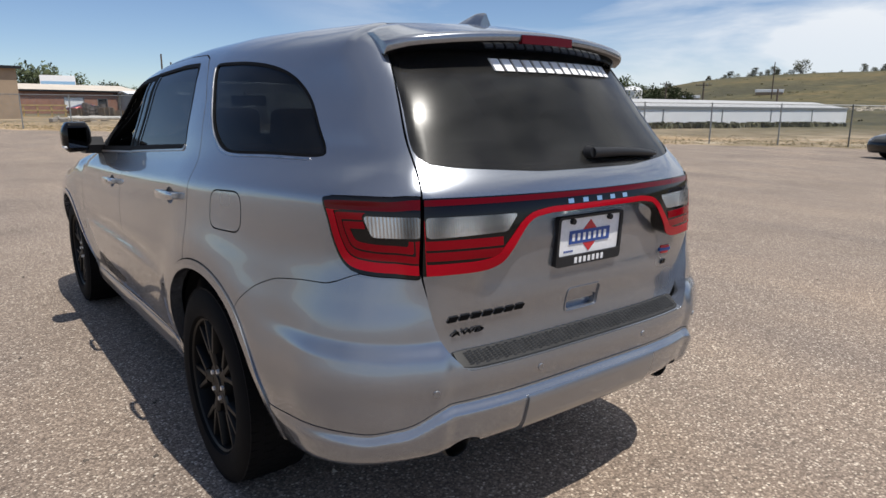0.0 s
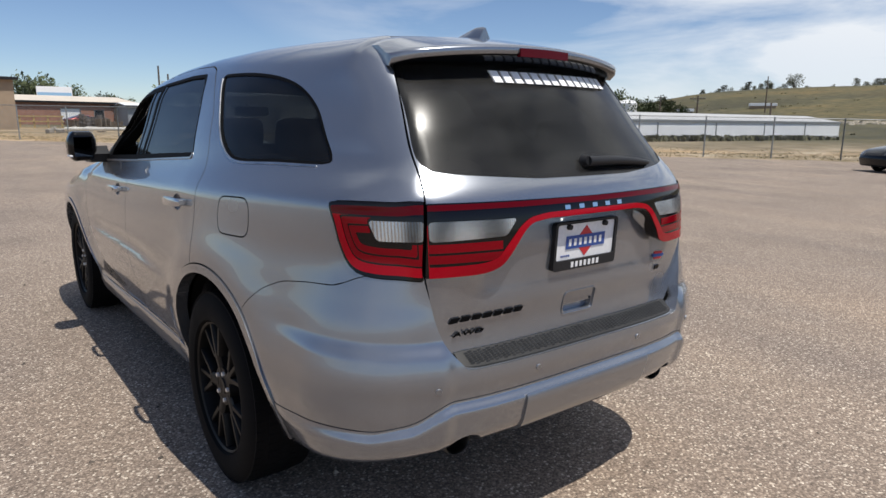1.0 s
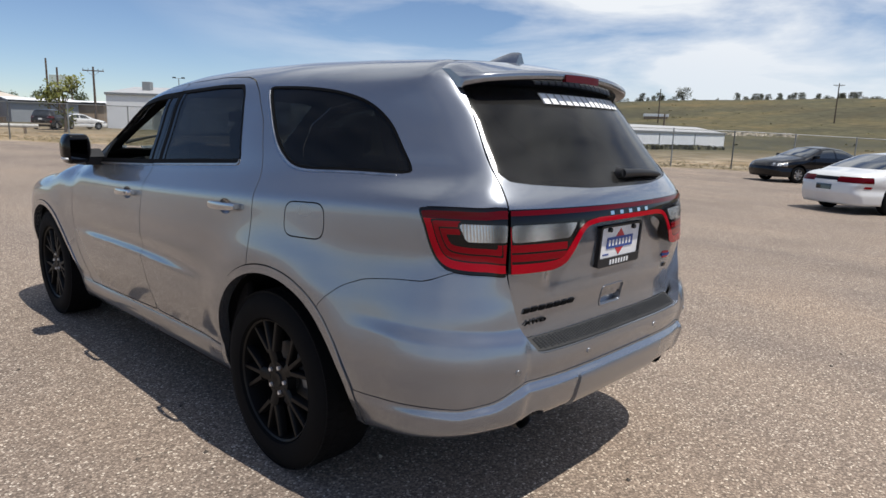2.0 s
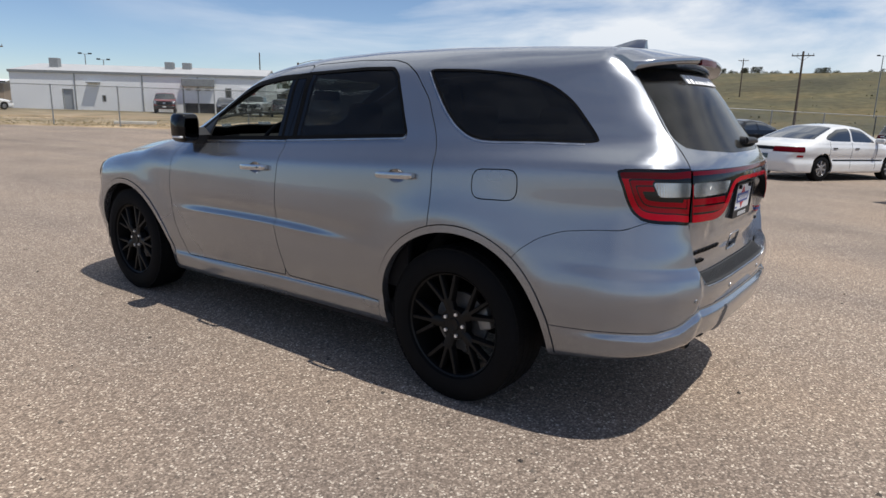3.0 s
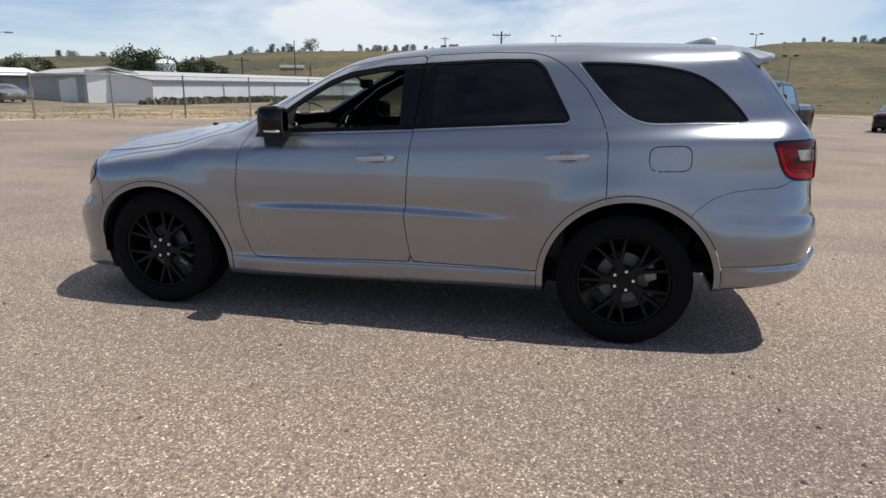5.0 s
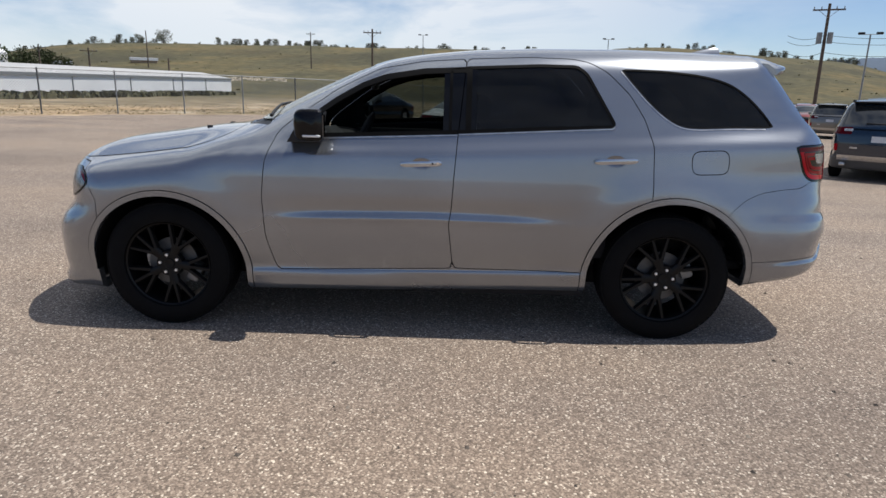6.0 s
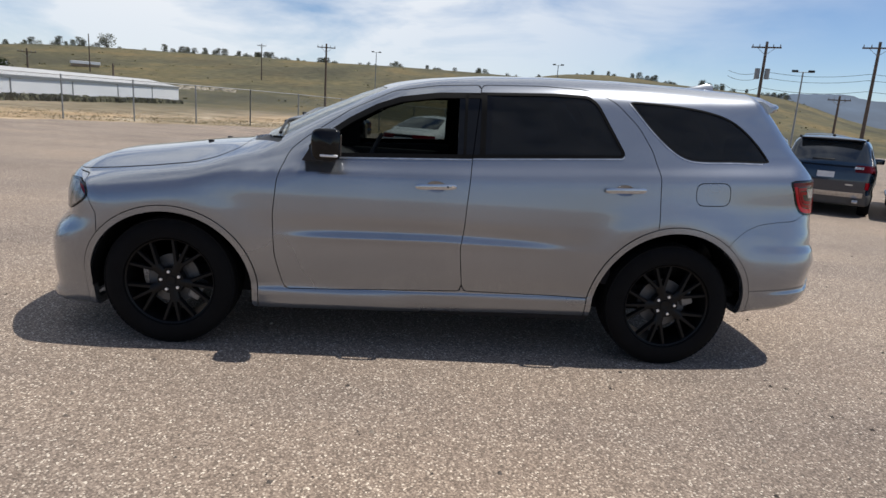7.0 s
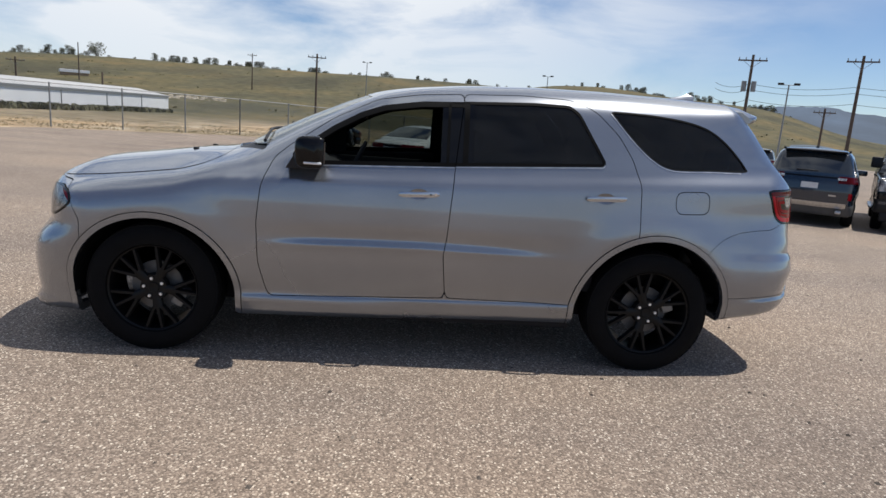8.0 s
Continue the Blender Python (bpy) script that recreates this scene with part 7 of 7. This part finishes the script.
# ---------------------------------------------------------------- other vehicles
def car_wheel(name, r, wide, rim_mat, parent, spokes=7):
    """A wheel lying on the x axis, its face towards -x."""
    w = new(name)
    w.parent = parent
    bm = bmesh.new()
    k = r / .33
    h = wide / 2
    lathe(bm, [(-h * .8, .20 * k), (-h, .215 * k), (-h, .27 * k), (-h * .85, .315 * k), (-h * .5, r), (h * .5, r), (h * .85, .315 * k), (h, .27 * k), (h, .215 * k), (h * .8, .20 * k)], 32)
    part("tyre", bm, RUBBER, w, sharp=35)
    bm = bmesh.new()
    lathe(bm, [(-h * .86, .205 * k), (-h * .9, .198 * k), (-h * .3, .18 * k), (h * .6, .18 * k), (h * .6, .2 * k)], 32)
    for i in range(spokes):
        a = 2 * math.pi * i / spokes
        box(bm, (-h * .82, -.024 * k, .03 * k), (-h * .5, .024 * k, .195 * k), m=Matrix.Rotation(a, 4, "X"))
    tube(bm, (-h * .9, 0, 0), (-h * .3, 0, 0), .05 * k, .06 * k, 14)
    part("rim", bm, rim_mat, w, sharp=35)
    return w


ALLOY = worn("silver_alloy", (.45, .45, .46), .35, 15, .15, metal=.8)
DARK_TINT = material("vehicle_window_glass", (.022, .025, .027), .05, 0, 1.0)
PLATE_WHITE = worn("plate_white", (.7, .7, .7), .5, 10, .1)


def vehicle(name, label, paint_mat, m, spec, group="parked vehicles", rim_mat=None, lower=None, detail=True, fine=False):
    """A parked vehicle, y ahead, from its profile: top and ends as curves, side glass as outlines."""
    rim_mat = rim_mat or ALLOY
    top, tail, nose = soft_curve(spec["top"], .05), soft_curve(spec["tail"], .03), soft_curve(spec["nose"], .03)
    hw, belt, sill = spec["half"], spec["belt"], spec["sill"]
    lean = spec.get("lean", .42)
    length = -spec["tail"][0][1]

    def fn(p):
        x, y, z = np.abs(p[..., 0]), p[..., 1], p[..., 2]
        w = hw - lean * np.maximum(z - belt, 0) - .03 * ramp(z, belt - .12, belt) - .10 * np.maximum(.42 - z, 0) - .03 * np.exp(-((z - .55) / .10) ** 2)
        end = np.maximum(np.abs(y) - length * .55, 0) / (length * .45)
        w = w - spec.get("taper", .12) * end ** 2
        side = x - w
        cab = z - (top(y) - .10 * x ** 2)
        rear = tail(z) + spec.get("bow", .16) * x ** 2 - y
        front = y - (nose(z) - spec.get("bow", .2) * x ** 2)
        f = smax(side, cab, spec.get("edge", .14))
        f = smax(f, rear, spec.get("rear_r", .14))
        f = smax(f, front, spec.get("front_r", .18))
        return smax(f, sill - z, .05)
    run = (tail(.6) + .5, nose(.6) - .55)
    V0, F0 = skin_grid(fn, top, (-hw * .5, hw * .5), run, .42, .22, (23, 110, 34) if fine else (11, 56, 18), 8 if fine else 5)
    t = thing(name, label, "car" if "truck" not in name else "truck", m, group)
    wheels = spec["wheels"]
    arches = lambda p: np.maximum(np.minimum(np.hypot(p[:, 1] - wheels[0], p[:, 2] - spec["r"]), np.hypot(p[:, 1] - wheels[1], p[:, 2] - spec["r"])) - spec["r"] - .055, .4 - np.abs(p[:, 0]))
    side_loops = [rounded(q, .05) for q in spec["glass"]]
    side_glass = lambda p: np.maximum(np.min([poly_sd(p[:, 1], p[:, 2], q) for q in side_loops], 0), .42 - np.abs(p[:, 0]))
    cuts = [away(arches, 0), away(side_glass, .004)]
    ends = []
    for y0, y1, z0, z1, wd in spec["screens"]:
        fld = lambda p, a=(y0, y1, z0, z1, wd): np.maximum.reduce([a[0] - p[:, 1], p[:, 1] - a[1], a[2] - p[:, 2], p[:, 2] - a[3], np.abs(p[:, 0]) - a[4] + .42 * np.maximum(p[:, 2] - belt, 0) - .02])
        ends.append(fld)
        cuts.append(away(fld, .004))
    low_f = None
    if lower is not None:
        low_f = lambda p: np.minimum(p[:, 2] - spec["clad"], arches(p) - .05)
        cuts.append(away(low_f, .001))
    V, F = cut(V0, F0, *cuts)
    shell("body", V, F, [paint_mat, LINER], t, "", thick=.03, fn=fn)
    if low_f is not None:
        V, F = cut(V0, F0, (low_f, .001), away(arches, 0))
        shell("cladding", V, F, lower, t, "grey plastic cladding", offset=.006, thick=.03, fn=fn)
    for q in side_loops:
        for sgn in (-1, 1):
            V, F = cut(V0, F0, ((lambda p: np.maximum(poly_sd(p[:, 1], p[:, 2], q), .42 - sgn * p[:, 0])), -.002))
            shell("window", V, F, DARK_TINT, t, "dark window glass", offset=-.004, thick=.008, fn=fn)
    for fld in ends:
        V, F = cut(V0, F0, (fld, -.002))
        shell("windscreen", V, F, DARK_TINT, t, "dark windscreen", offset=-.004, thick=.008, fn=fn)
    for nm, mat, box6, lift in spec.get("patches", ()):
        lo, hi = box6
        for sgn in ((-1, 1) if lo[0] >= 0.01 else (0,)):
            fld = lambda p: np.maximum.reduce([(lo[0] - sgn * p[:, 0]) if sgn else lo[0] - p[:, 0], (sgn * p[:, 0] - hi[0]) if sgn else p[:, 0] - hi[0], lo[1] - p[:, 1], p[:, 1] - hi[1], lo[2] - p[:, 2], p[:, 2] - hi[2]])
            V, F = near(V0, F0, lambda p: fld(p) < .25)
            if len(F):
                V, F = refine(V, F, 4, fn)
            V, F = cut(V, F, (fld, 0))
            if len(F):
                shell(nm, V, F, mat, t, offset=lift, thick=.012, fn=fn)
    for nm, mat, lo, hi, soft in spec.get("fittings", ()) if detail else ():
        for sgn in ((-1, 1) if lo[0] >= .01 else (1,)):
            bm = bmesh.new()
            box(bm, (min(sgn * lo[0], sgn * hi[0]), lo[1], lo[2]), (max(sgn * lo[0], sgn * hi[0]), hi[1], hi[2]), soft)
            part(nm, bm, mat, t, sharp=50)
    for i, y in enumerate(wheels):
        for sgn in (-1, 1):
            w = car_wheel("wheel", spec["r"], .22, rim_mat, t)
            w.matrix_basis = pose(sgn * (hw - .14), y, spec["r"], 0, 0, 0 if sgn < 0 else 180)
    bm = bmesh.new()
    box(bm, (-hw + .25, tail(.5) + .25, sill + .02), (hw - .25, nose(.5) - .3, sill + .35), .03)
    part("underbody", bm, LINER, t, "black underbody")
    if detail:
        for sgn in (-1, 1):
            bm = bmesh.new()
            my = spec["mirror"]
            x = hw - .02
            box(bm, (min(sgn * (x - .06), sgn * (x + .17)), my - .06, belt + .02), (max(sgn * (x - .06), sgn * (x + .17)), my + .05, belt + spec.get("mirror_tall", .15)), .035, 3)
            part("door_mirror", bm, spec.get("mirror_mat", paint_mat), t, sharp=50)
    return t


def parked(az_or_xy, heading, drop=0.0):
    """Pose of a vehicle at (x, y) heading to a bearing, on the ground."""
    x, y = az_or_xy
    h = Vector((math.sin(radians(heading)), math.cos(radians(heading))))
    e = 1.3
    zf, zb = float(ground_z(x + h.x * e, y + h.y * e)), float(ground_z(x - h.x * e, y - h.y * e))
    return Matrix.Translation((x, y, (zf + zb) / 2 - drop)) @ Matrix.Rotation(radians(-heading), 4, "Z") @ Matrix.Rotation(math.atan2(zf - zb, 2 * e), 4, "X")


SEDAN = dict(top=[(-2.6, .80), (-2.3, .93), (-1.8, 1.0), (-1.35, 1.17), (-.8, 1.36), (-.2, 1.41), (.3, 1.36), (.8, 1.16), (1.15, 1.00), (1.7, .91), (2.2, .80), (2.5, .66)],
             tail=[(.2, -2.40), (.45, -2.50), (.65, -2.49), (.85, -2.42), (1.0, -2.25)], nose=[(.2, 2.36), (.45, 2.46), (.6, 2.44), (.75, 2.32), (.9, 2.1)],
             half=.915, belt=.93, sill=.20, wheels=(-1.36, 1.38), r=.315, mirror=.72, edge=.20, taper=.16, bow=.22,
             glass=[[(.62, .97), (.20, 1.27), (-.25, 1.305), (-.28, .985)], [(-.34, .985), (-.31, 1.305), (-.75, 1.27), (-1.12, 1.13), (-1.28, 1.03), (-1.1, .99)]],
             screens=[(.35, 1.05, .98, 1.32, .80), (-1.75, -.82, 1.02, 1.34, .74)],
             patches=[("tail_lamp", LAMP_DEEP, ((.30, -3, .70), (.86, -2.0, .83)), .004), ("tail_band", LAMP_BLACK, ((-.30, -3, .74), (.30, -2.0, .82)), .003), ("number_plate", DARK_TINT, ((-.20, -3, .52), (.20, -2.3, .64)), .004),
                      ("head_lamp", LAMP_CLEAR, ((.48, 1.9, .60), (.86, 3, .72)), .004), ("grille", TRIM, ((-.36, 2.1, .58), (.36, 3, .68)), .003), ("side_trim", TRIM, ((.7, -1.0, .50), (1.0, 1.0, .54)), .004), ("door_seam", SEAL, ((.6, -.315, .30), (1.1, -.305, .96)), .002), ("door_seam", SEAL, ((.6, .70, .30), (1.1, .71, .95)), .002), ("door_seam", SEAL, ((.6, -1.16, .62), (1.1, -1.15, .98)), .002), ("side_marker", LAMP_RED, ((.7, -2.2, .58), (1.0, -2.02, .63)), .005)],
             fittings=[("door_handle", TRIM, (.88, -.20, .80), (.93, -.04, .83), .008), ("door_handle", TRIM, (.88, -1.06, .80), (.93, -.90, .83), .008)])
SUVSPEC = dict(top=[(-2.5, 1.45), (-2.2, 1.58), (-1.5, 1.655), (-.5, 1.67), (.2, 1.63), (.65, 1.50), (1.1, 1.22), (1.35, 1.10), (1.9, 1.03), (2.3, .92)],
               tail=[(.25, -2.12), (.5, -2.24), (.75, -2.26), (.95, -2.24), (1.1, -2.18), (1.35, -2.0), (1.6, -1.8), (1.75, -1.65)], nose=[(.25, 2.14), (.5, 2.24), (.75, 2.24), (.9, 2.16), (1.05, 1.95)],
               half=.93, belt=1.06, sill=.24, rear_r=.09, wheels=(-1.36, 1.35), r=.345, mirror=.75, clad=.48, edge=.16, lean=.36,
               glass=[[(.85, 1.10), (.35, 1.46), (-.20, 1.52), (-.22, 1.11)], [(-.28, 1.11), (-.26, 1.52), (-1.05, 1.50), (-1.12, 1.14)], [(-1.18, 1.15), (-1.12, 1.49), (-1.50, 1.44), (-1.66, 1.24)]],
               screens=[(.45, 1.3, 1.10, 1.58, .86), (-2.4, -1.60, 1.14, 1.52, .80)],
               patches=[("tail_lamp", LAMP_DEEP, ((.52, -3, .94), (.95, -1.75, 1.08)), .006), ("badge_band", GLOSS_BLACK, ((-.52, -3, 1.03), (.52, -2.0, 1.06)), .004), ("number_plate", PLATE_WHITE, ((-.16, -3, .80), (.16, -2.0, .92)), .005), ("rear_bumper_band", STEEL, ((-.72, -3, .42), (.72, -1.9, .52)), .010),
                        ("head_lamp", LAMP_CLEAR, ((.5, 1.8, .82), (.9, 3, .94)), .004), ("grille", TRIM, ((-.45, 2.0, .66), (.45, 3, .88)), .003),
                        ("reverse_lamp", LAMP_CLEAR, ((.50, -3, 1.00), (.66, -1.75, 1.05)), .010), ("side_reflector", LAMP_RED, ((.74, -3, .60), (.80, -1.5, .74)), .010), ("door_seam", SEAL, ((.6, -.26, .45), (1.1, -.25, 1.08)), .002), ("door_seam", SEAL, ((.6, .80, .45), (1.1, .81, 1.06)), .002), ("badge_bar", STEEL, ((.38, -3, .66), (.52, -2.0, .69)), .008)],
               fittings=[("rear_spoiler", GLOSS_BLACK, (-.60, -1.96, 1.565), (.60, -1.62, 1.60), .015), ("roof_rail", TRIM, (.62, -1.45, 1.585), (.66, .35, 1.635), .012), ("rear_wiper", TRIM, (-.30, -2.14, 1.155), (.12, -2.10, 1.18), .008), ("exhaust_tip", STEEL, (.55, -2.26, .30), (.66, -2.1, .37), .02), ("aerial", TRIM, (-.03, -1.35, 1.64), (.03, -1.15, 1.70), .02)])
TRUCKSPEC = dict(top=[(-2.95, 1.40), (-1.3, 1.40), (-1.04, 1.41), (-1.0, 1.84), (-.6, 1.92), (.2, 1.94), (.52, 1.88), (.95, 1.56), (1.27, 1.305), (1.4, 1.27), (2.2, 1.255), (2.75, 1.225), (2.92, 1.17), (2.98, 1.06)],
                 tail=[(.35, -2.85), (.6, -2.93), (1.0, -2.93), (1.45, -2.92), (1.9, -2.9)], nose=[(.3, 2.84), (.5, 2.95), (.8, 2.96), (1.1, 2.94), (1.22, 2.86)],
                 half=1.0, belt=1.30, sill=.38, wheels=(-1.75, 1.92), r=.42, mirror=.95, edge=.055, lean=.26, taper=.045, bow=.06, front_r=.07, rear_r=.06, mirror_mat=TRIM,
                 glass=[[(1.02, 1.35), (.55, 1.72), (.22, 1.78), (.20, 1.34)], [(.12, 1.34), (.14, 1.78), (-.76, 1.78), (-.84, 1.35)]],
                 screens=[(.50, 1.30, 1.315, 1.87, .98), (-1.06, -.94, 1.46, 1.80, .78)],
                 patches=[("head_lamp", LAMP_CLEAR, ((.70, 2.5, .86), (1.0, 3.2, 1.13)), .008), ("lamp_surround", GLOSS_BLACK, ((.66, 2.5, .82), (1.02, 3.2, 1.16)), .004), ("grille", GLOSS_BLACK, ((-.66, 2.5, .72), (.66, 3.2, 1.13)), .006), ("emblem", STEEL, ((-.12, 2.5, .92), (.12, 3.2, 1.0)), .030), ("front_bumper", TRIM, ((-.98, 2.5, .44), (.98, 3.2, .70)), .035),
                          ("number_plate", PLATE_WHITE, ((-.16, 2.5, .54), (.16, 3.2, .66)), .045), ("fog_lamp", LAMP_CLEAR, ((.66, 2.5, .60), (.90, 3.2, .66)), .042), ("tail_lamp", LAMP_DEEP, ((.80, -3.2, .95), (1.02, -2.6, 1.32)), .006),
                          ("door_seam", SEAL, ((.6, 1.16, .50), (1.1, 1.172, 1.30)), .002), ("door_seam", SEAL, ((.6, .16, .50), (1.1, .172, 1.30)), .002), ("door_seam", SEAL, ((.6, -.93, .50), (1.1, -.918, 1.30)), .002), ("cab_gap", SEAL, ((.6, -1.05, .52), (1.1, -1.02, 1.39)), .002)],
                 fittings=[("grille_bar", TRIM, (-.64, 2.955, .80), (.64, 2.985, .83), .006), ("grille_bar", TRIM, (-.64, 2.955, .89), (.64, 2.985, .92), .006), ("grille_bar", TRIM, (-.64, 2.950, .99), (.64, 2.980, 1.02), .006), ("running_board", STEEL, (.90, -.95, .40), (1.05, 1.15, .45), .015),
                           ("door_handle", TRIM, (.985, .24, 1.12), (1.03, .44, 1.155), .01), ("door_handle", TRIM, (.985, -.84, 1.12), (1.03, -.64, 1.155), .01), ("air_dam", TRIM, (-.86, 2.72, .24), (.86, 2.90, .47), .03), ("axle", LINER, (-.80, -1.86, .26), (.80, -1.64, .50), .05), ("axle", LINER, (-.80, 1.82, .26), (.80, 2.02, .50), .05), ("frame_rail", LINER, (.40, -2.6, .32), (.52, 2.6, .48), .02)], mirror_tall=.27)
WHITE_PAINT = paint("white_car_paint", (.72, .72, .71), 0, .3, .02)
BLACK_PAINT = paint("black_car_paint", (.006, .0062, .008), 0, .16, .1, .25, .3)
NAVY_PAINT = paint("dark_blue_car_paint", (.008, .020, .040), 0, .16, .1, .9, .5)
GREY_PAINT = paint("pewter_car_paint", (.22, .21, .19), .5, .3, .05)
RED_PAINT = paint("dark_red_car_paint", (.20, .018, .018), .3, .3, .05)
GREEN_PAINT = paint("dark_green_car_paint", (.020, .030, .022), .1, .3, .05, .5)
BLUE_PAINT = paint("blue_car_paint", (.03, .07, .20), .3, .25, .05)
DUSK_PAINT = paint("plum_car_paint", (.055, .045, .06), .3, .3, .05)
CLAD = worn("grey_cladding", (.09, .09, .09), .6, 6, .15)
vehicle("sedan", "white rounded sedan with a dark red lamp band", WHITE_PAINT, parked((16.8, .80), 117), SEDAN, fine=True)
vehicle("sedan", "black sedan with bright alloy wheels", BLACK_PAINT, parked((26.4, 5.45), -60), SEDAN, fine=True)
vehicle("pickup_truck", "black crew-cab pickup truck with black grille", BLACK_PAINT, parked((13.45, -3.4), -62), TRUCKSPEC, rim_mat=ALLOY, fine=True)
vehicle("compact_suv", "dark blue compact suv with grey cladding", NAVY_PAINT, parked((10.43, -8.37), 125), SUVSPEC, lower=CLAD, fine=True)
vehicle("pickup_truck", "dark pickup truck parked beside a blue suv", BLACK_PAINT, parked((9.9, -10.75), -54), TRUCKSPEC, rim_mat=ALLOY, fine=True)
vehicle("minivan", "pewter grey minivan parked behind a white sedan", GREY_PAINT, parked((26.6, -1.2), 112), SUVSPEC)
vehicle("sedan", "blue sedan parked in a row", BLUE_PAINT, parked((27.5, -4.8), -62), SEDAN)
vehicle("compact_suv", "dark red suv parked in a row", RED_PAINT, parked((35.5, -3.6), -62), SUVSPEC)
vehicle("compact_suv", "white suv parked in a row", WHITE_PAINT, parked((39.0, -6.0), 112), SUVSPEC)
vehicle("pickup_truck", "dark green pickup truck parked far off", GREEN_PAINT, parked((23.0, -16.2), 120), TRUCKSPEC)
vehicle("compact_suv", "pale grey suv parked beside a green truck", GREY_PAINT, parked((29.0, -17.2), 120), SUVSPEC)
vehicle("sedan", "black sedan in a far row", BLACK_PAINT, parked((33.0, -14.5), 118), SEDAN)
vehicle("compact_suv", "red suv parked far off", RED_PAINT, parked((38.0, -20.5), -70), SUVSPEC)
vehicle("pickup_truck", "white pickup truck in a far row", WHITE_PAINT, parked((17.5, -17.8), 150), TRUCKSPEC)
# by the workshop
for az, r, eye, kind, mat, head, lab, nm in (
        (30.3, 72, (-3.83, -1.42), TRUCKSPEC, RED_PAINT, 212, "dark red pickup by the workshop", "pickup_truck"), (34.9, 68, (-3.83, -1.42), SUVSPEC, BLACK_PAINT, 214, "black suv by the workshop", "compact_suv"),
        (37.2, 66, (-3.83, -1.42), TRUCKSPEC, WHITE_PAINT, 228, "white pickup by the workshop", "pickup_truck"), (40.2, 66, (-4.5, -.4), SUVSPEC, DUSK_PAINT, 36, "dark plum suv by the workshop", "compact_suv"),
        (43.2, 64, (-4.5, -.4), SEDAN, GREY_PAINT, 208, "silver sedan on the far lot", "sedan"), (46.1, 84, (-4.5, -.4), SUVSPEC, WHITE_PAINT, 55, "white van by the shed", "van"),
        (17.2, 70, (-2.8, -2.2), SEDAN, WHITE_PAINT, 80, "white sedan by the warehouse", "sedan"), (15.6, 66, (-2.8, -2.2), SUVSPEC, BLACK_PAINT, 40, "dark suv by the warehouse", "compact_suv"), (9.2, 92, (-1.65, -2.4), SEDAN, RED_PAINT, 80, "red sedan by the brick building", "sedan")):
    q = at_az(az, r, eye)
    vehicle(nm, lab, mat, parked((q.x, q.y), head), kind, "vehicles by the buildings", detail=False)
# parking bumper lying at the lot's edge
q = at_az(27.6, 37, (-3.4, -1.8))
bm = bmesh.new()
box(bm, (-1.0, -.09, -.02), (1.0, .09, .14), .03)
ob = part("wheel_stop", bm, worn("pale_concrete", (.55, .53, .48), .9, 3, .15))
ob.matrix_world = Matrix.Translation((q.x, q.y, float(ground_z(q.x, q.y)))) @ Matrix.Rotation(radians(-40), 4, "Z")
tagged(ob, "pale concrete wheel stop lying at the lot's edge", "wheel stop")
